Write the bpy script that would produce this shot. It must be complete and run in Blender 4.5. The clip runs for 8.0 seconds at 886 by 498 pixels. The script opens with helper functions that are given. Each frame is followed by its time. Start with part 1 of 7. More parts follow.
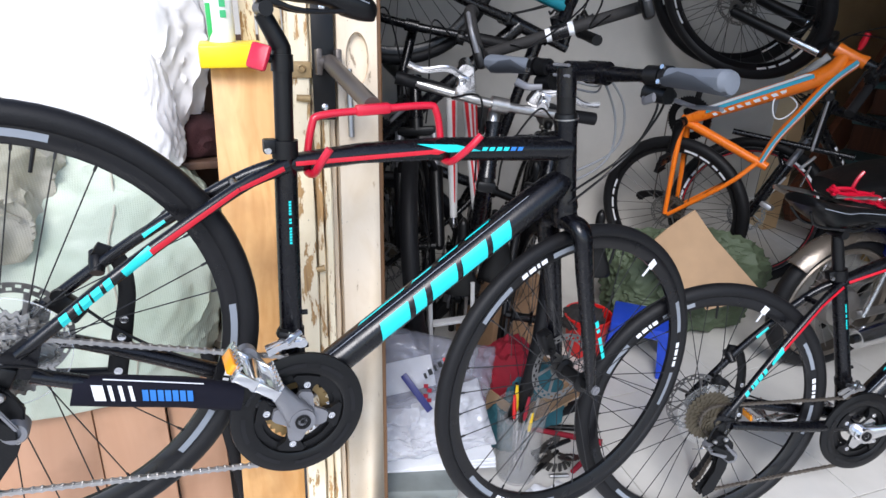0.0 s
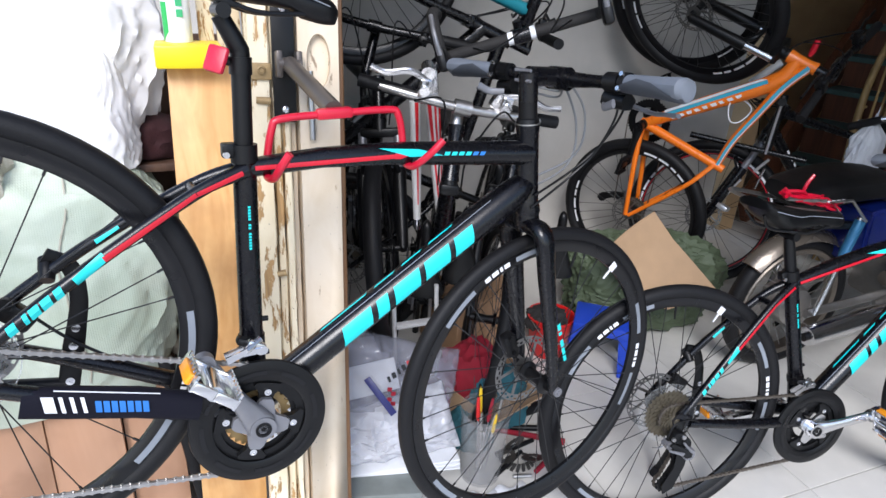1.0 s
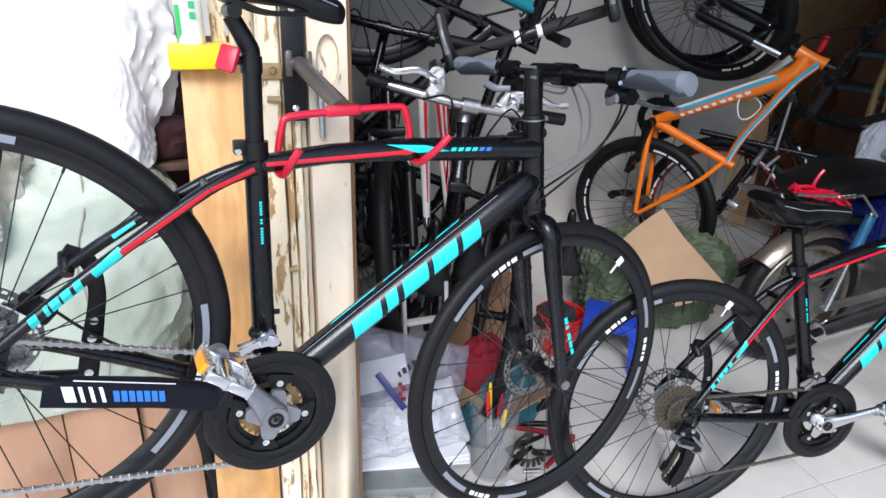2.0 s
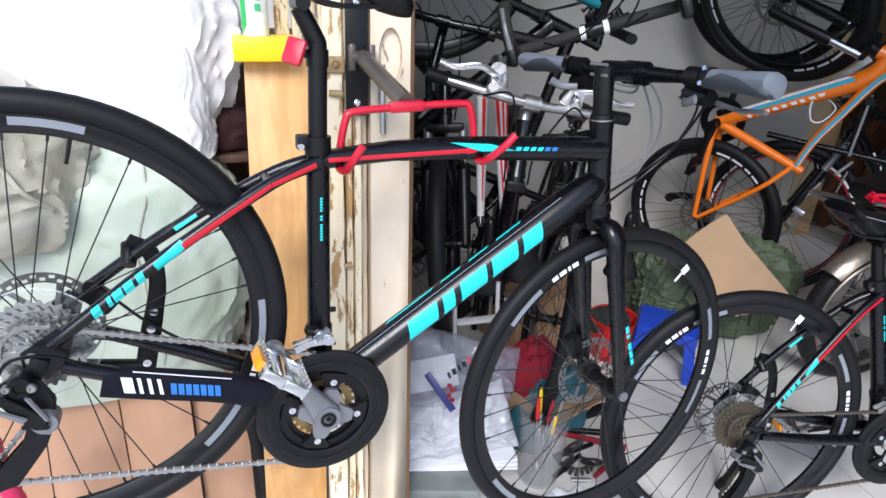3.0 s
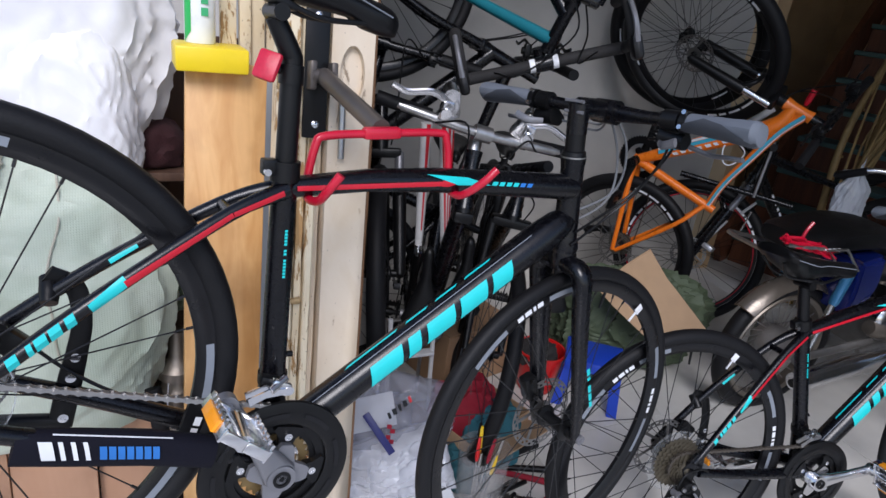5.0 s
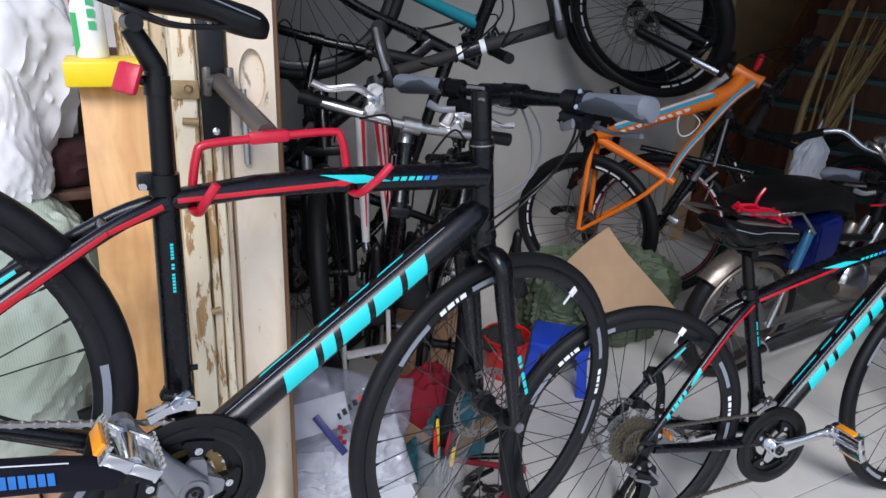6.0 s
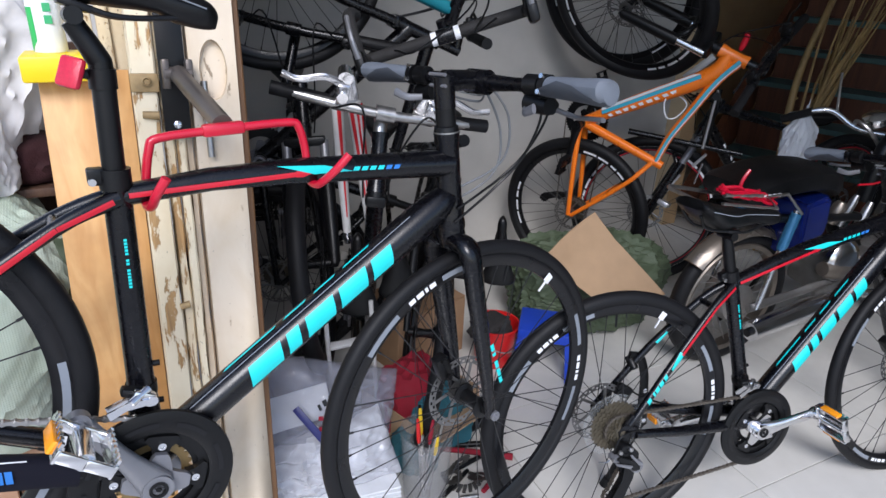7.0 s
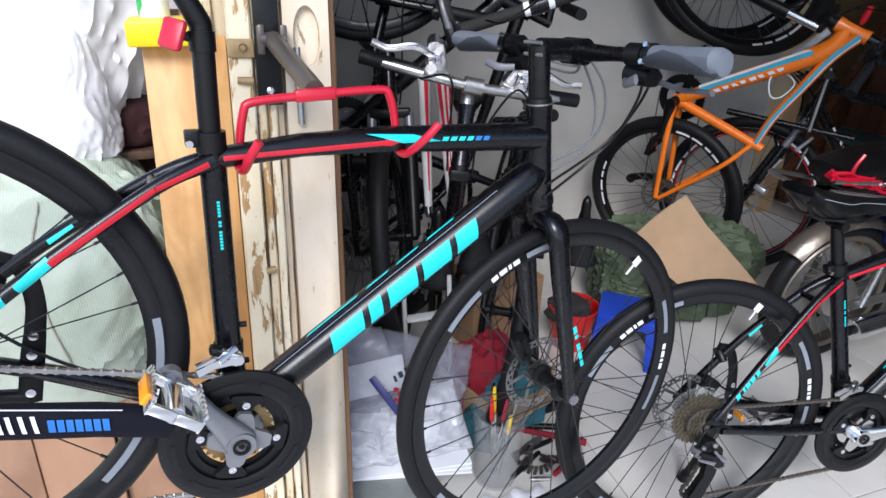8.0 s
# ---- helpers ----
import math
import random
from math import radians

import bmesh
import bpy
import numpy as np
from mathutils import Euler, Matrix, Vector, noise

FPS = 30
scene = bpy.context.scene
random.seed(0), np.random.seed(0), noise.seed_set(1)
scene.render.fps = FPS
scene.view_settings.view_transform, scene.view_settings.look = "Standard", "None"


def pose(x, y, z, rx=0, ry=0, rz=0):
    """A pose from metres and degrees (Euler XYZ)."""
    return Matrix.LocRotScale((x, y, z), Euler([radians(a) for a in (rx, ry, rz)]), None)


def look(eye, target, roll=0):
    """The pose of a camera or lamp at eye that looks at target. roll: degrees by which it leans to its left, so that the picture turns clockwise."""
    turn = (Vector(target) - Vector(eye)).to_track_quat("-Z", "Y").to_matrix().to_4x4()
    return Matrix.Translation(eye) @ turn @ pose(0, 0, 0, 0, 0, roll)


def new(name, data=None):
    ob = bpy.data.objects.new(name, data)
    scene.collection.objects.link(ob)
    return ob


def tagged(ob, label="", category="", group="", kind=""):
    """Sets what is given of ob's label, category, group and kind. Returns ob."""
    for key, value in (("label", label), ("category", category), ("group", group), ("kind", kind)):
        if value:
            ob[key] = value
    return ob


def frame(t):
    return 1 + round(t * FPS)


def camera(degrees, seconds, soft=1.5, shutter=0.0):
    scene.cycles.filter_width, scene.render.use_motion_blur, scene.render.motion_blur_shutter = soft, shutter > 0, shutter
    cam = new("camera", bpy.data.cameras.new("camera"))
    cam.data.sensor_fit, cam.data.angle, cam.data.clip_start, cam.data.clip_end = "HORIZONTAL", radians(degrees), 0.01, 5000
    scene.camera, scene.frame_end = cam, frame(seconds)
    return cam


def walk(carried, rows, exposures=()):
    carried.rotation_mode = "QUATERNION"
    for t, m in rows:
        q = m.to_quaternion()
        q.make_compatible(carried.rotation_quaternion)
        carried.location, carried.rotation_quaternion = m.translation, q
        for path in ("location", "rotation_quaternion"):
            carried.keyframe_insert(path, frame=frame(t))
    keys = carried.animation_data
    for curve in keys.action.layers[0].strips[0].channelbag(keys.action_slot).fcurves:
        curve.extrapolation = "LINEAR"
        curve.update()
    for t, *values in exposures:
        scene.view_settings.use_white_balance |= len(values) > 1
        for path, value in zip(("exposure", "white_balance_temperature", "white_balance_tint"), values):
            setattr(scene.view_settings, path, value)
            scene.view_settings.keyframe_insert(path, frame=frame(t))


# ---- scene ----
cam = camera(69.7, 8.0)

PATH = [
    (0, (-0.0669, -0.9820, 1.3697), (0.5366, 0.7316, 0.5334), 2.27),
    (0.5, (-0.0663, -0.9756, 1.3723), (0.6050, 0.7149, 0.5408), 3.30),
    (1, (-0.0620, -0.9776, 1.3775), (0.6451, 0.6972, 0.5438), 3.54),
    (1.5, (-0.0493, -0.9845, 1.3782), (0.7128, 0.6672, 0.5469), 4.04),
    (2, (-0.0623, -1.0034, 1.3742), (0.6092, 0.6876, 0.5437), 2.66),
    (2.2, (-0.0722, -0.9969, 1.3712), (0.5124, 0.7246, 0.5376), 2.94),
    (3.3, (-0.0777, -0.9579, 1.3691), (0.4577, 0.7683, 0.5128), 2.77),
    (3.5, (-0.0677, -0.9607, 1.3699), (0.4609, 0.7657, 0.5096), 2.56),
    (4, (-0.1291, -0.9065, 1.3578), (0.3571, 0.8755, 0.5908), 2.02),
    (4.5, (-0.1709, -0.8477, 1.3494), (0.4553, 0.8847, 0.5705), 4.33),
    (5, (-0.1607, -0.8448, 1.3523), (0.6843, 0.8001, 0.5905), 8.33),
    (5.2, (-0.1348, -0.8511, 1.3637), (0.7276, 0.7804, 0.5927), 8.05),
    (6.3, (-0.0040, -0.9009, 1.3733), (0.8318, 0.7314, 0.5753), 3.19),
    (6.5, (0.0013, -0.9060, 1.3745), (0.8340, 0.7251, 0.5706), 3.19),
    (7, (0.0351, -0.9085, 1.3727), (0.8718, 0.7091, 0.5461), 2.80),
    (7.5, (0.0734, -0.9224, 1.3794), (0.8439, 0.6989, 0.4976), 3.72),
    (8, (0.0285, -0.8826, 1.3556), (0.6403, 0.7966, 0.4578), 2.23),
]
walk(cam, [(t, look(eye, target, roll)) for t, eye, target, roll in PATH], exposures=[(0, .90, 6300, 12), (2.2, .90, 6300, 12), (3.5, .82, 6300, 13), (4, .44, 6250, 14), (4.5, .32, 6200, 15), (5.2, .30, 6200, 15), (6.5, .56, 6200, 13), (7, .66, 6200, 13), (8, .82, 6250, 12)])

# ---- light ----
world = bpy.data.worlds.new("sky")
scene.world = world
world.use_nodes = True
wn, wl = world.node_tree.nodes, world.node_tree.links
sky = wn.new("ShaderNodeTexSky")
sky.sky_type, sky.sun_disc = "NISHITA", False
sky.sun_elevation, sky.sun_rotation = radians(50), radians(200)
wl.new(sky.outputs["Color"], wn["Background"].inputs["Color"])
wn["Background"].inputs["Strength"].default_value = 0.15
sun = new("sun", bpy.data.lights.new("sun", "SUN"))
sun.data.energy, sun.data.angle, sun.data.color = 2.0, radians(25), (1.0, 0.985, 0.97)
sun.matrix_world = look((-2.2, -4.0, 5.0), (0, 0.5, 0.6))


# ---- materials ----
def material(name, colour, rough=0.5, metal=0.0, vary=0.12, scale=30.0, bump=0.0, bump_scale=120.0, coat=0.0, big=3.0, alpha=1.0, trans=0.0, pieces=0.0, spec=0.5):
    m = bpy.data.materials.new(name)
    m.use_nodes = True
    n, l = m.node_tree.nodes, m.node_tree.links
    b = n["Principled BSDF"]
    b.inputs["Roughness"].default_value, b.inputs["Metallic"].default_value = rough, metal
    b.inputs["Coat Weight"].default_value = coat
    b.inputs["Specular IOR Level"].default_value = spec
    b.inputs["Alpha"].default_value = alpha
    b.inputs["Transmission Weight"].default_value = trans
    tc = n.new("ShaderNodeTexCoord")
    fine, broad = n.new("ShaderNodeTexNoise"), n.new("ShaderNodeTexNoise")
    fine.inputs["Scale"].default_value, broad.inputs["Scale"].default_value = scale, big
    fine.inputs["Detail"].default_value = broad.inputs["Detail"].default_value = 5
    l.new(tc.outputs["Object"], fine.inputs["Vector"])
    l.new(tc.outputs["Object"], broad.inputs["Vector"])
    add = n.new("ShaderNodeMath")
    l.new(fine.outputs["Fac"], add.inputs[0])
    l.new(broad.outputs["Fac"], add.inputs[1])
    ramp = n.new("ShaderNodeMapRange")
    ramp.inputs["From Min"].default_value, ramp.inputs["From Max"].default_value = 0.6, 1.4
    ramp.inputs["To Min"].default_value, ramp.inputs["To Max"].default_value = 1 - vary, 1 + vary
    l.new(add.outputs[0], ramp.inputs["Value"])
    value = ramp.outputs["Result"]
    if pieces:
        info, own, mul = n.new("ShaderNodeObjectInfo"), n.new("ShaderNodeMapRange"), n.new("ShaderNodeMath")
        own.inputs["To Min"].default_value, own.inputs["To Max"].default_value = 1 - pieces, 1 + pieces
        mul.operation = "MULTIPLY"
        l.new(info.outputs["Random"], own.inputs["Value"])
        l.new(own.outputs["Result"], mul.inputs[0])
        l.new(value, mul.inputs[1])
        value = mul.outputs[0]
    tint = n.new("ShaderNodeVectorMath")
    tint.operation = "SCALE"
    tint.inputs[0].default_value = colour
    l.new(value, tint.inputs["Scale"])
    l.new(tint.outputs["Vector"], b.inputs["Base Color"])
    rr = n.new("ShaderNodeMapRange")
    rr.inputs["To Min"].default_value, rr.inputs["To Max"].default_value = max(0.02, rough - 0.1), min(1, rough + 0.1)
    l.new(fine.outputs["Fac"], rr.inputs["Value"])
    l.new(rr.outputs["Result"], b.inputs["Roughness"])
    if bump:
        grain, bp = n.new("ShaderNodeTexNoise"), n.new("ShaderNodeBump")
        grain.inputs["Scale"].default_value = bump_scale
        grain.inputs["Detail"].default_value = 6
        bp.inputs["Strength"].default_value, bp.inputs["Distance"].default_value = bump, 0.004
        l.new(tc.outputs["Object"], grain.inputs["Vector"])
        l.new(grain.outputs["Fac"], bp.inputs["Height"])
        l.new(bp.outputs["Normal"], b.inputs["Normal"])
    return m


def wood(name, light, dark, along=(30.0, 30.0, 1.6), rough=0.55, knots=0.5, low=0.62):
    """Sawn timber whose grain runs along z."""
    m = bpy.data.materials.new(name)
    m.use_nodes = True
    n, l = m.node_tree.nodes, m.node_tree.links
    b = n["Principled BSDF"]
    tc, mp = n.new("ShaderNodeTexCoord"), n.new("ShaderNodeMapping")
    mp.inputs["Scale"].default_value = along
    l.new(tc.outputs["Object"], mp.inputs["Vector"])
    g, big = n.new("ShaderNodeTexNoise"), n.new("ShaderNodeTexNoise")
    g.inputs["Scale"].default_value, g.inputs["Detail"].default_value, g.inputs["Distortion"].default_value = 1.0, 7, 1.2
    big.inputs["Scale"].default_value, big.inputs["Detail"].default_value = 5.0, 4
    l.new(mp.outputs["Vector"], g.inputs["Vector"])
    l.new(tc.outputs["Object"], big.inputs["Vector"])
    r = n.new("ShaderNodeValToRGB")
    r.color_ramp.elements[0].position, r.color_ramp.elements[0].color = 0.3, (*dark, 1)
    r.color_ramp.elements[1].position, r.color_ramp.elements[1].color = 0.68, (*light, 1)
    l.new(g.outputs["Fac"], r.inputs["Fac"])
    mix, fac = n.new("ShaderNodeMix"), n.new("ShaderNodeMapRange")
    mix.data_type = "RGBA"
    fac.inputs["From Min"].default_value, fac.inputs["From Max"].default_value = low, low + 0.18
    fac.inputs["To Max"].default_value = knots
    l.new(big.outputs["Fac"], fac.inputs["Value"])
    l.new(fac.outputs["Result"], mix.inputs["Factor"])
    l.new(r.outputs["Color"], mix.inputs["A"])
    mix.inputs["B"].default_value = (dark[0] * 0.5, dark[1] * 0.45, dark[2] * 0.4, 1)
    l.new(mix.outputs["Result"], b.inputs["Base Color"])
    b.inputs["Roughness"].default_value = rough
    bp = n.new("ShaderNodeBump")
    bp.inputs["Strength"].default_value, bp.inputs["Distance"].default_value = 0.25, 0.003
    l.new(g.outputs["Fac"], bp.inputs["Height"])
    l.new(bp.outputs["Normal"], b.inputs["Normal"])
    return m


def peeling(name, paint, bare, cover):
    """Old painted timber, the paint flaked off in upright streaks, with grime and specks; grain along z."""
    m = bpy.data.materials.new(name)
    m.use_nodes = True
    n, l = m.node_tree.nodes, m.node_tree.links
    b = n["Principled BSDF"]
    tc = n.new("ShaderNodeTexCoord")

    def field(scale, detail, warp=0.0, rough=0.6):
        mp, t = n.new("ShaderNodeMapping"), n.new("ShaderNodeTexNoise")
        mp.inputs["Scale"].default_value = scale
        t.inputs["Scale"].default_value, t.inputs["Detail"].default_value = 1.0, detail
        t.inputs["Distortion"].default_value, t.inputs["Roughness"].default_value = warp, rough
        l.new(tc.outputs["Object"], mp.inputs["Vector"])
        l.new(mp.outputs["Vector"], t.inputs["Vector"])
        return t.outputs["Fac"]

    def step(value, lo, hi, top=1.0):
        r = n.new("ShaderNodeMapRange")
        r.inputs["From Min"].default_value, r.inputs["From Max"].default_value, r.inputs["To Max"].default_value = lo, hi, top
        l.new(value, r.inputs["Value"])
        return r.outputs["Result"]

    def blend(fac, a, c):
        x = n.new("ShaderNodeMix")
        x.data_type = "RGBA"
        l.new(fac, x.inputs["Factor"])
        for key, col in (("A", a), ("B", c)):
            if isinstance(col, tuple):
                x.inputs[key].default_value = (*col, 1)
            else:
                l.new(col, x.inputs[key])
        return x.outputs["Result"]

    grain = field((70, 70, 4), 7, 1.0)
    flake = field((34, 34, 9), 8, 0.4, 0.68)
    grime = field((9, 9, 5), 5, 0.3)
    speck = field((160, 160, 110), 3)
    wood_c = blend(step(grain, 0.35, 0.65), tuple(0.55 * v for v in bare), bare)
    paint_c = blend(step(grime, 0.40, 0.75, 0.55), paint, tuple(p * q for p, q in zip(paint, (0.72, 0.60, 0.42))))
    col = blend(step(flake, cover, cover + 0.025), paint_c, wood_c)
    col = blend(step(speck, 0.68, 0.72, 0.85), col, (0.05, 0.03, 0.02))
    l.new(col, b.inputs["Base Color"])
    b.inputs["Roughness"].default_value = 0.6
    bp = n.new("ShaderNodeBump")
    bp.inputs["Strength"].default_value, bp.inputs["Distance"].default_value = 0.5, 0.002
    bp.invert = True
    l.new(step(flake, cover - 0.01, cover + 0.03), bp.inputs["Height"])
    l.new(bp.outputs["Normal"], b.inputs["Normal"])
    return m


def woven(name, dark, light, pitch=360.0):
    """Sacking woven of flat plastic tape: crossing bands in the relief, worn and creased in broad patches."""
    m = bpy.data.materials.new(name)
    m.use_nodes = True
    n, l = m.node_tree.nodes, m.node_tree.links
    b = n["Principled BSDF"]
    b.inputs["Roughness"].default_value = 0.42
    tc = n.new("ShaderNodeTexCoord")
    bands = []
    for way in ("X", "Z"):
        w = n.new("ShaderNodeTexWave")
        w.bands_direction = way
        w.inputs["Scale"].default_value, w.inputs["Distortion"].default_value, w.inputs["Detail"].default_value = pitch / 5.0, 0.25, 1
        l.new(tc.outputs["Object"], w.inputs["Vector"])
        bands.append(w.outputs["Fac"])
    cross = n.new("ShaderNodeMath")
    cross.operation = "MULTIPLY"
    l.new(bands[0], cross.inputs[0])
    l.new(bands[1], cross.inputs[1])
    fold, crease = n.new("ShaderNodeTexNoise"), n.new("ShaderNodeTexNoise")
    fold.inputs["Scale"].default_value, fold.inputs["Detail"].default_value, fold.inputs["Distortion"].default_value = 6, 6, 0.8
    crease.inputs["Scale"].default_value, crease.inputs["Detail"].default_value, crease.inputs["Distortion"].default_value = 13, 4, 0.5
    l.new(tc.outputs["Object"], fold.inputs["Vector"])
    l.new(tc.outputs["Object"], crease.inputs["Vector"])
    add, mix = n.new("ShaderNodeMath"), n.new("ShaderNodeMix")
    l.new(fold.outputs["Fac"], add.inputs[0])
    scaled = n.new("ShaderNodeMath")
    scaled.operation = "MULTIPLY_ADD"
    scaled.inputs[1].default_value, scaled.inputs[2].default_value = 0.14, -0.04
    l.new(cross.outputs[0], scaled.inputs[0])
    l.new(scaled.outputs[0], add.inputs[1])
    span = n.new("ShaderNodeMapRange")
    span.inputs["From Min"].default_value, span.inputs["From Max"].default_value = 0.32, 0.68
    l.new(add.outputs[0], span.inputs["Value"])
    mix.data_type = "RGBA"
    mix.inputs["A"].default_value, mix.inputs["B"].default_value = (*dark, 1), (*light, 1)
    l.new(span.outputs["Result"], mix.inputs["Factor"])
    l.new(mix.outputs["Result"], b.inputs["Base Color"])
    b1, b2 = n.new("ShaderNodeBump"), n.new("ShaderNodeBump")
    b1.inputs["Strength"].default_value, b1.inputs["Distance"].default_value = 0.5, 0.010
    b2.inputs["Strength"].default_value, b2.inputs["Distance"].default_value = 0.3, 0.0012
    l.new(crease.outputs["Fac"], b1.inputs["Height"])
    l.new(cross.outputs[0], b2.inputs["Height"])
    l.new(b1.outputs["Normal"], b2.inputs["Normal"])
    l.new(b2.outputs["Normal"], b.inputs["Normal"])
    return m


BLACK = material("satin_black_paint", (0.0022, 0.0022, 0.0034), 0.27, vary=0.2, scale=60, spec=0.42, bump=0.03, bump_scale=900)
RUBBER = material("tyre_rubber", (0.007, 0.007, 0.008), 0.55, vary=0.25, scale=80, bump=0.15, bump_scale=300, spec=0.24)
RIM = material("black_anodised_rim", (0.005, 0.005, 0.006), 0.3, spec=0.35)
PLASTIC = material("black_plastic", (0.0045, 0.0045, 0.005), 0.38, vary=0.2, bump=0.08, bump_scale=400, spec=0.28)
STEEL = material("dull_steel", (0.42, 0.41, 0.40), 0.34, 0.95, vary=0.25, scale=50)
CHROME = material("polished_alloy", (0.72, 0.72, 0.73), 0.2, 1.0, vary=0.12, scale=40)
ALLOY = material("grey_alloy", (0.22, 0.22, 0.235), 0.42, 0.55, vary=0.15)
SPOKE = material("black_spoke", (0.012, 0.012, 0.013), 0.35, spec=0.4)
BRIGHT_SPOKE = material("steel_spoke", (0.5, 0.5, 0.5), 0.3, 0.9)
CYAN = material("turquoise_decal", (0.012, 0.56, 0.56), 0.4, vary=0.06)
RED = material("red_decal", (0.50, 0.006, 0.02), 0.35, vary=0.08)
WHITE = material("white_decal", (0.75, 0.76, 0.78), 0.45, vary=0.08)
GREY = material("grey_decal", (0.20, 0.22, 0.25), 0.45, vary=0.1)
BLUE = material("blue_decal", (0.02, 0.16, 0.50), 0.5)
DARK_TAN = material("chain_grime", (0.15, 0.13, 0.11), 0.45, 0.8, vary=0.3, scale=200)
DISC_STEEL = material("brake_disc_steel", (0.24, 0.235, 0.23), 0.38, 0.9, vary=0.2, scale=80)
COG = material("nickel_cogs", (0.50, 0.49, 0.47), 0.26, 0.9, vary=0.2)
DIRTY_COG = material("greasy_cogs", (0.10, 0.085, 0.06), 0.55, 0.5, vary=0.3)
GREY_GRIP = material("grey_grip_rubber", (0.13, 0.145, 0.17), 0.6, bump=0.1, bump_scale=500)
DARK_GRIP = material("dark_grey_grip_rubber", (0.045, 0.05, 0.06), 0.6, bump=0.1, bump_scale=500)
LENS_RED = material("red_reflector", (0.52, 0.018, 0.045), 0.22, vary=0.15, scale=200, bump=0.2, bump_scale=600)
AMBER = material("amber_reflector", (0.85, 0.30, 0.01), 0.2, vary=0.1)
CLEAR_THIN = material("thin_clear_plastic", (0.7, 0.72, 0.72), 0.12, alpha=0.05)
BRASS = material("worn_gold_chainring", (0.26, 0.18, 0.08), 0.45, 0.7, vary=0.3)
CLEAR = material("clear_plastic", (0.8, 0.82, 0.82), 0.15, alpha=0.25)
NEOPRENE = material("navy_neoprene", (0.005, 0.005, 0.011), 0.8, spec=0.2, bump=0.2, bump_scale=600)
RACK_RED = material("red_vinyl_coating", (0.50, 0.004, 0.025), 0.33, vary=0.06, coat=0.2)
BROWN_STEEL = material("brown_painted_steel", (0.10, 0.085, 0.075), 0.4, 0.4)
ORANGE = material("orange_paint", (0.85, 0.19, 0.012), 0.3, vary=0.06, coat=0.3)
SKY_BLUE = material("blue_paint", (0.05, 0.36, 0.50), 0.35)
MAROON = material("red_paint", (0.45, 0.012, 0.02), 0.3, coat=0.3)
SILVER = material("silver_paint", (0.50, 0.50, 0.51), 0.32, 0.6)
TEAL_PAINT = material("teal_paint", (0.012, 0.15, 0.19), 0.35)
CABLE_GREY = material("grey_cable_housing", (0.16, 0.165, 0.17), 0.35, spec=0.5)
BAR_TAPE = material("bar_tape", (0.012, 0.011, 0.011), 0.8, bump=0.3, bump_scale=250)
YELLOW = material("yellow_paint", (0.75, 0.50, 0.02), 0.4)


# ---- mesh helpers ----
def part(name, bm, mat, parent=None, label="", smooth=True):
    bmesh.ops.recalc_face_normals(bm, faces=bm.faces)
    me = bpy.data.meshes.new(name)
    bm.to_mesh(me)
    bm.free()
    for m in mat if isinstance(mat, (list, tuple)) else [mat]:
        me.materials.append(m)
    if smooth:
        me.polygons.foreach_set("use_smooth", [True] * len(me.polygons))
        me.set_sharp_from_angle(angle=radians(38))
    ob = new(name, me)
    ob.parent = parent
    if label:
        ob["label"] = label
    return ob


def again(ob, name, m, parent):
    """Another object on the same mesh."""
    o = new(name, ob.data)
    o.parent = parent
    o.matrix_basis = m
    return o


AREA = Matrix()   # the axes in which a corner of the place is laid out


def empty(name, m, label, category, group=""):
    ob = new(name)
    ob.matrix_world = AREA @ m
    ob.empty_display_size = 0.1
    return tagged(ob, label, category, group)


def path_frames(pts):
    pts = [Vector(p) for p in pts]
    tang = []
    for i in range(len(pts)):
        a, b = pts[max(0, i - 1)], pts[min(len(pts) - 1, i + 1)]
        tang.append((b - a).normalized())
    ref = Vector((0, 1, 0)) if abs(tang[0].y) < 0.9 else Vector((0, 0, 1))
    out = []
    for p, t in zip(pts, tang):
        u = (ref - t * ref.dot(t)).normalized()
        v = t.cross(u)
        ref = u
        out.append((p, t, u, v))
    return out


def smooth_path(pts, n=8):
    """A Catmull-Rom curve through the points."""
    p = [Vector(q) for q in pts]
    p = [2 * p[0] - p[1]] + p + [2 * p[-1] - p[-2]]
    out = []
    for i in range(1, len(p) - 2):
        for k in range(n):
            t = k / n
            out.append(0.5 * (2 * p[i] + (p[i + 1] - p[i - 1]) * t + (2 * p[i - 1] - 5 * p[i] + 4 * p[i + 1] - p[i + 2]) * t * t + (3 * p[i] - p[i - 1] - 3 * p[i + 1] + p[i + 2]) * t ** 3))
    return out + [p[-2]]


def tube(bm, pts, r, n=12, flat=1.0, caps=True):
    """A tube along the points; r: one radius or one for each point; flat: width over height across the path."""
    fr = path_frames(pts)
    rs = r if isinstance(r, (list, tuple)) else [r] * len(fr)
    if len(rs) != len(fr):
        rs = [float(np.interp(i / (len(fr) - 1), np.linspace(0, 1, len(rs)), rs)) for i in range(len(fr))]
    rings = []
    for (p, t, u, v), rad in zip(fr, rs):
        rings.append([bm.verts.new(p + (u * math.cos(a) * flat + v * math.sin(a)) * rad) for a in (2 * math.pi * k / n for k in range(n))])
    for a, b in zip(rings, rings[1:]):
        for k in range(n):
            bm.faces.new((a[k], a[(k + 1) % n], b[(k + 1) % n], b[k]))
    if caps:
        bm.faces.new(rings[0][::-1])
        bm.faces.new(rings[-1])
    return bm


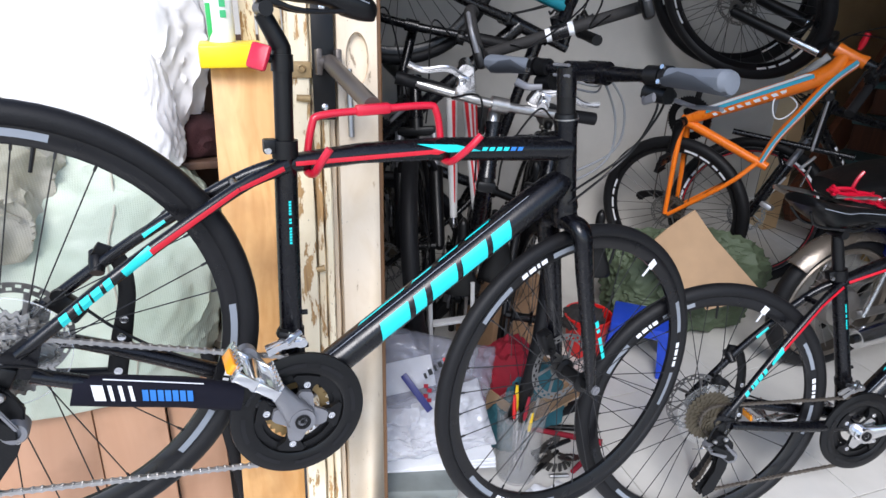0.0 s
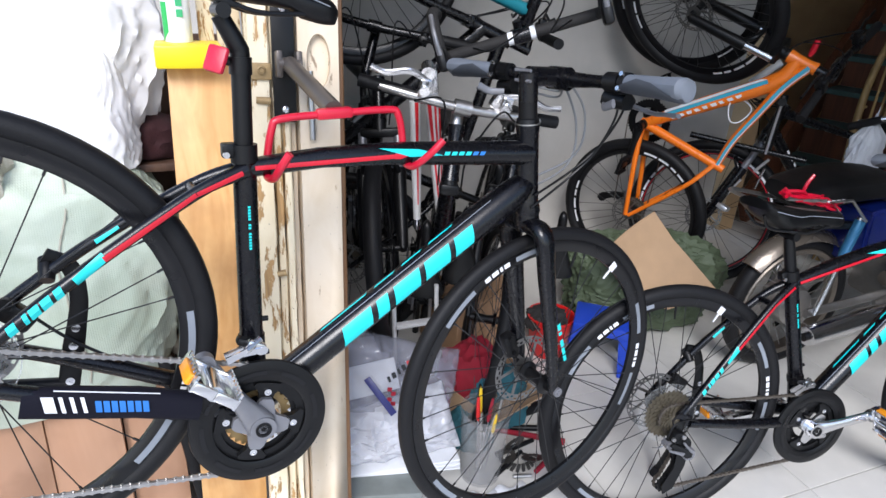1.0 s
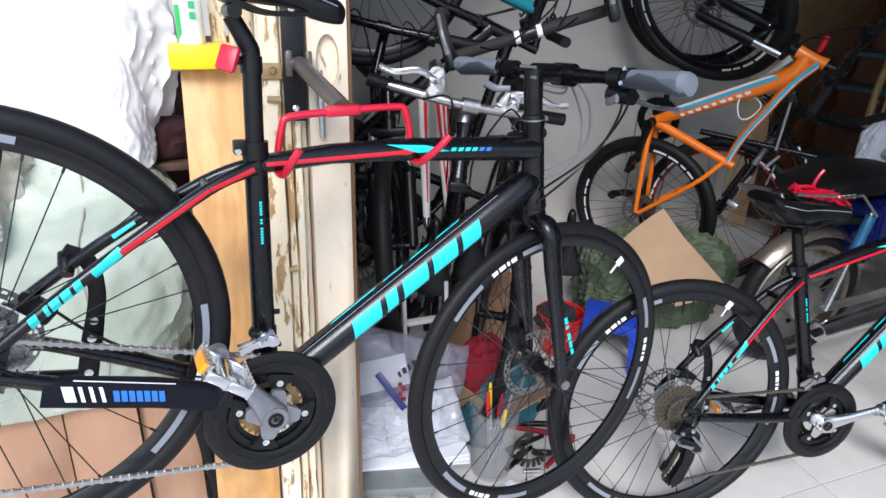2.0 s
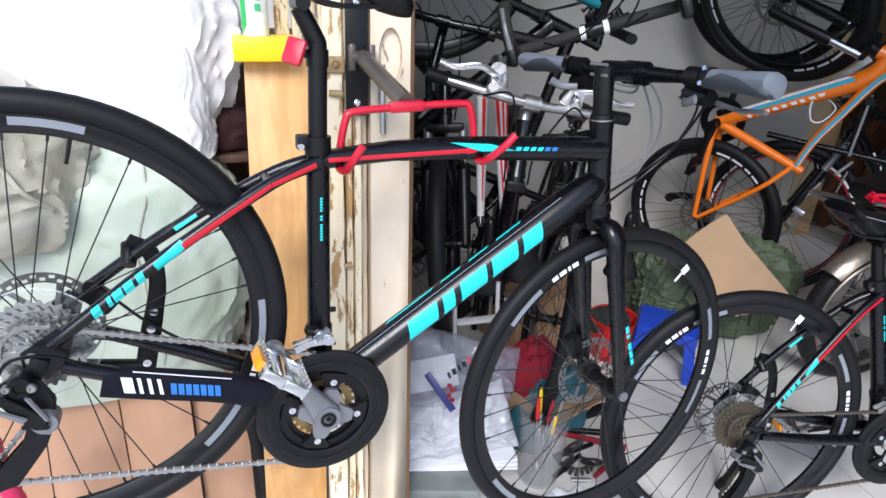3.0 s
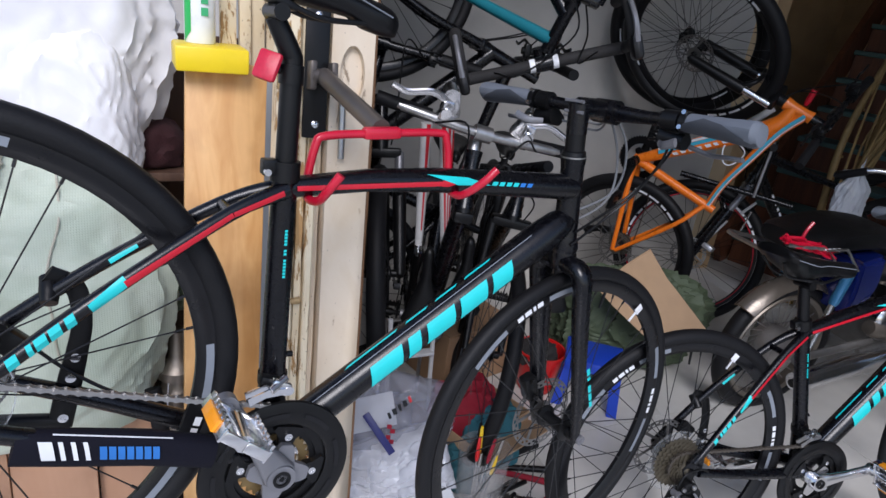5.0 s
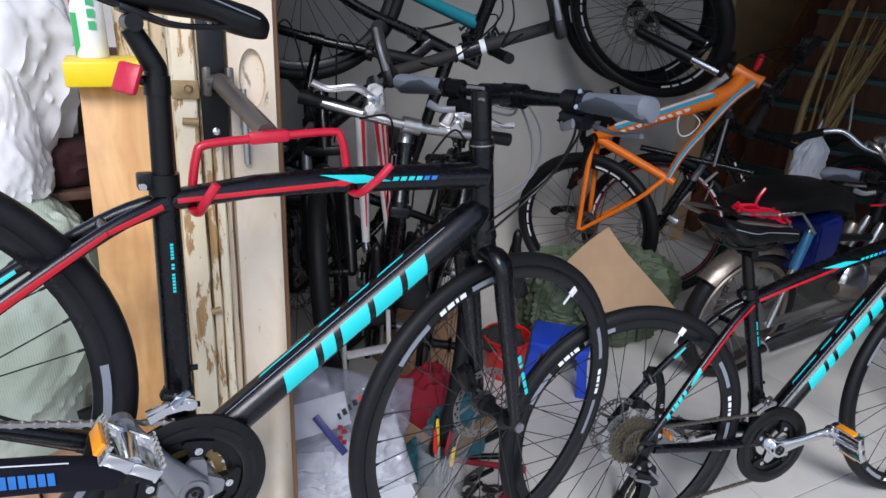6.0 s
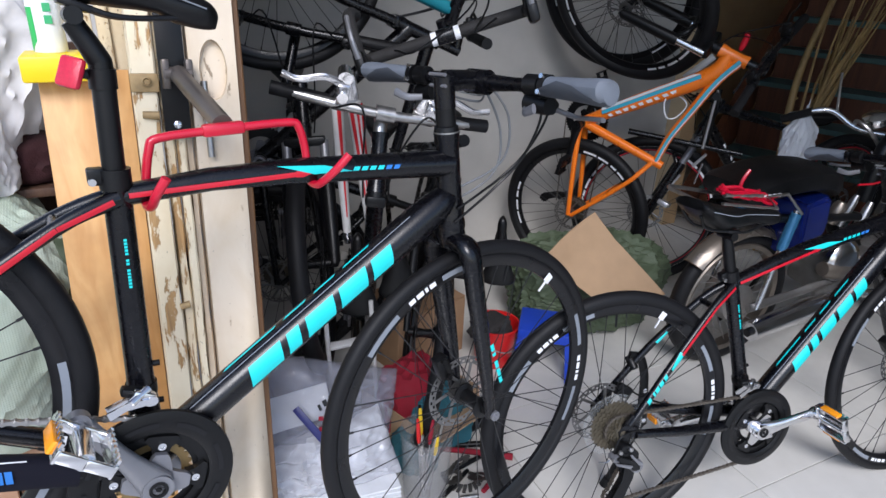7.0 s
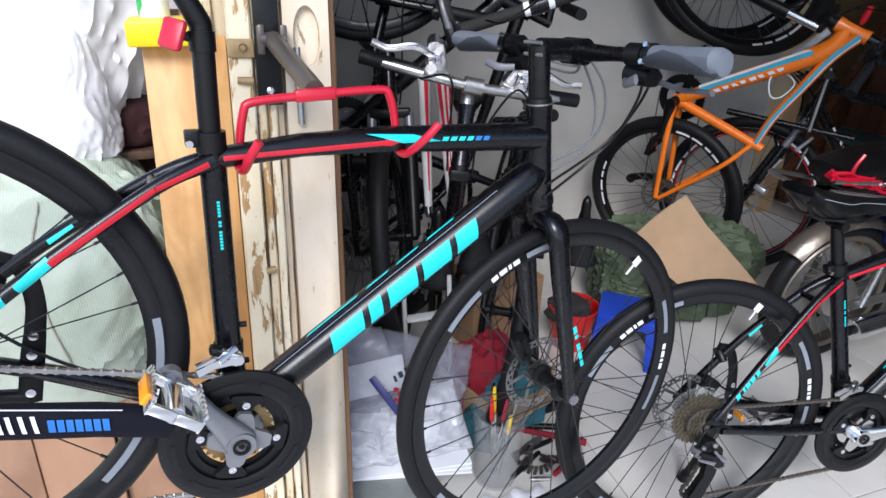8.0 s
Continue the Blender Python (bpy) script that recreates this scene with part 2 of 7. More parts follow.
def lathe(bm, profile, n=48, m=None, closed=False):
    """Turns (radius, y) pairs about the y axis."""
    rings = []
    for i in range(n):
        a = 2 * math.pi * i / n
        rings.append([bm.verts.new((r * math.cos(a), y, r * math.sin(a))) for r, y in profile])
    k = len(profile)
    for i in range(n):
        a, b = rings[i], rings[(i + 1) % n]
        for j in range(k if closed else k - 1):
            bm.faces.new((a[j], a[(j + 1) % k], b[(j + 1) % k], b[j]))
    if m:
        bmesh.ops.transform(bm, matrix=m, verts=[v for ring in rings for v in ring])
    return bm


def block(bm, size, m=None, bevel=0.0):
    vs = bmesh.ops.create_cube(bm, size=1, matrix=(m or Matrix()) @ Matrix.Diagonal((*size, 1)))["verts"]
    if bevel:
        es = {e for v in vs for e in v.link_edges}
        bmesh.ops.bevel(bm, geom=list(es), offset=bevel, segments=2, affect="EDGES", profile=0.5)
    return bm


def plate(bm, outline, y0, y1):
    """A plate with the outline given as (x, z) pairs, from y0 to y1."""
    a = [bm.verts.new((x, y0, z)) for x, z in outline]
    b = [bm.verts.new((x, y1, z)) for x, z in outline]
    bm.faces.new(a)
    bm.faces.new(b[::-1])
    k = len(a)
    for i in range(k):
        bm.faces.new((a[i], a[(i + 1) % k], b[(i + 1) % k], b[i]))
    return bm


def ring_patch(bm, r0, r1, a0, a1, y, n=10):
    """A thin arc on the side of a wheel, between two radii and two angles in degrees."""
    top, low = [], []
    for i in range(n + 1):
        a = radians(a0 + (a1 - a0) * i / n)
        top.append(bm.verts.new((r1 * math.cos(a), y, r1 * math.sin(a))))
        low.append(bm.verts.new((r0 * math.cos(a), y, r0 * math.sin(a))))
    for i in range(n):
        bm.faces.new((top[i], top[i + 1], low[i + 1], low[i]))
    return bm


def tube_patch(bm, p0, p1, r0, r1, corners, n=4, side=-1, flat=1.0):
    """A decal on a tube: corners are (share of the length, degrees up from the side), four of them in turn."""
    p0, p1 = Vector(p0), Vector(p1)
    t = (p1 - p0).normalized()
    out = Vector((0, side, 0))
    out = (out - t * out.dot(t)).normalized()
    upw = Vector((0, 0, 1)) - t * t.z
    upw.normalize()
    c = corners
    grid = []
    for i in range(n + 1):
        row = []
        for j in range(n + 1):
            u, v = i / n, j / n
            s = (1 - v) * ((1 - u) * c[0][0] + u * c[1][0]) + v * ((1 - u) * c[3][0] + u * c[2][0])
            g = radians((1 - v) * ((1 - u) * c[0][1] + u * c[1][1]) + v * ((1 - u) * c[3][1] + u * c[2][1]))
            r = r0 + (r1 - r0) * s + 0.0009
            row.append(bm.verts.new(p0 + (p1 - p0) * s + out * math.cos(g) * r * flat + upw * math.sin(g) * r))
        grid.append(row)
    for i in range(n):
        for j in range(n):
            bm.faces.new((grid[i][j], grid[i + 1][j], grid[i + 1][j + 1], grid[i][j + 1]))
    return bm


# ---- bicycles ----
def wheel(parent, m, R=0.343, tw=0.030, rim_depth=0.026, spokes=28, spoke_mat=SPOKE, rim_mat=RIM, disc="", cogs="", decals=(), rear=False, detail=True, tread=0.0, turn=0.0):
    rr = R - tw * 0.86
    bm = bmesh.new()
    w = 0.011
    lathe(bm, [(rr, -w), (rr, w), (rr - rim_depth * 0.55, w), (rr - rim_depth, 0.004), (rr - rim_depth, -0.004), (rr - rim_depth * 0.55, -w)], 72, closed=True)
    root = part("rear_wheel" if rear else "front_wheel", bm, rim_mat, parent)
    root.matrix_basis = m @ pose(0, 0, 0, 0, turn, 0)
    bm = bmesh.new()
    prof = []
    c = R - tw * 0.5
    for k in range(12):
        a = 2 * math.pi * k / 12
        prof.append((c + tw * 0.5 * math.cos(a), tw * 0.5 * math.sin(a)))
    lathe(bm, prof, 80, closed=True)
    if tread:
        for i in range(60):
            for y in (-tw * 0.3, 0, tw * 0.3):
                a = 6 * (i + (0.5 if y == 0 else 0))
                block(bm, (0.016, tw * 0.2, 0.007), pose(0, 0, 0, 0, a, 0) @ pose(0, y, R - 0.001 - (0.002 if y else 0)))
    part("tyre", bm, RUBBER, root)
    half = 0.030
    hm = bmesh.new()
    lathe(hm, [(0.008, -0.055), (0.012, -0.052), (0.012, -half - 0.006), (0.024, -half - 0.002), (0.024, -half + 0.002), (0.015, -half + 0.006), (0.013, 0), (0.015, half - 0.006), (0.024, half - 0.002), (0.024, half + 0.002), (0.012, half + 0.006), (0.012, 0.052), (0.008, 0.055)], 20)
    part("hub", hm, PLASTIC if spoke_mat == SPOKE else STEEL, root)
    q = spokes // 4
    for side in (-1, 1):
        for lean in (-1, 1):
            bm = bmesh.new()
            a = radians(lean * 62)
            off = radians(lean * 10 + side * 5)
            p0 = Vector((0.021 * math.sin(a), side * half, 0.021 * math.cos(a)))
            p1 = Vector(((rr - rim_depth + 0.003) * math.sin(off), side * 0.002, (rr - rim_depth + 0.003) * math.cos(off)))
            tube(bm, [p0, p1 + (p0 - p1).normalized() * 0.016, p1], [0.0011, 0.0011, 0.0011], 5, caps=False)
            tube(bm, [p1 + (p0 - p1).normalized() * 0.012, p1], 0.0022, 5)
            first = part("spoke", bm, spoke_mat, root)
            for i in range(1, q):
                again(first, "spoke", pose(0, 0, 0, 0, 360 * i / q, 0), root)
    if detail:
        bm = bmesh.new()
        tube(bm, [(0, 0, rr - rim_depth), (0, 0, rr - rim_depth - 0.034)], [0.0032, 0.0026], 8)
        part("valve", bm, PLASTIC, root)
    if disc:
        y = 0.043 if disc == "left" else -0.043
        bm = bmesh.new()
        holes = 40
        for i in range(holes):
            a0 = 360 / holes * i
            ring_patch(bm, 0.0765, 0.080, a0, a0 + 9, y, 2)
            ring_patch(bm, 0.064, 0.067, a0, a0 + 9, y, 2)
            for k, (r0, r1) in enumerate(((0.067, 0.07175), (0.07175, 0.0765))):
                s = a0 + (3 if (i + k) % 2 else 0)
                ring_patch(bm, r0, r1, s, s + 6.2, y, 2)
        for i in range(6):
            a = radians(60 * i)
            tube(bm, [(0.026 * math.cos(a), y, 0.026 * math.sin(a)), (0.065 * math.cos(a + 0.35), y, 0.065 * math.sin(a + 0.35))], 0.0045, 6, flat=0.25)
        ext = bmesh.ops.extrude_face_region(bm, geom=[f for f in bm.faces if len(f.verts) == 4 and abs(f.normal.y) > 0.99])
        bmesh.ops.translate(bm, vec=(0, 0.0018, 0), verts=[v for v in ext["geom"] if isinstance(v, bmesh.types.BMVert)])
        lathe(bm, [(0.012, y), (0.028, y), (0.028, y + 0.002), (0.012, y + 0.002)], 24, closed=True)
        part("brake_disc", bm, DISC_STEEL, root, "drilled steel brake disc", smooth=False)
    if cogs:
        teeth = (32, 28, 24, 21, 18, 16, 14, 12, 11) if detail else (28, 22, 17, 13)
        cm = DIRTY_COG if cogs == "dirty" else COG
        for i, t in enumerate(teeth):
            r = t * 0.0127 / (2 * math.pi)
            y = -0.026 - i * (0.0042 if detail else 0.009)
            bm = bmesh.new()
            outl = []
            for k in range(t):
                for da, dr in ((0.0, -0.0028), (0.3, 0.0022), (0.5, 0.0022), (0.8, -0.0028)):
                    a = 2 * math.pi * (k + da) / t
                    outl.append(((r + dr) * math.cos(a), (r + dr) * math.sin(a)))
            plate(bm, outl, y, y - 0.0018)
            lathe(bm, [(0.018, y - 0.0019), (r * 0.72, y - 0.0019), (r * 0.72, y - 0.0042), (0.018, y - 0.0042)], 20)
            part("sprocket", bm, cm, root, smooth=False)
        bm = bmesh.new()
        lathe(bm, [(0.018, -0.062), (0.016, -0.066), (0.010, -0.066), (0.006, -0.074), (0, -0.074)], 20)
        part("lockring", bm, cm, root)
        if detail:
            bm = bmesh.new()
            lathe(bm, [(0.03, -0.0225), (0.078, -0.0195), (0.083, -0.0215), (0.083, -0.0225), (0.078, -0.021), (0.03, -0.0235)], 48, closed=True)
            sg = part("spoke_guard", bm, CLEAR_THIN, root, "clear plastic spoke protector disc")
            # brighter ring laid on the disc's edge to stand for its highlight
            bm = bmesh.new()
            lathe(bm, [(0.0815 + 0.0012 * math.cos(a), -0.0225 + 0.0012 * math.sin(a)) for a in (2 * math.pi * k / 8 for k in range(8))], 64, closed=True)
            part("guard_rim_glint", bm, CLEAR if cogs == "clean" else CLEAR_THIN, sg)
    for dm, r0, r1, a0, a1 in decals:
        for y in (-w - 0.0008, w + 0.0008):
            bm = bmesh.new()
            ring_patch(bm, rr - r0, rr - r1, a0, a1, y, max(2, int(abs(a1 - a0) / 3)))
            part("rim_decal", bm, dm, root)
    return root


def sx_decals(start=0.0):
    """Grey flashes with plain white marks between them, three times round a rim."""
    out = []
    for k in range(3):
        a = start + 120 * k
        out += [(GREY, 0.004, 0.0145, a, a + 16), (GREY, 0.004, 0.0145, a + 36, a + 52)]
        out += [(WHITE, 0.005, 0.0145, a + b, a + b + c) for b, c in ((19, 2.6), (22.4, 1.2), (24.4, 3.0), (28.2, 2.6))]
    return out


def gear_ring(bm, teeth, y, hole):
    r = teeth * 0.0127 / (2 * math.pi)
    n = teeth * 4
    outer, inner = [], []
    for k in range(teeth):
        for da, dr in ((0.0, -0.0028), (0.3, 0.0022), (0.5, 0.0022), (0.8, -0.0028)):
            a = 2 * math.pi * (k + da) / teeth
            outer.append(((r + dr) * math.cos(a), (r + dr) * math.sin(a)))
            inner.append((hole * math.cos(a), hole * math.sin(a)))
    v = [[bm.verts.new((x, yy, z)) for x, z in loop] for yy in (y, y + 0.0022) for loop in (outer, inner)]
    o0, i0, o1, i1 = v
    for k in range(n):
        j = (k + 1) % n
        bm.faces.new((o0[k], o0[j], i0[j], i0[k]))
        bm.faces.new((o1[k], i1[k], i1[j], o1[j]))
        bm.faces.new((o0[k], o1[k], o1[j], o0[j]))
        bm.faces.new((i0[k], i0[j], i1[j], i1[k]))
    return bm


def chain_mesh(pts, y_of):
    """A roller chain along (x, z) points: plates and rollers at half-inch pitch."""
    p = [Vector((x, y_of(x), z)) for x, z in pts]
    length = [0.0]
    for a, b in zip(p, p[1:]):
        length.append(length[-1] + (b - a).length)
    count = int(length[-1] / 0.0127)
    def along(d):
        for i in range(len(p) - 1):
            if d <= length[i + 1] or i == len(p) - 2:
                return p[i].lerp(p[i + 1], (d - length[i]) / (length[i + 1] - length[i]))
    bm = bmesh.new()
    pos = [along(i * 0.0127) for i in range(count + 1)]
    for i, (a, b) in enumerate(zip(pos, pos[1:])):
        d = (b - a).normalized()
        ang = math.degrees(math.atan2(d.z, d.x))
        mid = (a + b) / 2
        for s in (-1, 1):
            yy = s * (0.0032 if i % 2 else 0.0024)
            base = Matrix.Translation(mid) @ pose(0, yy, 0, 0, -ang, 0)
            out = [(-0.0085, -0.002), (-0.006, -0.0042), (-0.002, -0.0026), (0.002, -0.0026), (0.006, -0.0042), (0.0085, -0.002), (0.0085, 0.002), (0.006, 0.0042), (0.002, 0.0026), (-0.002, 0.0026), (-0.006, 0.0042), (-0.0085, 0.002)]
            tmp = len(bm.verts)
            vs = [[bm.verts.new(base @ Vector((x, y, z))) for x, z in out] for y in (-0.0005, 0.0005)]
            bm.faces.new(vs[0])
            bm.faces.new(vs[1][::-1])
            for k in range(12):
                bm.faces.new((vs[0][k], vs[0][(k + 1) % 12], vs[1][(k + 1) % 12], vs[1][k]))
        tube(bm, [a - Vector((0, 0.0042, 0)), a + Vector((0, 0.0042, 0))], 0.0021, 6)
    return bm


def loft(bm, rings, caps=True):
    vs = [[bm.verts.new(p) for p in ring] for ring in rings]
    n = len(vs[0])
    for a, b in zip(vs, vs[1:]):
        for k in range(n):
            bm.faces.new((a[k], a[(k + 1) % n], b[(k + 1) % n], b[k]))
    if caps:
        bm.faces.new(vs[0][::-1])
        bm.faces.new(vs[-1])
    return bm


def saddle(parent, m, width=0.15, length=0.275, mat=PLASTIC, rail=PLASTIC, stitch=None):
    """A saddle whose middle of the rails is at m, nose to +x."""
    bm = bmesh.new()
    rings = []
    for s in (0, 0.008, 0.03, 0.08, 0.15, 0.22, 0.29, 0.36, 0.43, 0.50, 0.58, 0.66, 0.74, 0.82, 0.88, 0.92, 0.95, 0.975, 0.992, 1.0):
        x = -0.115 + length * s
        w = width * 0.5 * (1 - 0.76 * min(1, max(0, (s - 0.02) / 0.58)) ** 0.9)
        w *= 0.62 + 0.38 * min(1, s / 0.08) ** 0.5
        end = math.sqrt(max(0.02, 1 - max(0, (s - 0.88) / 0.12) ** 2))
        w *= end
        top = 0.052 + 0.012 * (1 - s) ** 2 - 0.010 * math.sin(math.pi * s) - 0.012 * (1 - end)
        deep = (0.024 + 0.028 * max(0, 1 - abs(s - 0.33) / 0.38) + (0 if s < 0.8 else 0.006)) * (0.35 + 0.65 * end) * (0.55 + 0.45 * min(1, s / 0.1))
        ring = []
        for k in range(14):
            a = 2 * math.pi * k / 14
            cx, cz = math.cos(a), math.sin(a)
            z = top + (0.010 * cz * end if cz > 0 else deep * cz)
            ring.append((x, w * math.copysign(abs(cx) ** 0.7, cx), z - 0.006 * abs(cx) ** 2))
        rings.append(ring)
    loft(bm, rings)
    ob = part("saddle", bm, mat, parent)
    ob.matrix_basis = m
    for y in (-0.021, 0.021):
        b2 = bmesh.new()
        tube(b2, smooth_path([(-0.105, y * 1.6, 0.035), (-0.07, y, 0.004), (0.0, y, 0.0), (0.05, y, 0.002), (0.125, y * 0.4, 0.03)], 5), 0.0036, 8)
        part("saddle_rail", b2, rail, ob)
    if stitch:
        b2 = bmesh.new()
        tube(b2, smooth_path([(-0.10, -width * 0.46, 0.052), (-0.03, -width * 0.42, 0.045), (0.04, -width * 0.2, 0.046), (0.14, -width * 0.115, 0.047)], 5), 0.0011, 5)
        part("seam", b2, stitch, ob)
    return ob


def pedal(parent, m, metal=CHROME):
    """A resin and alloy platform pedal with amber reflectors; its spindle runs along -y."""
    bm = bmesh.new()
    tube(bm, [(0, 0.012, 0), (0, -0.02, 0), (0, -0.03, 0), (0, -0.085, 0)], [0.008, 0.008, 0.013, 0.0115], 14)
    ob = part("pedal", bm, metal, parent)
    ob.matrix_basis = m
    for s in (-1, 1):
        b2 = bmesh.new()
        block(b2, (0.004, 0.086, 0.018), pose(s * 0.034, -0.048, 0), 0.001)
        for k in range(7):
            block(b2, (0.004, 0.006, 0.007), pose(s * 0.034, -0.084 + 0.012 * k, 0.0115), 0.0)
        for y in (-0.010, -0.088):
            block(b2, (0.034, 0.007, 0.015), pose(s * 0.017, y, 0), 0.002)
        part("pedal_cage", b2, metal, ob)
        if metal is PLASTIC:
            continue
        b2 = bmesh.new()
        block(b2, (0.005, 0.05, 0.017), pose(s * 0.0385, -0.048, 0), 0.001)
        part("reflector", b2, AMBER, ob, "amber pedal reflector")
    return ob


CRANK = 0.162


def crankset(parent, spin, detail=True, arm=ALLOY, guard=True, tilt=24.0):
    """Chainwheel, guard, spider and both cranks at the origin; spin: the drive-side crank's angle in degrees up from forward."""
    bm = bmesh.new()
    tube(bm, [(0, -0.062, 0), (0, 0.075, 0)], 0.012, 14)
    tube(bm, [(0, -0.034, 0), (0, 0.034, 0)], 0.021, 18)
    root = part("crankset", bm, STEEL if detail else PLASTIC, parent)
    drop = -0.008 if detail else 0.0
    root.matrix_basis = pose(0, 0, drop)
    for teeth, y, hole in ((48, -0.046, 0.062), (36, -0.040, 0.054), (26, -0.034, 0.039))[: 3 if detail else 1]:
        b2 = bmesh.new()
        gear_ring(b2, teeth, y, hole)
        part("chainring", b2, BRASS if teeth == 26 and arm is ALLOY else PLASTIC, root, smooth=False)
    if guard:
        b2 = bmesh.new()
        lathe(b2, [(0.0755, -0.052), (0.082, -0.055), (0.100, -0.055), (0.1105, -0.052), (0.1115, -0.047), (0.104, -0.047), (0.0755, -0.049)], 72, closed=True)
        cg = part("chain_guard", b2, PLASTIC, root, "black plastic chainwheel guard")
        for k in range(8):
            b2 = bmesh.new()
            ring_patch(b2, 0.088, 0.095, 45 * k + 6, 45 * k + 36, -0.0562, 8)
            part("guard_slot", b2, RIM, cg)
    for k in range(4 if detail else 0):
        a = radians(spin + 45 + 90 * k)
        ca, sa = math.cos(a), math.sin(a)
        b2 = bmesh.new()
        plate(b2, [(r_ * ca - h_ * sa, r_ * sa + h_ * ca) for r_, h_ in ((0.040, -0.010), (0.052, -0.013), (0.064, -0.024), (0.070, -0.020), (0.071, 0.0), (0.070, 0.020), (0.064, 0.024), (0.052, 0.013), (0.040, 0.010))], -0.0525, -0.0415)
        part("ring_tab", b2, PLASTIC, root, smooth=False)
    c, s = math.cos(radians(spin)), math.sin(radians(spin))
    for side in (-1, 1):
        b2 = bmesh.new()
        d = 1 if side == -1 else -1
        y0, y1 = side * 0.064, side * 0.078
        rings = []
        for t in range(9):
            u = t / 8
            w = 0.0145 + 0.010 * max(0, 1 - u * 2.2) - 0.001 * math.sin(math.pi * u)
            th = 0.0095 - 0.003 * u
            cx, cz, cy = d * c * CRANK * u, d * s * CRANK * u, y0 + (y1 - y0) * u
            nx, nz = -s, c
            ring = []
            for k in range(12):
                a = 2 * math.pi * k / 12
                q = math.copysign(abs(math.cos(a)) ** 0.6, math.cos(a)) * w
                ring.append((cx + nx * q, cy + math.sin(a) * th, cz + nz * q))
            rings.append(ring)
        loft(b2, rings)
        tube(b2, [(d * c * CRANK, y1 - 0.008, d * s * CRANK), (d * c * CRANK, y1 + 0.008, d * s * CRANK)], 0.0155, 18)
        tube(b2, [(0, y0 - 0.012, 0), (0, y0 + 0.012, 0)], 0.021, 20)
        if side == -1:
            for k in range(4):
                a = radians(spin + 45 + 90 * k)
                ca, sa = math.cos(a), math.sin(a)
                plate(b2, [(r_ * ca - h_ * sa, r_ * sa + h_ * ca) for r_, h_ in ((0.004, -0.024), (0.026, -0.0165), (0.040, -0.0125), (0.046, -0.008), (0.046, 0.008), (0.040, 0.0125), (0.026, 0.0165), (0.004, 0.024))], -0.061, -0.0526)
        part("crank_arm", b2, arm, root)
        b2 = bmesh.new()
        lathe(b2, [(0.013, side * 0.0765), (0.013, side * 0.0785), (0.009, side * 0.0785), (0.008, side * 0.076), (0.004, side * 0.076), (0.003, side * 0.0775), (0, side * 0.0775)], 18)
        part("crank_bolt", b2, PLASTIC, root)
        if side == -1 and detail:
            for k in range(4):
                a = radians(spin + 45 + 90 * k)
                b3 = bmesh.new()
                lathe(b3, [(0.0058, -0.0600), (0.0058, -0.0630), (0.003, -0.0630), (0.0025, -0.0615), (0, -0.0615)], 14, pose(0.0555 * math.cos(a), 0.0075, 0.0555 * math.sin(a)))
                part("chainring_bolt", b3, CHROME, root)
    pedal(parent, pose(c * CRANK, -0.085, s * CRANK + drop, 0, tilt, 0), CHROME if detail else PLASTIC)
    pedal(parent, pose(-c * CRANK, 0.085, -s * CRANK + drop, 0, 10, 180), CHROME if detail else PLASTIC)
    return root


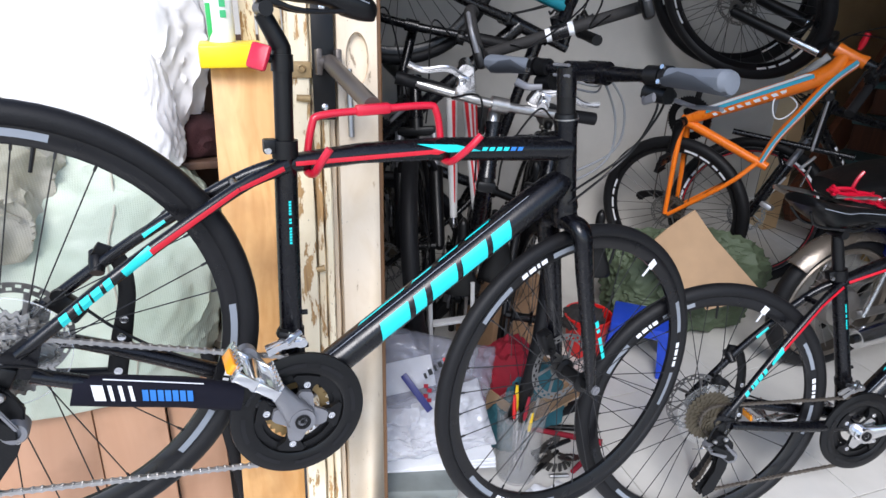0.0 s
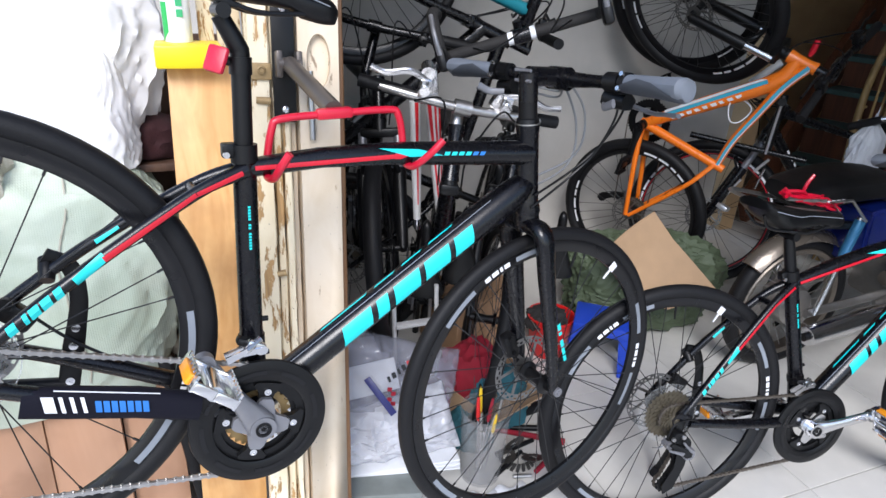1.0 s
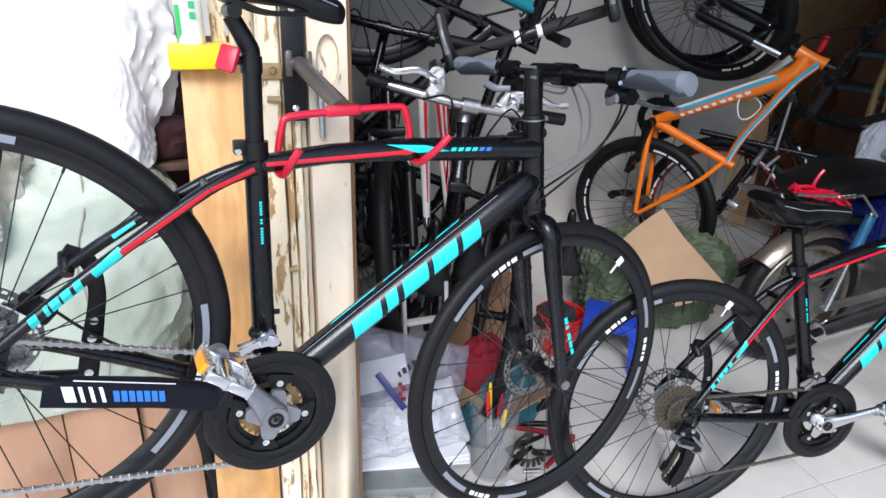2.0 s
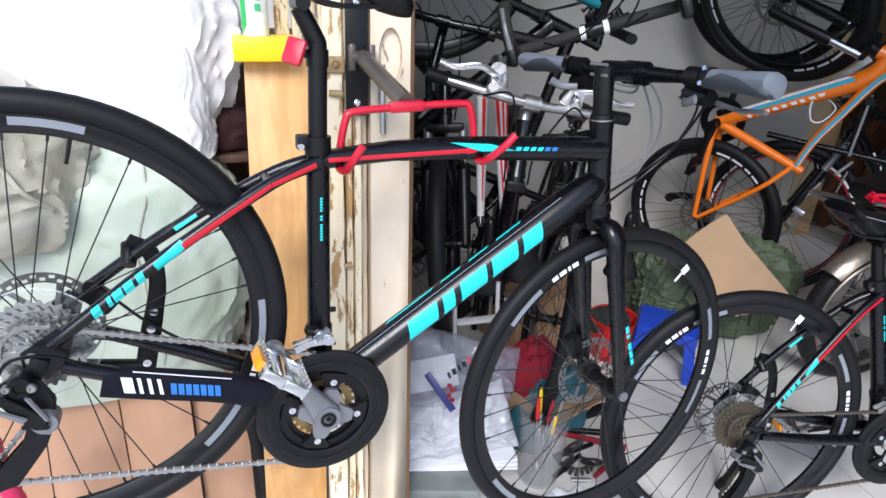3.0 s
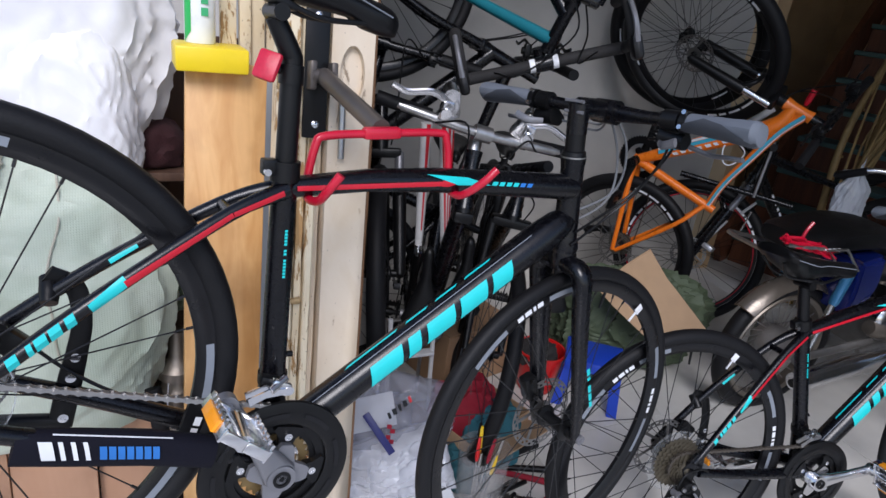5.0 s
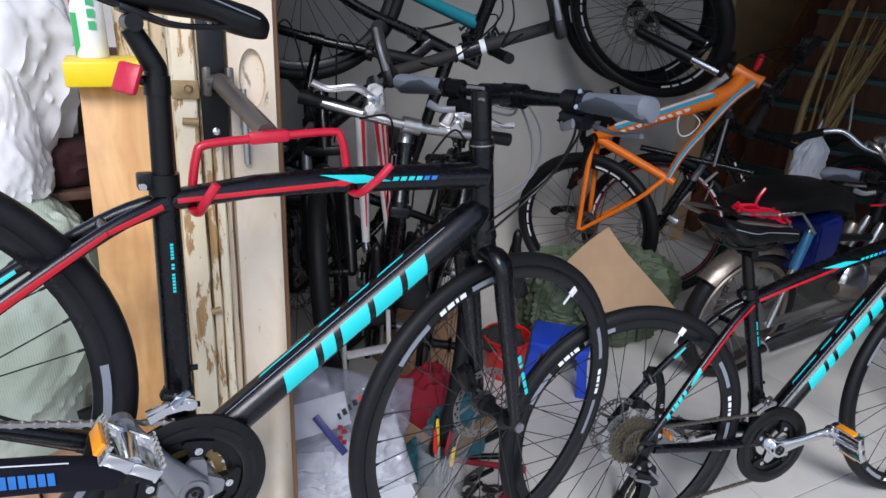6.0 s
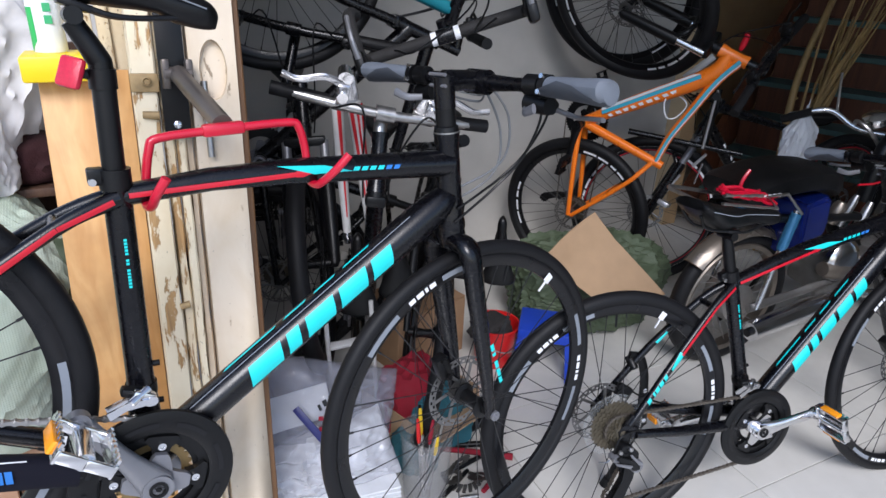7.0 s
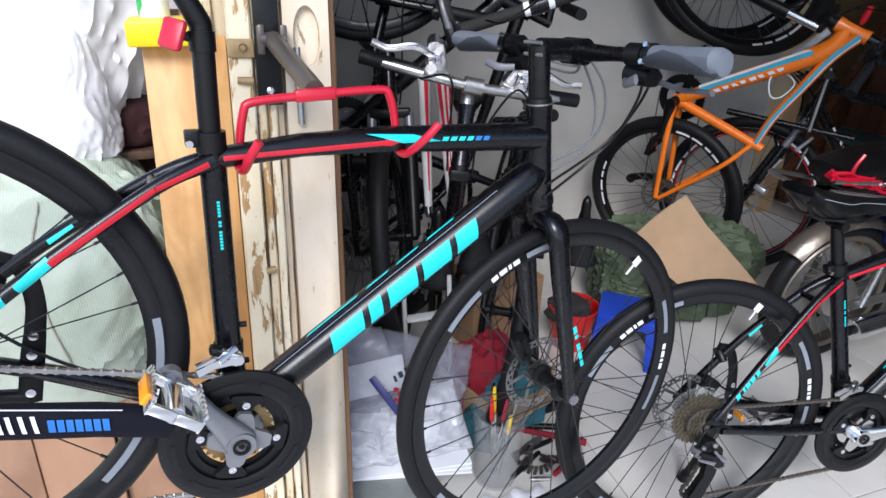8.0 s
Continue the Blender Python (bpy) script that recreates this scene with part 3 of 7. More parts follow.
def rear_mech(parent, ax, az, detail=True):
    """Rear derailleur below the axle on the drive side."""
    at = lambda pts: [(ax + x, az + z) for x, z in pts]
    bm = bmesh.new()
    block(bm, (0.024, 0.012, 0.040), pose(ax + 0.006, -0.070, az - 0.014, 0, 12, 0), 0.004)
    plate(bm, at([(-0.036, -0.038), (-0.020, -0.022), (0.012, -0.020), (0.026, -0.036), (0.036, -0.046), (0.038, -0.074), (0.028, -0.088), (0.014, -0.082), (-0.020, -0.056)]), -0.088, -0.076)
    bmesh.ops.bevel(bm, geom=list(bm.edges), offset=0.0025, segments=2, affect="EDGES")
    root = part("rear_derailleur", bm, PLASTIC, parent)
    for dx, dz, r, y1, mt in ((-0.006, -0.030, 0.0165, -0.094, PLASTIC), (0.028, -0.078, 0.0175, -0.098, ALLOY), (-0.030, -0.048, 0.0105, -0.096, ALLOY)):
        b2 = bmesh.new()
        lathe(b2, [(0, -0.072), (r, -0.072), (r, y1 + 0.004), (r * 0.86, y1), (r * 0.5, y1), (r * 0.42, y1 + 0.003), (0, y1 + 0.003)], 22, pose(ax + dx, 0, az + dz))
        part("knuckle", b2, mt, root)
    for pts, y0, y1, mt, nm in (([(-0.034, -0.044), (-0.026, -0.038), (0.000, -0.050), (0.030, -0.068), (0.034, -0.084), (0.018, -0.086), (-0.008, -0.066)], -0.102, -0.097, PLASTIC, "parallelogram"), ([(-0.040, -0.050), (-0.036, -0.057), (0.004, -0.074), (0.010, -0.066)], -0.107, -0.1025, ALLOY, "outer_link"), ([(0.000, -0.038), (0.006, -0.036), (0.034, -0.068), (0.030, -0.072)], -0.104, -0.099, ALLOY, "outer_link")):
        b2 = bmesh.new()
        plate(b2, at(pts), y0, y1)
        bmesh.ops.bevel(b2, geom=list(b2.edges), offset=0.0016, segments=2, affect="EDGES")
        part(nm, b2, mt, root)
    b2 = bmesh.new()
    tube(b2, smooth_path([(ax - 0.028, -0.086, az - 0.044), (ax - 0.056, -0.092, az - 0.050), (ax - 0.078, -0.094, az - 0.046)], 4), 0.0012, 6)
    part("cable_end", b2, CHROME, root)
    for y in (-0.072, -0.056):
        b2 = bmesh.new()
        plate(b2, at([(0.010, -0.072), (0.040, -0.080), (0.034, -0.126), (0.008, -0.190), (-0.018, -0.204), (-0.024, -0.180), (0.004, -0.128)]), y, y - 0.003)
        part("cage_plate", b2, PLASTIC, root)
    for dx, dz in ((0.020, -0.096), (-0.012, -0.182)):
        b2 = bmesh.new()
        outl = []
        for k in range(11):
            for da, r in ((0, 0.018), (0.3, 0.023), (0.5, 0.023), (0.8, 0.018)):
                a = 2 * math.pi * (k + da) / 11
                outl.append((ax + dx + r * math.cos(a), az + dz + r * math.sin(a)))
        plate(b2, outl, -0.066, -0.060)
        part("jockey_wheel", b2, PLASTIC, root, smooth=False)
    for dx, dz, r in ((-0.021, -0.031, 0.0045), (0.007, -0.027, 0.0050), (-0.040, -0.048, 0.0030), (0.034, -0.090, 0.003)):
        b2 = bmesh.new()
        lathe(b2, [(r * 1.3, -0.092), (r * 1.3, -0.096), (r, -0.098), (r * 0.5, -0.098), (r * 0.45, -0.0955), (0, -0.0955)], 12, pose(ax + dx, 0, az + dz))
        part("adjuster_screw", b2, STEEL, root)
    b2 = bmesh.new()
    tube(b2, smooth_path([(ax - 0.036, -0.088, az - 0.030), (ax - 0.020, -0.090, az + 0.008), (ax + 0.03, -0.080, az + 0.012), (ax + 0.07, -0.066, az - 0.012)], 6), 0.0024, 7)
    part("cable", b2, PLASTIC, root)
    return root


def hybrid(name, m, label, steer=6.0, bar_turn=22.0, spin=135.0, group="", first=True, rear_r=0.343, ra=(-0.4216, 0.0613), fa=(0.609, 0.0613), seat_drop=0.0):
    """The black flat-bar bicycle with turquoise marks; origin at the bottom bracket, forward +x, chain side -y."""
    root = empty(name, m, label, "bicycle", group)
    ST, HT, HL, RA, FA = Vector((-0.100, 0, 0.397)), Vector((0.383, 0, 0.573)), Vector((0.439, 0, 0.421)), Vector((ra[0], 0, ra[1])), Vector((fa[0], 0, fa[1]))
    O = Vector((0, 0, 0))
    # frame
    b = bmesh.new()
    tube(b, [O, ST * 0.30, ST * 0.34, ST * 1.035], [0.026, 0.0195, 0.0185, 0.0175], 18)
    seat_tube = part("seat_tube", b, BLACK, root)
    b = bmesh.new()
    tube(b, [HL - (HT - HL) * 0.05, HL, HL + (HT - HL) * 0.12, HT - (HT - HL) * 0.12, HT], [0.0255, 0.0265, 0.022, 0.0205, 0.0225], 20)
    part("head_tube", b, BLACK, root)
    d0, d1 = Vector((0.006, 0, 0.006)), HL + (HT - HL) * 0.33
    b = bmesh.new()
    tube(b, [d0.lerp(d1, u) for u in (0, 0.1, 0.62, 0.80, 0.90, 0.96, 1.0, 1.02)], [0.027, 0.0275, 0.0280, 0.0298, 0.0300, 0.0270, 0.0215, 0.012], 24)
    down = part("down_tube", b, BLACK, root)
    t0, t1 = ST * 0.985, HL + (HT - HL) * 0.68
    tm = t0.lerp(t1, 0.45) + Vector((0, 0, 0.012))
    b = bmesh.new()
    tube(b, [t0, t0.lerp(tm, 0.5) + Vector((0, 0, 0.005)), tm, t1], [0.0145, 0.0165, 0.019, 0.023], 18, flat=1.15)
    top = part("top_tube", b, BLACK, root)
    for s in (-1, 1):
        b = bmesh.new()
        tube(b, smooth_path([ST * 0.985 + Vector((0, s * 0.010, 0)), (-0.165, s * 0.026, 0.345), (-0.284, s * 0.050, 0.224), (-0.380, s * 0.064, 0.110), (RA.x + 0.018, s * 0.065, RA.z + 0.020)], 5), [0.0125, 0.0100, 0.0095, 0.0095, 0.0088, 0.0082], 12)
        stay = part("seat_stay", b, BLACK, root)
        b = bmesh.new()
        tube(b, smooth_path([(-0.01, s * 0.030, 0), (-0.11, s * 0.042, 0.012), (-0.245, s * 0.058, 0.032), (-0.385, s * 0.064, 0.052)], 4), [0.017, 0.0145, 0.0125, 0.0105], 12)
        part("chain_stay", b, BLACK, root)
        b = bmesh.new()
        plate(b, [(RA.x - 0.014, RA.z + 0.006), (-0.400, 0.108), (-0.378, 0.100), (-0.380, 0.048), (RA.x + 0.012, RA.z - 0.014), (RA.x - 0.008, RA.z - 0.014)], s * 0.064 - 0.004, s * 0.064 + 0.004)
        part("dropout", b, BLACK, root)
        if s == 1:
            b = bmesh.new()
            tube_patch(b, (-0.245, 0.042, 0.264), (-0.272, 0.048, 0.236), 0.0103, 0.0103, [(0.0, 30), (0.0, 5), (1.0, -10), (1.0, 25)])
            part("chevron", b, CYAN, stay)
        if s == -1:
            p = [Vector(q) for q in ((-0.165, s * 0.026, 0.345), (-0.284, s * 0.050, 0.224), (-0.380, s * 0.064, 0.110))]
            b = bmesh.new()
            tube_patch(b, p[0].lerp(p[1], 0.84), p[0].lerp(p[1], 1.12), 0.0103, 0.0103, [(0.0, 60), (0.0, -20), (1.0, -60), (1.0, 20)])
            part("chevron", b, CYAN, stay)
            for k, wd in enumerate((0.10, 0.05, 0.11, 0.11, 0.09)):
                s0 = 0.70 - 0.115 * k
                b = bmesh.new()
                tube_patch(b, p[1], p[2], 0.0102, 0.0097, [(s0, 42), (s0 + wd * 0.85, 42), (s0 + wd * 0.85 + 0.03, -42), (s0 + 0.03, -42)], 2)
                part("side_mark", b, CYAN, stay)
            b = bmesh.new()
            tube_patch(b, ST * 0.985 + Vector((0, -0.010, 0)), p[0], 0.0128, 0.0108, [(0.12, 20), (0.12, -14), (1.0, -14), (1.0, 20)])
            tube_patch(b, p[0], p[1], 0.0108, 0.0103, [(0.0, 20), (0.0, -14), (0.86, -24), (0.86, 24)])
            part("red_flash", b, RED, stay)
    b = bmesh.new()
    tube(b, [(-0.165, -0.024, 0.345), (-0.165, 0.024, 0.345)], 0.008, 10)
    part("stay_bridge", b, BLACK, root)
    # marks on the main tubes
    for s0, wd, hi in ((0.268, 0.100, 38), (0.388, 0.040, 38), (0.450, 0.092, 38), (0.562, 0.092, 38), (0.674, 0.070, 38)):
        b = bmesh.new()
        tube_patch(b, d0, d1, 0.0274, 0.0300, [(s0, -27), (s0 + wd, -27), (s0 + wd + 0.024, hi), (s0 + 0.024, hi)], 5)
        part("tube_mark", b, CYAN, down, "plain slanted turquoise block")
    for s0, s1 in ((0.24, 0.40), (0.43, 0.50), (0.53, 0.60), (0.63, 0.72)):
        b = bmesh.new()
        tube_patch(b, d0, d1, 0.0274, 0.0300, [(s0, 84), (s1, 84), (s1 + 0.01, 92), (s0 + 0.01, 92)], 2)
        part("edge_line", b, CYAN, down)
    b = bmesh.new()
    tube_patch(b, d0, d1, 0.0274, 0.0308, [(0.13, 60), (0.86, 60), (0.86, 63), (0.13, 63)], 6)
    part("pin_stripe", b, GREY, down)
    b = bmesh.new()
    tube_patch(b, t0, tm, 0.0165, 0.0200, [(0.05, -2), (0.05, 20), (1.0, 8), (1.0, -12)], 6, flat=1.15)
    tube_patch(b, tm, t1, 0.0200, 0.0232, [(0.0, -14), (0.0, 12), (0.12, 10), (0.04, -14)], 4, flat=1.15)
    part("red_flash", b, RED, top)
    b = bmesh.new()
    tube_patch(b, tm, t1, 0.0202, 0.0232, [(-0.10, 35), (0.16, 30), (0.32, 2), (0.10, -4)], 5, flat=1.15)
    part("chevron", b, CYAN, top)
    for k in range(6):
        s0 = 0.32 + 0.050 * k
        b = bmesh.new()
        tube_patch(b, tm, t1, 0.0203, 0.0232, [(s0, 2), (s0 + 0.036, 2), (s0 + 0.048, 18), (s0 + 0.012, 18)], 2, flat=1.15)
        part("side_mark", b, CYAN if k < 4 else BLUE, top)
    for k in range(15):
        s0 = 0.845 - 0.0115 * k
        if k in (5, 8):
            continue
        b = bmesh.new()
        tube_patch(b, O, ST, 0.0186, 0.0180, [(s0, -4), (s0 + 0.0085, -4), (s0 + 0.0085, 8), (s0, 8)], 1)
        part("side_mark", b, CYAN, seat_tube)
    for z in (0.37, 0.22):
        b = bmesh.new()
        p = ST * z + Vector((0.0195, 0, 0.005))
        tube(b, [p - Vector((0.004, 0, 0)), p + Vector((0.007, 0, 0.002))], 0.0045, 10)
        part("bottle_bolt", b, PLASTIC, seat_tube)
    # seat post, clamp, saddle
    dirn = ST.normalized()
    b = bmesh.new()
    tube(b, [ST * 1.01, ST * 1.075], 0.0198, 20)
    cp = ST * 1.05 - Vector((0.022, 0, 0.004))
    block(b, (0.020, 0.020, 0.022), Matrix.Translation(cp) @ pose(0, 0, 0, 0, -15, 0), 0.003)
    clamp = part("seat_clamp", b, PLASTIC, root)
    b = bmesh.new()
    tube(b, [cp + Vector((-0.004, -0.010, -0.006)), cp + Vector((-0.004, -0.016, -0.006))], 0.0048, 12)
    part("clamp_bolt", b, CHROME, clamp)
    px = -0.176 if first else dirn.x / dirn.z * (0.594 - seat_drop)
    b = bmesh.new()
    tube(b, smooth_path([ST * 0.99, ST * 1.14, dirn * (0.560 - seat_drop), dirn * (0.578 - seat_drop) + Vector((-0.004 if first else 0, 0, 0)), (px, 0, 0.594 - seat_drop)], 4), [0.0142, 0.0142, 0.0142, 0.0142, 0.0125], 16)
    post = part("seat_post", b, PLASTIC, root)
    b = bmesh.new()
    tube(b, [(px, -0.026, 0.600 - seat_drop), (px, 0.026, 0.600 - seat_drop)], 0.0105, 14)
    block(b, (0.036, 0.050, 0.008), pose(px, 0, 0.612 - seat_drop, 0, 4, 0), 0.002)
    part("saddle_clamp", b, PLASTIC, post)
    saddle(root, pose(-0.176 + (0 if first else 0.034), 0, 0.614 - seat_drop, 0, 4 if first else 7, 0), stitch=GREY)
    if first:
        b = bmesh.new()
        block(b, (0.011, 0.031, 0.038), pose(-0.170, -0.010, 0.535, 0, 8, 48), 0.005)
        refl = part("rear_reflector", b, LENS_RED, root, "red plastic rear reflector")
        b = bmesh.new()
        tube(b, [(-0.166, 0, 0.536), (-0.136, 0, 0.536)], 0.006, 10)
        tube(b, [dirn * 0.540, dirn * 0.564], 0.0165, 16)
        part("reflector_bracket", b, PLASTIC, refl)
    # fork, front wheel and bar, turned about the steering axis
    axis = (HT - HL).normalized()
    S = Matrix.Translation(HL) @ Matrix.Rotation(radians(steer), 4, axis) @ Matrix.Translation(-HL)
    bc = HT + axis * 0.086 + Vector((0.078, 0, 0.018))
    B = Matrix.Translation(HL) @ Matrix.Rotation(radians(bar_turn), 4, axis) @ Matrix.Translation(-HL)

    def turned(bm, T):
        bmesh.ops.transform(bm, matrix=T, verts=bm.verts)
        return bm

    crown = HL - axis * 0.030
    b = bmesh.new()
    tube(b, [HL - axis * 0.008, HL - axis * 0.022, crown - axis * 0.012], [0.024, 0.026, 0.022], 18)
    for s in (-1, 1):
        tube(b, smooth_path([crown + Vector((0, s * 0.012, 0)), crown + Vector((0.006, s * 0.050, -0.012)), (crown + Vector((0.006, s * 0.052, -0.012))).lerp(FA + Vector((0, s * 0.057, 0)), 0.25), (crown + Vector((0.006, s * 0.054, -0.012))).lerp(FA + Vector((0, s * 0.057, 0)), 0.7), FA + Vector((0, s * 0.057, -0.006))], 5), [0.024, 0.0245, 0.0225, 0.0175, 0.0125], 14, flat=0.75)
    fork = part("fork", turned(b, S), BLACK, root)
    p0, p1 = crown + Vector((0.030, -0.0545, -0.08)), FA + Vector((-0.028, -0.056, 0.10))
    for k, wd in enumerate((0.10, 0.05, 0.11, 0.11, 0.09)):
        b = bmesh.new()
        tube_patch(b, p0, p1, 0.0158, 0.0138, [(0.66 + 0.11 * k, -12), (0.66 + 0.11 * k + wd * 0.85, -12), (0.66 + 0.11 * k + wd * 0.85, 22), (0.66 + 0.11 * k, 22)], 2)
        part("side_mark", turned(b, S), CYAN, fork)
    b = bmesh.new()
    tube(b, [FA + Vector((0, -0.075, 0)), FA + Vector((0, 0.075, 0))], 0.0045, 10)
    tube(b, [FA + Vector((0, -0.062, 0)), FA + Vector((0, -0.072, 0))], 0.010, 14)
    part("axle", turned(b, S), ALLOY, fork)
    wheel(root, S @ Matrix.Translation(FA), disc="left", decals=sx_decals(-13))
    b = bmesh.new()
    block(b, (0.03, 0.028, 0.055), Matrix.Translation(FA + Vector((-0.06, 0.050, 0.055))) @ pose(0, 0, 0, 0, -35, 0), 0.006)
    block(b, (0.02, 0.012, 0.07), Matrix.Translation(FA + Vector((-0.035, 0.058, 0.055))) @ pose(0, 0, 0, 0, -20, 0), 0.003)
    for q in ((-0.075, 0.034, 0.075), (-0.05, 0.034, 0.04)):
        tube(b, [FA + Vector(q), FA + Vector((q[0], 0.028, q[2]))], 0.006, 10)
    part("brake_caliper", turned(b, S), PLASTIC, root)
    rw = wheel(root, Matrix.Translation(RA), disc="left", cogs="clean" if first else "dirty", rear=True, R=rear_r, tw=rear_r * 0.106, decals=sx_decals(-33 if first else -17))
    b = bmesh.new()
    block(b, (0.05, 0.026, 0.032), pose(RA.x + 0.065, 0.048, RA.z + 0.048, 0, 30, 0), 0.006)
    tube(b, [(RA.x + 0.05, 0.034, RA.z + 0.07), (RA.x + 0.05, 0.026, RA.z + 0.07)], 0.010, 12)
    tube(b, smooth_path([(RA.x + 0.08, 0.05, RA.z + 0.05), (RA.x + 0.14, 0.055, RA.z + 0.01), (-0.2, 0.05, 0.04), (-0.05, 0.035, 0.01)], 5), 0.0025, 6)
    part("brake_caliper", b, PLASTIC, root)
    wm, an = (S @ Matrix.Translation(FA), 67) if first else (Matrix.Translation(RA), 66)
    b = bmesh.new()
    block(b, (0.016, 0.002, 0.020), wm @ pose(0, 0, 0, 0, 90 - an, 0) @ pose(0, -0.012, 0.296, 0, 12, 0), 0.0005)
    block(b, (0.003, 0.004, 0.030), wm @ pose(0, 0, 0, 0, 90 - an, 0) @ pose(-0.003, -0.011, 0.277, 0, 8, 0), 0.0005)
    part("wheel_tag", b, WHITE, root, "small white tag clipped to a spoke")
    # bar
    top_s = HT + axis * 0.086
    b = bmesh.new()
    tube(b, [HT, HT + axis * 0.012, HT + axis * 0.014, HT + axis * 0.045], [0.0225, 0.0205, 0.0175, 0.0175], 18)
    hs = part("headset", b, PLASTIC, root)
    for q, rr_ in ((0.002, 0.0230),):
        b = bmesh.new()
        tube(b, [HT + axis * q, HT + axis * (q + 0.0022)], rr_, 20)
        part("headset_ring", b, STEEL, hs)
    b = bmesh.new()
    tube(b, [HT + axis * 0.043, top_s + axis * 0.008], 0.0180, 18)
    tube(b, [top_s + Vector((0.0, 0, 0.0)), top_s.lerp(bc, 0.5) + Vector((0, 0, 0.002)), bc], [0.0190, 0.0175, 0.0180], 16, flat=0.9)
    tube(b, [bc + Vector((0, -0.023, 0)), bc + Vector((0, 0.023, 0))], 0.0215, 18)
    stem = part("stem", turned(b, B), BLACK, root)
    b = bmesh.new()
    tube(b, [top_s + axis * 0.007, top_s + axis * 0.012], [0.0165, 0.013], 18)
    part("top_cap", turned(b, B), PLASTIC, stem)
    for q in (-0.010, 0.008):
        b = bmesh.new()
        tube(b, [top_s + Vector((-0.014, -0.0195, 0)) + axis * q, top_s + Vector((-0.014, 0.0195, 0)) + axis * q], 0.0030, 8)
        part("stem_bolt", turned(b, B), ALLOY, stem)
    for y in (-0.014, 0.014):
        for z in (-0.014, 0.016):
            b = bmesh.new()
            tube(b, [bc + Vector((0.008, y, z)), bc + Vector((0.020, y, z))], 0.004, 8)
            part("stem_bolt", turned(b, B), STEEL, stem)
    b = bmesh.new()
    line = smooth_path([bc + Vector(q) for q in ((-0.020, -0.285, -0.004), (-0.012, -0.16, 0.0), (0, -0.05, 0), (0, 0.05, 0), (-0.012, 0.16, 0.0), (-0.020, 0.285, -0.004))], 6)
    tube(b, line, [0.0112, 0.0112, 0.0112, 0.0115, 0.015, 0.015, 0.0115, 0.0112, 0.0112, 0.0112], 14)
    part("handlebar", turned(b, B), BLACK, root)
    for s in (-1, 1):
        e = bc + Vector((-0.021, s * 0.288, -0.004))
        i = bc + Vector((-0.013, s * 0.160, 0.0))
        b = bmesh.new()
        rings = []
        fr = path_frames([i, i.lerp(e, 0.1), i.lerp(e, 0.35), i.lerp(e, 0.6), i.lerp(e, 0.82), i.lerp(e, 0.95), e])
        for (p, t, u, v), ru, back in zip(fr, (0.0150, 0.0155, 0.0165, 0.0172, 0.0190, 0.0195, 0.0165), (0, 0.002, 0.004, 0.008, 0.012, 0.012, 0.006)):
            ring = []
            for k in range(14):
                a = 2 * math.pi * k / 14
                ring.append(p + Vector((math.cos(a) * ru - (back * 1.2 if math.cos(a) < 0 else 0) * abs(math.cos(a)), 0, math.sin(a) * ru)))
            rings.append(ring)
        loft(b, rings)
        g = part("grip", turned(b, B), GREY_GRIP, root, "two-tone grey rubber grip")
        b = bmesh.new()
        rings = []
        for (p, t, u, w_), ru, lo in zip(fr, (0.0156, 0.0162, 0.0172, 0.0179, 0.0196, 0.0200, 0.0167), (0, 30, 70, 55, 20, 10, 0)):
            rings.append([p + Vector((math.cos(a) * (ru + 0.0012) - (0.013 if lo > 15 else 0.004) * max(0, -math.cos(a)), 0, math.sin(a) * (ru + 0.0012))) for a in (radians(255 - (20 + lo) * k / 8) for k in range(9))])
        vs = [[b.verts.new(q) for q in ring] for ring in rings]
        for r0_, r1_ in zip(vs, vs[1:]):
            for k in range(8):
                b.faces.new((r0_[k], r0_[k + 1], r1_[k + 1], r1_[k]))
        part("grip_panel", turned(b, B), DARK_GRIP, g, "darker grey grip panel")
        b = bmesh.new()
        tube(b, [i - (e - i) * 0.02, i + (e - i) * 0.07], 0.0185, 16)
        part("lock_ring", turned(b, B), PLASTIC, g)
        for dz in (-0.012, 0.012):
            b = bmesh.new()
            q = i + (e - i) * 0.02 + Vector((-0.014, 0, dz))
            tube(b, [q, q + Vector((-0.006, 0, 0))], 0.004, 8)
            part("lock_screw", turned(b, B), CHROME, g)
        b = bmesh.new()
        c = i - (e - i) * 0.18
        tube(b, [c - Vector((0, s * 0.014, 0)), c + Vector((0, s * 0.014, 0))], 0.017, 14)
        block(b, (0.050, 0.034, 0.024), Matrix.Translation(c + Vector((0.028, 0, -0.018))) @ pose(0, 0, 0, 0, 25, 0), 0.006)
        lev = part("brake_lever", turned(b, B), PLASTIC, root)
        b = bmesh.new()
        tube(b, smooth_path([c + Vector((0.050, s * 0.004, -0.026)), c + Vector((0.058, s * 0.05, -0.034)), c + Vector((0.040, s * 0.085, -0.036)), c + Vector((0.036, s * 0.115, -0.036))], 5), [0.0075, 0.0065, 0.006, 0.0065], 10, flat=0.6)
        part("lever_blade", turned(b, B), ALLOY, lev, "dull alloy brake lever blade")
        b = bmesh.new()
        tube(b, [c + Vector((0.018, s * -0.02, -0.024)), c + Vector((0.018, s * 0.024, -0.028))], [0.017, 0.014], 16)
        sh = part("shifter", turned(b, B), PLASTIC, root)
        b = bmesh.new()
        tube(b, smooth_path([c + Vector((0.0, s * -0.01, -0.04)), c + Vector((-0.02, s * 0.01, -0.046)), c + Vector((-0.030, s * 0.035, -0.040))], 4), [0.006, 0.007, 0.008], 8, flat=0.5)
        part("shift_lever", turned(b, B), ALLOY, sh)
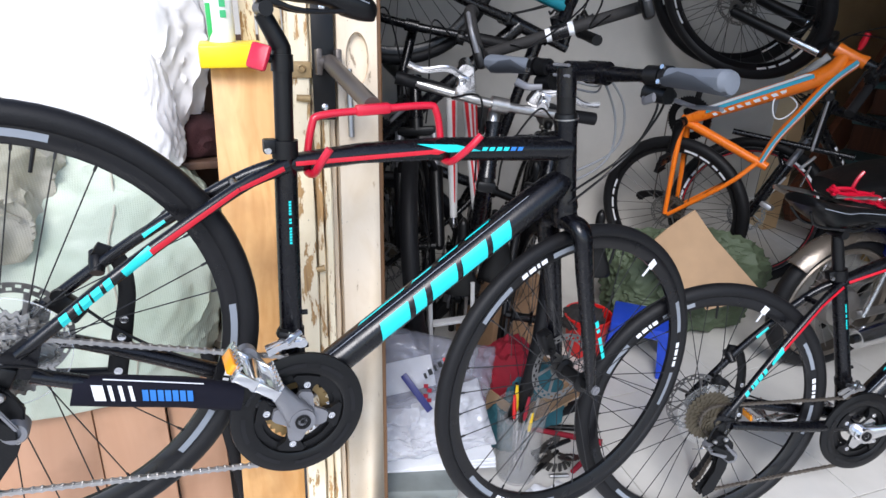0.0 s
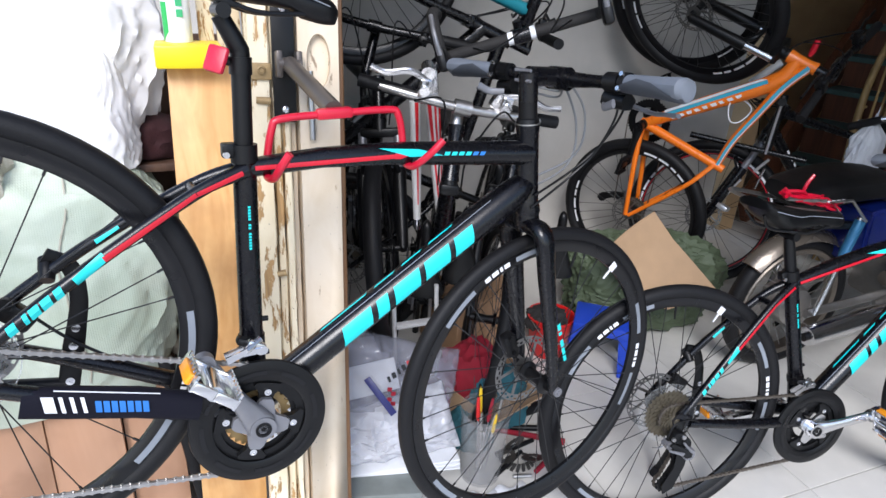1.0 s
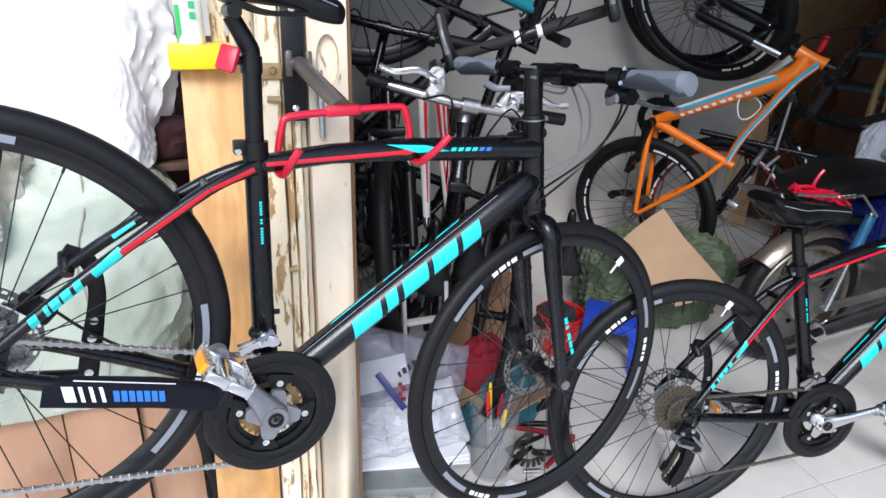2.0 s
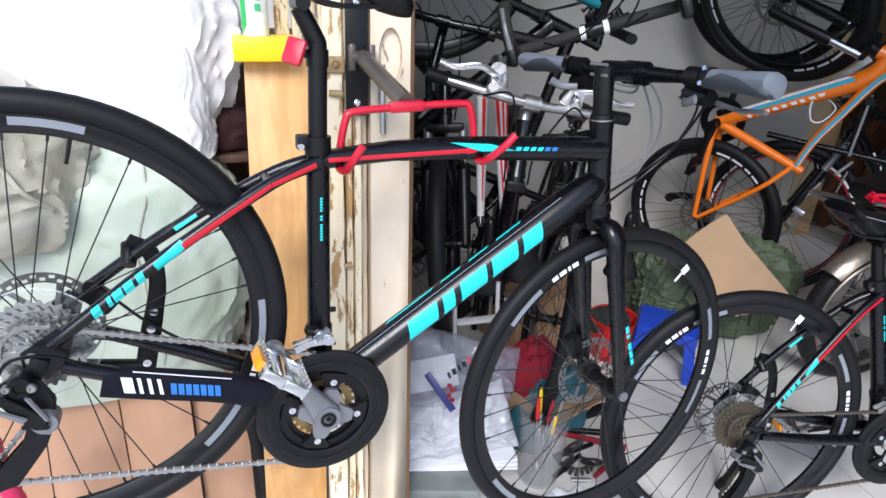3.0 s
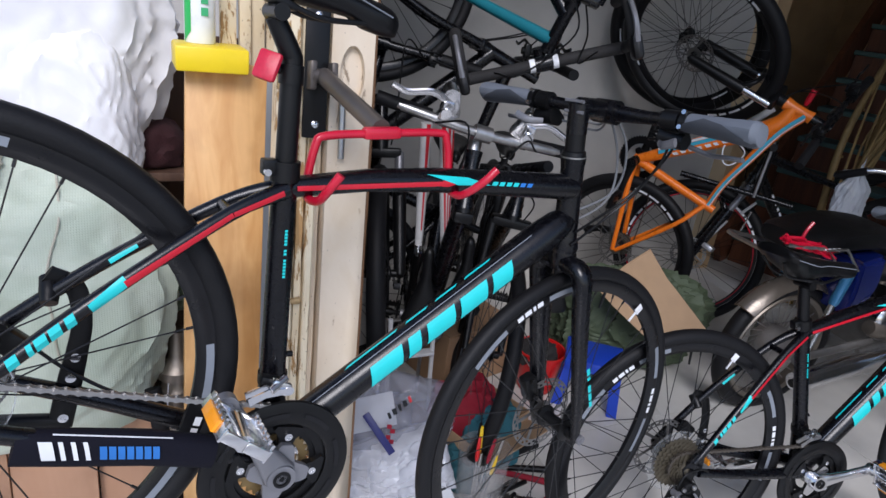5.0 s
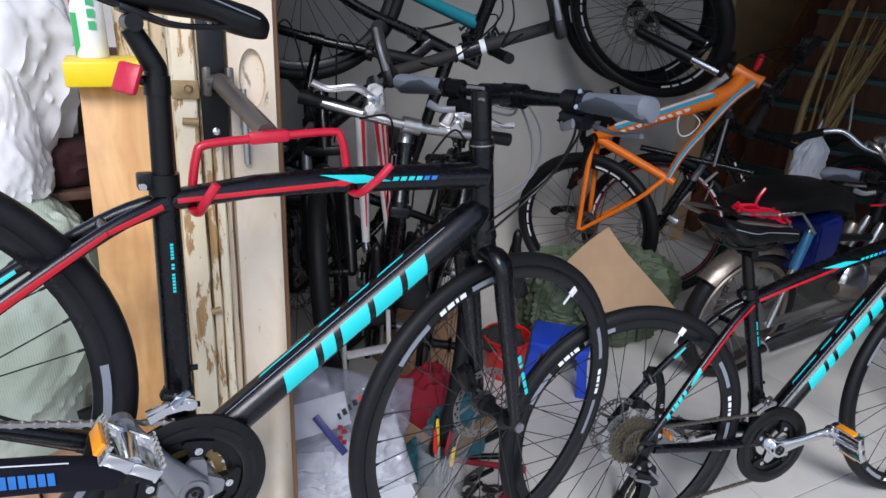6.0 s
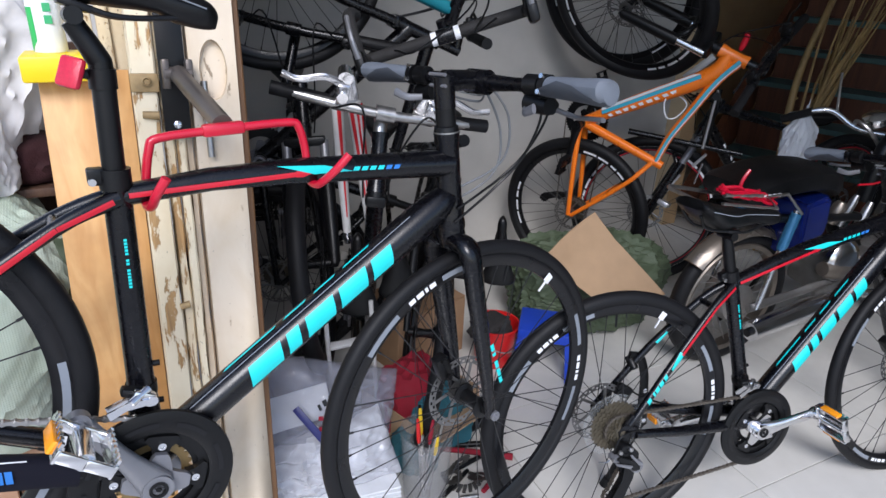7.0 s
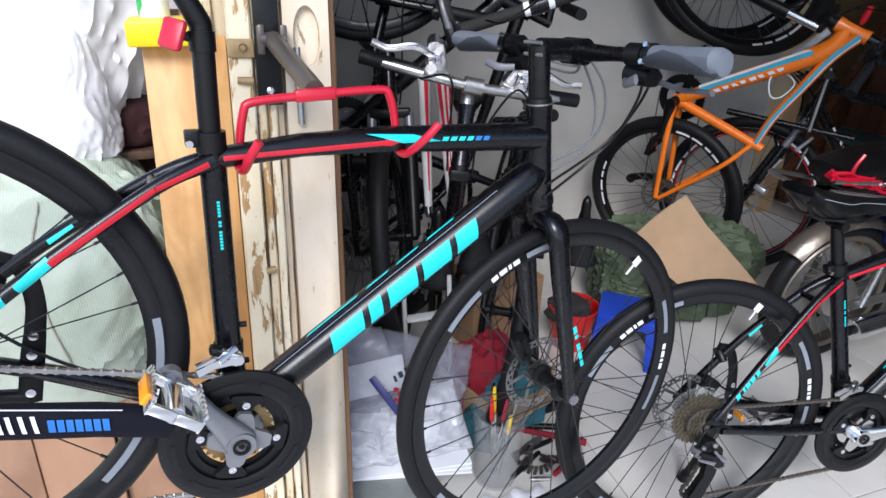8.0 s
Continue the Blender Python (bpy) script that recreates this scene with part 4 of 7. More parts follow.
        # outer cables loop forward of the head tube
        for k, (dx, dz, mt) in enumerate(((0.0, 0.0, PLASTIC if s < 0 else CABLE_GREY), (-0.012, -0.025, PLASTIC if s < 0 else CABLE_GREY))):
            b = bmesh.new()
            st = c + Vector((0.045, -s * 0.015, -0.024 + 0.012 * k))
            if s < 0:
                pts = [B @ st, B @ (st + Vector((0.025, 0.06, 0.0))), Vector((0.520 + dx, -0.080, 0.655 + dz * 0.5)), Vector((0.540 + dx, -0.040, 0.590 + dz)), Vector((0.512 + dx, -0.020, 0.525 + dz)), Vector((0.428, -0.026, 0.452 + dz))]
            else:
                pts = [B @ st, B @ (st + Vector((0.04, -0.06, 0.0))), Vector((0.455 + dx, 0.02, 0.672)), Vector((0.522 + dx, 0.02, 0.628 + dz)), Vector((0.528 + dx, 0.016, 0.545 + dz)), Vector((0.428, 0.026, 0.465 + dz))]
            tube(b, smooth_path(pts, 7), 0.0024, 7)
            part("cable", b, mt, root)
    # drive train
    # second bicycle's same grey cranks get brighter metal for the light falling on them
    crankset(root, spin, arm=ALLOY if first else CHROME, tilt=24.0 if first else 72.0)
    b = bmesh.new()
    ck = [(RA.x + 0.040 * math.cos(a), RA.z + 0.040 * math.sin(a)) for a in np.linspace(radians(200), radians(92), 8)]
    up_ = [(0.0, 0.0905)]
    front_arc = [(0.0965 * math.cos(a), 0.0965 * math.sin(a) - 0.008) for a in np.linspace(radians(85), radians(-95), 26)]
    low = [(RA.x, RA.z - 0.205)]
    pul = [(RA.x - 0.012 + 0.021 * math.cos(a), RA.z - 0.182 + 0.021 * math.sin(a)) for a in np.linspace(radians(-80), radians(-250), 7)]
    back = [(RA.x + 0.014, RA.z - 0.090), (RA.x + 0.024, RA.z - 0.067), (RA.x - 0.030, RA.z - 0.022)]
    chain_pts = ck + up_ + front_arc + low + pul + back
    b = chain_mesh(chain_pts, lambda x: -0.046 - 0.004 * min(1, max(0, x / RA.x)))
    part("chain", b, STEEL if first else DARK_TAN, root, smooth=False)
    rear_mech(root, RA.x, RA.z)
    b = bmesh.new()
    plate(b, [(-0.080, 0.106), (-0.055, 0.122), (-0.030, 0.126), (-0.028, 0.118), (-0.055, 0.110), (-0.074, 0.096)], -0.060, -0.057)
    plate(b, [(-0.080, 0.106), (-0.055, 0.122), (-0.030, 0.126), (-0.028, 0.114), (-0.055, 0.106), (-0.074, 0.094)], -0.044, -0.041)
    block(b, (0.030, 0.014, 0.020), pose(-0.036, -0.050, 0.124, 0, 12, 0), 0.004)
    tube(b, [(-0.052, -0.060, 0.121), (-0.030, -0.046, 0.136)], 0.006, 12)
    tube(b, [(-0.024, -0.058, 0.122), (-0.024, -0.040, 0.122)], 0.007, 12)
    fd = part("front_derailleur", b, CHROME, root)
    b = bmesh.new()
    tube(b, [ST * 0.27, ST * 0.31], 0.0215, 16)
    block(b, (0.034, 0.018, 0.012), pose(-0.046, -0.036, 0.126, 0, 6, 0), 0.003)
    part("clamp_band", b, PLASTIC, fd)
    # side stand on the far stays
    b = bmesh.new()
    tube(b, smooth_path([(-0.335, 0.060, 0.200), (-0.300, 0.064, 0.185), (-0.282, 0.066, 0.140), (-0.278, 0.066, 0.096), (-0.277, 0.066, 0.057), (-0.274, 0.066, -0.017)], 6), [0.012, 0.013, 0.013, 0.014, 0.016, 0.016], 10, flat=0.4)
    stand = part("side_stand", b, PLASTIC, root)
    for x, z in ((-0.279, 0.090), (-0.278, 0.060), (-0.274, 0.000)):
        b = bmesh.new()
        lathe(b, [(0.0065, 0.060), (0.0065, 0.057), (0.003, 0.0565), (0, 0.0565)], 12, pose(x, 0, z))
        part("stand_bolt", b, CHROME, stand)
    b = bmesh.new()
    tube(b, smooth_path([(-0.326, 0.046, 0.166), (-0.328, 0.060, 0.180), (-0.332, 0.072, 0.192)], 3), [0.0105, 0.0125, 0.0105], 14)
    part("stand_clamp", b, PLASTIC, stand)
    b = bmesh.new()
    leg_end = (-0.46, 0.080, -0.03) if first else (-0.320, 0.150, -0.256)
    tube(b, [(-0.275, 0.068, -0.01), leg_end], [0.011, 0.009], 12)
    leg = part("stand_leg", b, PLASTIC, stand)
    b = bmesh.new()
    e = Vector(leg_end)
    d = (e - Vector((-0.275, 0.068, -0.01))).normalized()
    tube(b, [e - d * 0.03, e], [0.012, 0.014], 12)
    part("rubber_foot", b, RUBBER, leg)
    if first:
        b = bmesh.new()
        pts = [Vector(q) for q in ((-0.335, -0.062, 0.031), (-0.27, -0.060, 0.031), (-0.19, -0.055, 0.029), (-0.10, -0.046, 0.018))]
        rings = []
        for (p, t, u, v), h, w in zip(path_frames(pts), (0.0225, 0.0235, 0.0235, 0.022), (0.014, 0.016, 0.017, 0.018)):
            rings.append([p + Vector((0, math.copysign(abs(math.cos(a)) ** 0.7, math.cos(a)) * w, math.sin(a) * h)) for a in (2 * math.pi * k / 16 for k in range(16))])
        loft(b, rings)
        guard = part("chainstay_protector", b, NEOPRENE, root, "navy neoprene chainstay protector sleeve")
        a0, a1 = Vector((-0.318, -0.0612, 0.0320)), Vector((-0.172, -0.0535, 0.0295))
        b = bmesh.new()
        tube_patch(b, a0, a1, 0.0240, 0.0240, [(0.12, 58), (1.05, 50), (1.05, 54), (0.12, 63)], 6, flat=0.80)
        part("sleeve_line", b, WHITE, guard, "thin white line")
        for s0, wd in ((0.02, 0.10), (0.16, 0.035), (0.25, 0.035), (0.34, 0.035)):
            b = bmesh.new()
            tube_patch(b, a0, a1, 0.0240, 0.0240, [(s0 + 0.06, -16), (s0 + wd + 0.06, -16), (s0 + wd, 38), (s0, 38)], 4, flat=0.80)
            part("sleeve_mark", b, WHITE, guard, "plain white mark")
        for k in range(7):
            s0 = 0.47 + 0.070 * k
            b = bmesh.new()
            tube_patch(b, a0, a1, 0.0240, 0.0240, [(s0 + 0.03, -14), (s0 + 0.085, -14), (s0 + 0.055, 26), (s0, 26)], 3, flat=0.80)
            part("sleeve_mark", b, BLUE, guard, "plain blue mark")
    return root


MF = Matrix(((0.9529, -0.1112, 0.2821, -0.0049), (0.0813, 0.9900, 0.1157, -0.0569), (-0.2921, -0.0873, 0.9524, 0.6712), (0, 0, 0, 1)))


def drop_bar(half=0.21):
    side = [(0, 0.03, 0), (0, half * 0.9, 0.0), (0.03, half, 0.0), (0.085, half, -0.005), (0.105, half, -0.04), (0.085, half, -0.095), (0.03, half, -0.115), (-0.04, half, -0.118)]
    return [(x, -y, z) for x, y, z in side[::-1]] + side


def cycle(name, m, label, group="", paint=BLACK, fork_paint=None, ST=(-0.14, 0.42), HT=(0.40, 0.57), HL=(0.445, 0.45), RA=(-0.43, 0.05), FA=(0.62, 0.05), R=0.34, tw=0.05, steer=0.0, bar="flat", bar_turn=None, stem=0.06, rise=0.07, tread=1.0, stripe=None, marks=None, spin=40.0, side=1, seat=True, spokes=28, spoke_mat=SPOKE, suspension=True, disc="left", curved=False, bar_spin=0.0, bar_mat=BLACK, tube_r=0.02, wheels=(True, True), post=0.13, lever_mat=PLASTIC, decal=None, rim_mat=RIM, bar_roll=0.0, half=0.30, bar_r=0.0118, top_paint=None, lever_turn=0.0, bend=None, top_bend=None, down_r=1.25, stanchion=ALLOY, rim_lines=(), arm=ALLOY):
    """Another bicycle; origin at its bottom bracket, forward +x, chain side -y."""
    root = empty(name, m, label, "bicycle", group)
    v = lambda p: Vector((p[0], 0, p[1]))
    ST, HT, HL, RA, FA = v(ST), v(HT), v(HL), v(RA), v(FA)
    fork_paint = fork_paint or paint
    O = Vector((0, 0, 0))
    axis = (HT - HL).normalized()
    S = Matrix.Translation(HL) @ Matrix.Rotation(radians(steer), 4, axis) @ Matrix.Translation(-HL)
    B = S if bar_turn is None else Matrix.Translation(HL) @ Matrix.Rotation(radians(bar_turn), 4, axis) @ Matrix.Translation(-HL)
    top_of = HT + axis * rise
    B = B @ Matrix.Translation(top_of) @ Matrix.Rotation(radians(bar_roll), 4, "X") @ Matrix.Translation(-top_of)

    def put(nm, b, mat, parent=root, T=None, lab="", smooth=True):
        if T:
            bmesh.ops.transform(b, matrix=T, verts=b.verts)
        return part(nm, b, mat, parent, lab, smooth)

    b = bmesh.new()
    tube(b, [O - ST * 0.05, ST * 1.05], [tube_r * 1.05, tube_r * 0.9], 14)
    put("seat_tube", b, paint)
    b = bmesh.new()
    tube(b, [HL - axis * 0.01, HL + axis * 0.02, HT - axis * 0.02, HT + axis * 0.008], [tube_r * 1.35, tube_r * 1.1, tube_r * 1.05, tube_r * 1.25], 16)
    put("head_tube", b, paint)
    b = bmesh.new()
    d0, d1 = O, v(bend) if bend else HL.lerp(HT, 0.22)
    if bend:
        tube(b, smooth_path([d0, d0.lerp(d1, 0.5), d1, HL.lerp(HT, 0.30)], 6), [tube_r * 1.1, tube_r * down_r, tube_r * down_r * 1.05, tube_r * 1.2], 16)
    else:
        tube(b, [d0, d0.lerp(d1, 0.5), d1], [tube_r * 1.2, tube_r * 1.3, tube_r * 1.25], 14)
    down = put("down_tube", b, paint)
    t0, t1 = ST * 0.96, HL.lerp(HT, 0.8)
    b = bmesh.new()
    mid = [v(q) for q in top_bend] if top_bend else [t0.lerp(t1, 0.5) + Vector((0, 0, 0.035))] if curved else [t0.lerp(t1, 0.5)]
    line = smooth_path([t0, *mid, t1], 5)
    tube(b, line, [tube_r * 0.75, tube_r * 0.9, tube_r * 1.15], 14)
    top = put("top_tube", b, top_paint or paint)
    for y in (-1, 1):
        b = bmesh.new()
        tube(b, smooth_path([t0 + Vector((0, y * 0.014, -0.01)), t0.lerp(RA, 0.35) + Vector((0, y * 0.05, 0.015)), RA + Vector((0, y * 0.066, 0.01))], 4), [tube_r * 0.55, tube_r * 0.5, tube_r * 0.48], 10)
        st = put("seat_stay", b, paint)
        b = bmesh.new()
        tube(b, smooth_path([(0, y * 0.03, 0), (RA.x * 0.35, y * 0.05, RA.z * 0.3), RA + Vector((0, y * 0.066, -0.004))], 4), [tube_r * 0.75, tube_r * 0.62, tube_r * 0.52], 10)
        put("chain_stay", b, paint)
    for s in (-1, 1):
        if stripe:
            b = bmesh.new()
            tube_patch(b, d0, d1, tube_r * (down_r + 0.01), tube_r * (down_r + 0.06), [(0.20, -34), (0.97, -34), (0.97, -8), (0.20, -8)], 8, side=s)
            put("stripe", b, stripe, down)
            b = bmesh.new()
            tube_patch(b, d0, d1, tube_r * (down_r + 0.01), tube_r * (down_r + 0.06), [(0.20, -62), (0.92, -56), (0.97, -37), (0.20, -37)], 8, side=s)
            put("stripe", b, WHITE, down)
            b = bmesh.new()
            for i in range(len(line) - 1):
                k0, k1 = tube_r * (0.75 + 0.4 * i / len(line)), tube_r * (0.75 + 0.4 * (i + 1) / len(line))
                tube_patch(b, line[i], line[i + 1], k0, k1, [(0, -12), (1, -12), (1, 24), (0, 24)], 2, side=s)
            put("stripe", b, stripe, top)
            b = bmesh.new()
            for i in range(len(line) - 1):
                k0, k1 = tube_r * (0.75 + 0.4 * i / len(line)), tube_r * (0.75 + 0.4 * (i + 1) / len(line))
                tube_patch(b, line[i], line[i + 1], k0, k1, [(0, 27), (1, 27), (1, 40), (0, 40)], 2, side=s)
            put("stripe", b, WHITE, top)
        if marks:
            for k in range(9):
                b = bmesh.new()
                s0 = 0.24 + 0.062 * k
                tube_patch(b, d0, d1, tube_r * (down_r + 0.04), tube_r * (down_r + 0.06), [(s0, 6), (s0 + 0.030 + 0.008 * (k % 3), 6), (s0 + 0.040 + 0.008 * (k % 2), 30), (s0 + 0.01, 30)], 2, side=s)
                put("side_mark", b, marks, down)
    # seat
    if seat:
        d = ST.normalized()
        b = bmesh.new()
        tube(b, [ST, ST + d * post], 0.0145, 12)
        put("seat_post", b, PLASTIC)
        b = bmesh.new()
        tube(b, [ST * 1.01, ST * 1.01 + d * 0.03], tube_r * 1.15, 14)
        put("seat_clamp", b, PLASTIC)
        saddle(root, Matrix.Translation(ST + d * (post + 0.012)))
    # fork
    crown = HL - axis * (0.05 if suspension else 0.03)
    b = bmesh.new()
    tube(b, [HL, crown], [tube_r * 1.2, tube_r * 1.1], 14)
    block(b, (0.04, 0.13 if wheels[1] else 0.05, 0.03), Matrix.Translation(crown), 0.008)
    fork = put("fork", b, fork_paint, T=S)
    for y in (-1, 1) if wheels[1] else ():
        leg0, leg1 = crown + Vector((0, y * 0.058, 0)), FA + Vector((-0.012, y * 0.062, 0))
        if suspension:
            b = bmesh.new()
            tube(b, [leg0, leg0.lerp(leg1, 0.4)], 0.0150, 14)
            put("stanchion", b, stanchion, fork, S)
            b = bmesh.new()
            tube(b, [leg0.lerp(leg1, 0.32), leg0.lerp(leg1, 0.36), leg1, FA + Vector((0, y * 0.062, -0.01))], [0.021, 0.0225, 0.0185, 0.012], 14)
            put("fork_leg", b, fork_paint, fork, S)
        else:
            b = bmesh.new()
            tube(b, smooth_path([leg0, leg0.lerp(leg1, 0.5) + Vector((-0.012, 0, 0)), FA + Vector((0, y * 0.056, 0))], 5), [0.0155, 0.0135, 0.0095], 12)
            put("fork_leg", b, fork_paint, fork, S)
    if suspension:
        b = bmesh.new()
        q = crown.lerp(FA, 0.33)
        tube(b, smooth_path([q + Vector((0.012, -0.06, -0.01)), q + Vector((0.03, -0.04, 0.035)), q + Vector((0.03, 0.04, 0.035)), q + Vector((0.012, 0.06, -0.01))], 5), 0.010, 10)
        put("fork_arch", b, fork_paint, fork, S)
    wk = dict(R=R, tw=tw, spokes=spokes, spoke_mat=spoke_mat, detail=False, rim_mat=rim_mat)
    arcs = [] if not decal else [(decal, 0.005, 0.014, a + 120 * k, a + 120 * k + c) for k in range(3) for a, c in ((0, 12), (14, 10), (27, 6), (35, 8))]
    arcs += [(mm, q0, q1, 30 * k, 30 * k + 30) for mm, q0, q1 in rim_lines for k in range(12)]
    if wheels[0]:
        wheel(root, Matrix.Translation(RA), cogs="dirty", rear=True, disc=disc, tread=tread, decals=arcs, **wk)
    if wheels[1]:
        wheel(root, S @ Matrix.Translation(FA), disc=disc, tread=tread, decals=arcs, **wk)
    # bar
    head = HT + axis * rise
    bc = head + Vector((stem, 0, 0.01))
    b = bmesh.new()
    tube(b, [HT, head + axis * 0.012], 0.0165, 14)
    tube(b, [head, bc], 0.0155, 12)
    tube(b, [bc + Vector((0, -0.022, 0)), bc + Vector((0, 0.022, 0))], 0.020, 14)
    put("stem", b, BLACK if bar_mat == BLACK else STEEL, T=B)
    spin_m = Matrix.Translation(bc) @ Matrix.Rotation(radians(bar_spin), 4, "Y") @ Matrix.Translation(-bc)
    if bar == "drop":
        pts = [bc + Vector(p) for p in drop_bar()]
        b = bmesh.new()
        tube(b, smooth_path(pts, 5), 0.0155, 12)
        hb = put("handlebar", b, BAR_TAPE, T=B @ spin_m, lab="dark cork-taped drop handlebar")
        for y in (-0.030, 0.030):
            b = bmesh.new()
            tube(b, [bc + Vector((0, y - 0.007, 0)), bc + Vector((0, y + 0.007, 0))], 0.0175, 14)
            put("tape_end", b, WHITE, hb, B @ spin_m)
        for y in (-0.21, 0.21):
            b = bmesh.new()
            block(b, (0.05, 0.026, 0.06), Matrix.Translation(bc + Vector((0.11, y, 0.012))), 0.01)
            lv = put("brake_lever", b, PLASTIC, T=B @ spin_m)
            b = bmesh.new()
            tube(b, smooth_path([bc + Vector((0.13, y, 0.0)), bc + Vector((0.14, y, -0.05)), bc + Vector((0.11, y, -0.10))], 4), [0.008, 0.006, 0.006], 8)
            put("lever_blade", b, ALLOY, lv, B @ spin_m)
    else:
        b = bmesh.new()
        sweep = 0.02 if bar == "flat" else 0.035
        tube(b, smooth_path([bc + Vector((-sweep, -half, 0.01)), bc + Vector((-sweep * 0.3, -0.15, 0.005)), bc + Vector((0, -0.04, 0)), bc + Vector((0, 0.04, 0)), bc + Vector((-sweep * 0.3, 0.15, 0.005)), bc + Vector((-sweep, half, 0.01))], 5), bar_r, 12)
        put("handlebar", b, bar_mat, T=B)
        for y in (-1, 1):
            b = bmesh.new()
            tube(b, [bc + Vector((-sweep * 0.5, y * (half - 0.13), 0.006)), bc + Vector((-sweep, y * (half + 0.004), 0.01))], [bar_r * 1.32, bar_r * 1.4], 12)
            put("grip", b, RUBBER, T=B)
            c = bc + Vector((-sweep * 0.4, y * (half - 0.155), 0.005))
            b = bmesh.new()
            tube(b, [c - Vector((0, 0.014, 0)), c + Vector((0, 0.014, 0))], 0.017, 12)
            block(b, (0.052, 0.03, 0.026), Matrix.Translation(c + Vector((0.03, 0, -0.010))), 0.007)
            tube(b, [c + Vector((0.03, 0, -0.03)), c + Vector((0.03, 0, 0.012))], 0.013, 12)
            if bar == "city":
                block(b, (0.075, 0.040, 0.030), Matrix.Translation(c + Vector((0.045, -y * 0.012, 0.004))) @ pose(0, 0, 0, 0, 0, y * 20), 0.010)
                tube(b, [c + Vector((0.070, 0, -0.014)), c + Vector((0.070, 0, 0.026))], 0.017, 14)
            LT = B @ Matrix.Translation(c) @ Matrix.Rotation(radians(lever_turn), 4, "Y") @ Matrix.Translation(-c)
            lv = put("brake_lever", b, lever_mat, T=LT)
            b = bmesh.new()
            tube(b, smooth_path([c + Vector((0.052, 0, -0.010)), c + Vector((0.066, y * 0.045, -0.014)), c + Vector((0.05, y * 0.10, -0.016)), c + Vector((0.056, y * 0.14, -0.014))], 4), [0.0105, 0.009, 0.0085, 0.0095] if bar == "city" else [0.0075, 0.006, 0.0055, 0.006], 8, flat=0.6)
            put("lever_blade", b, lever_mat, lv, LT)
    for y in (-1, 1):
        b = bmesh.new()
        tube(b, smooth_path([B @ (bc + Vector((0.04, y * 0.13, 0))), B @ (bc + Vector((0.10, y * 0.07, 0.02))), HT + Vector((0.09, y * 0.035, -0.05)), HL + Vector((0.02, y * 0.03, -0.02))], 6), 0.0026, 6)
        put("cable", b, PLASTIC)
    crankset(root, spin, detail=False, arm=arm, guard=False)
    b = bmesh.new()
    r1, r2 = 0.096, 0.05
    tube(b, [(0, -0.045, r1), (RA.x, -0.045, RA.z + r2)], 0.003, 5)
    tube(b, [(0, -0.045, -r1), (RA.x, -0.045, RA.z - 0.11)], 0.003, 5)
    put("chain", b, DARK_TAN)
    rear_mech(root, RA.x, RA.z, detail=False)
    return root


hybrid("hung_bicycle", MF, "matte black flat-bar bicycle with turquoise marks on the red rack", steer=4.2, bar_turn=8.5)
hybrid("standing_bicycle", Matrix(((0.9866, 0.1613, 0.0248, 1.4291), (-0.1632, 0.9751, 0.1502, -0.0428), (0, -0.1522, 0.9884, 0.2784), (0, 0, 0, 1))), "matching black bicycle standing on the tiles by its side stand", steer=2.7, bar_turn=2.7, spin=12, first=False, seat_drop=0.080)


# ---- more materials ----
TILE = material("cream_tile", (0.61, 0.595, 0.56), 0.16, vary=0.07, scale=14, pieces=0.03)
GROUT = material("grey_grout", (0.22, 0.21, 0.19), 0.9, vary=0.2)
WALL = material("grey_white_wall", (0.44, 0.42, 0.39), 0.85, vary=0.16, scale=6, bump=0.12, bump_scale=50, big=1.2)
CEILING = material("plain_ceiling", (0.5, 0.5, 0.48), 0.9)
YARD = material("outdoor_concrete", (0.40, 0.39, 0.37), 0.9, vary=0.15, bump=0.2, bump_scale=40)
CREAM = peeling("cream_painted_timber", (0.80, 0.70, 0.51), (0.48, 0.28, 0.11), 0.555)
OILY = material("oily_worn_steel", (0.09, 0.085, 0.08), 0.45, 0.7, vary=0.4, scale=60)
GREY_TIMBER = peeling("weathered_pale_timber", (0.68, 0.58, 0.45), (0.50, 0.38, 0.26), 0.640)
PINE = wood("varnished_pine", (0.72, 0.42, 0.17), (0.56, 0.28, 0.09), knots=0.55, rough=0.45, low=0.50)
EDGE_WOOD = wood("brown_timber_edge", (0.24, 0.12, 0.05), (0.13, 0.06, 0.025))
BAG_THIN = material("thin_carrier_bag", (0.62, 0.65, 0.70), 0.3, vary=0.15, scale=12, bump=0.5, bump_scale=40, alpha=0.55)
PLY = wood("pinkish_plywood", (0.50, 0.29, 0.18), (0.41, 0.22, 0.125), along=(7, 7, 1.2), knots=0.4, rough=0.6, low=0.52)
# wood colour with the shade inside the compartments put into it
SHADED_WOOD = wood("shaded_shelf_wood", (0.10, 0.055, 0.035), (0.05, 0.025, 0.018))
BROWN = wood("brown_stair_board", (0.17, 0.056, 0.022), (0.09, 0.028, 0.012), rough=0.6)
TEAL_TREAD = material("teal_painted_tread", (0.070, 0.130, 0.120), 0.6, vary=0.25, scale=15)
CARD = material("cardboard", (0.35, 0.23, 0.135), 0.85, vary=0.1, scale=20, bump=0.06, bump_scale=80)
PALE_PAINT = material("off_white_paint", (0.50, 0.50, 0.50), 0.35, vary=0.1)
KRAFT = material("kraft_box_board", (0.30, 0.18, 0.10), 0.85, vary=0.12, scale=20)
BAMBOO = wood("dry_bamboo", (0.42, 0.27, 0.10), (0.20, 0.12, 0.045))
WOVEN_WHITE = material("white_plastic_sheet", (0.86, 0.85, 0.86), 0.45, vary=0.06, scale=10, bump=0.25, bump_scale=22)
SACK_GREEN = woven("pale_green_woven_sack", (0.42, 0.495, 0.39), (0.55, 0.605, 0.505))
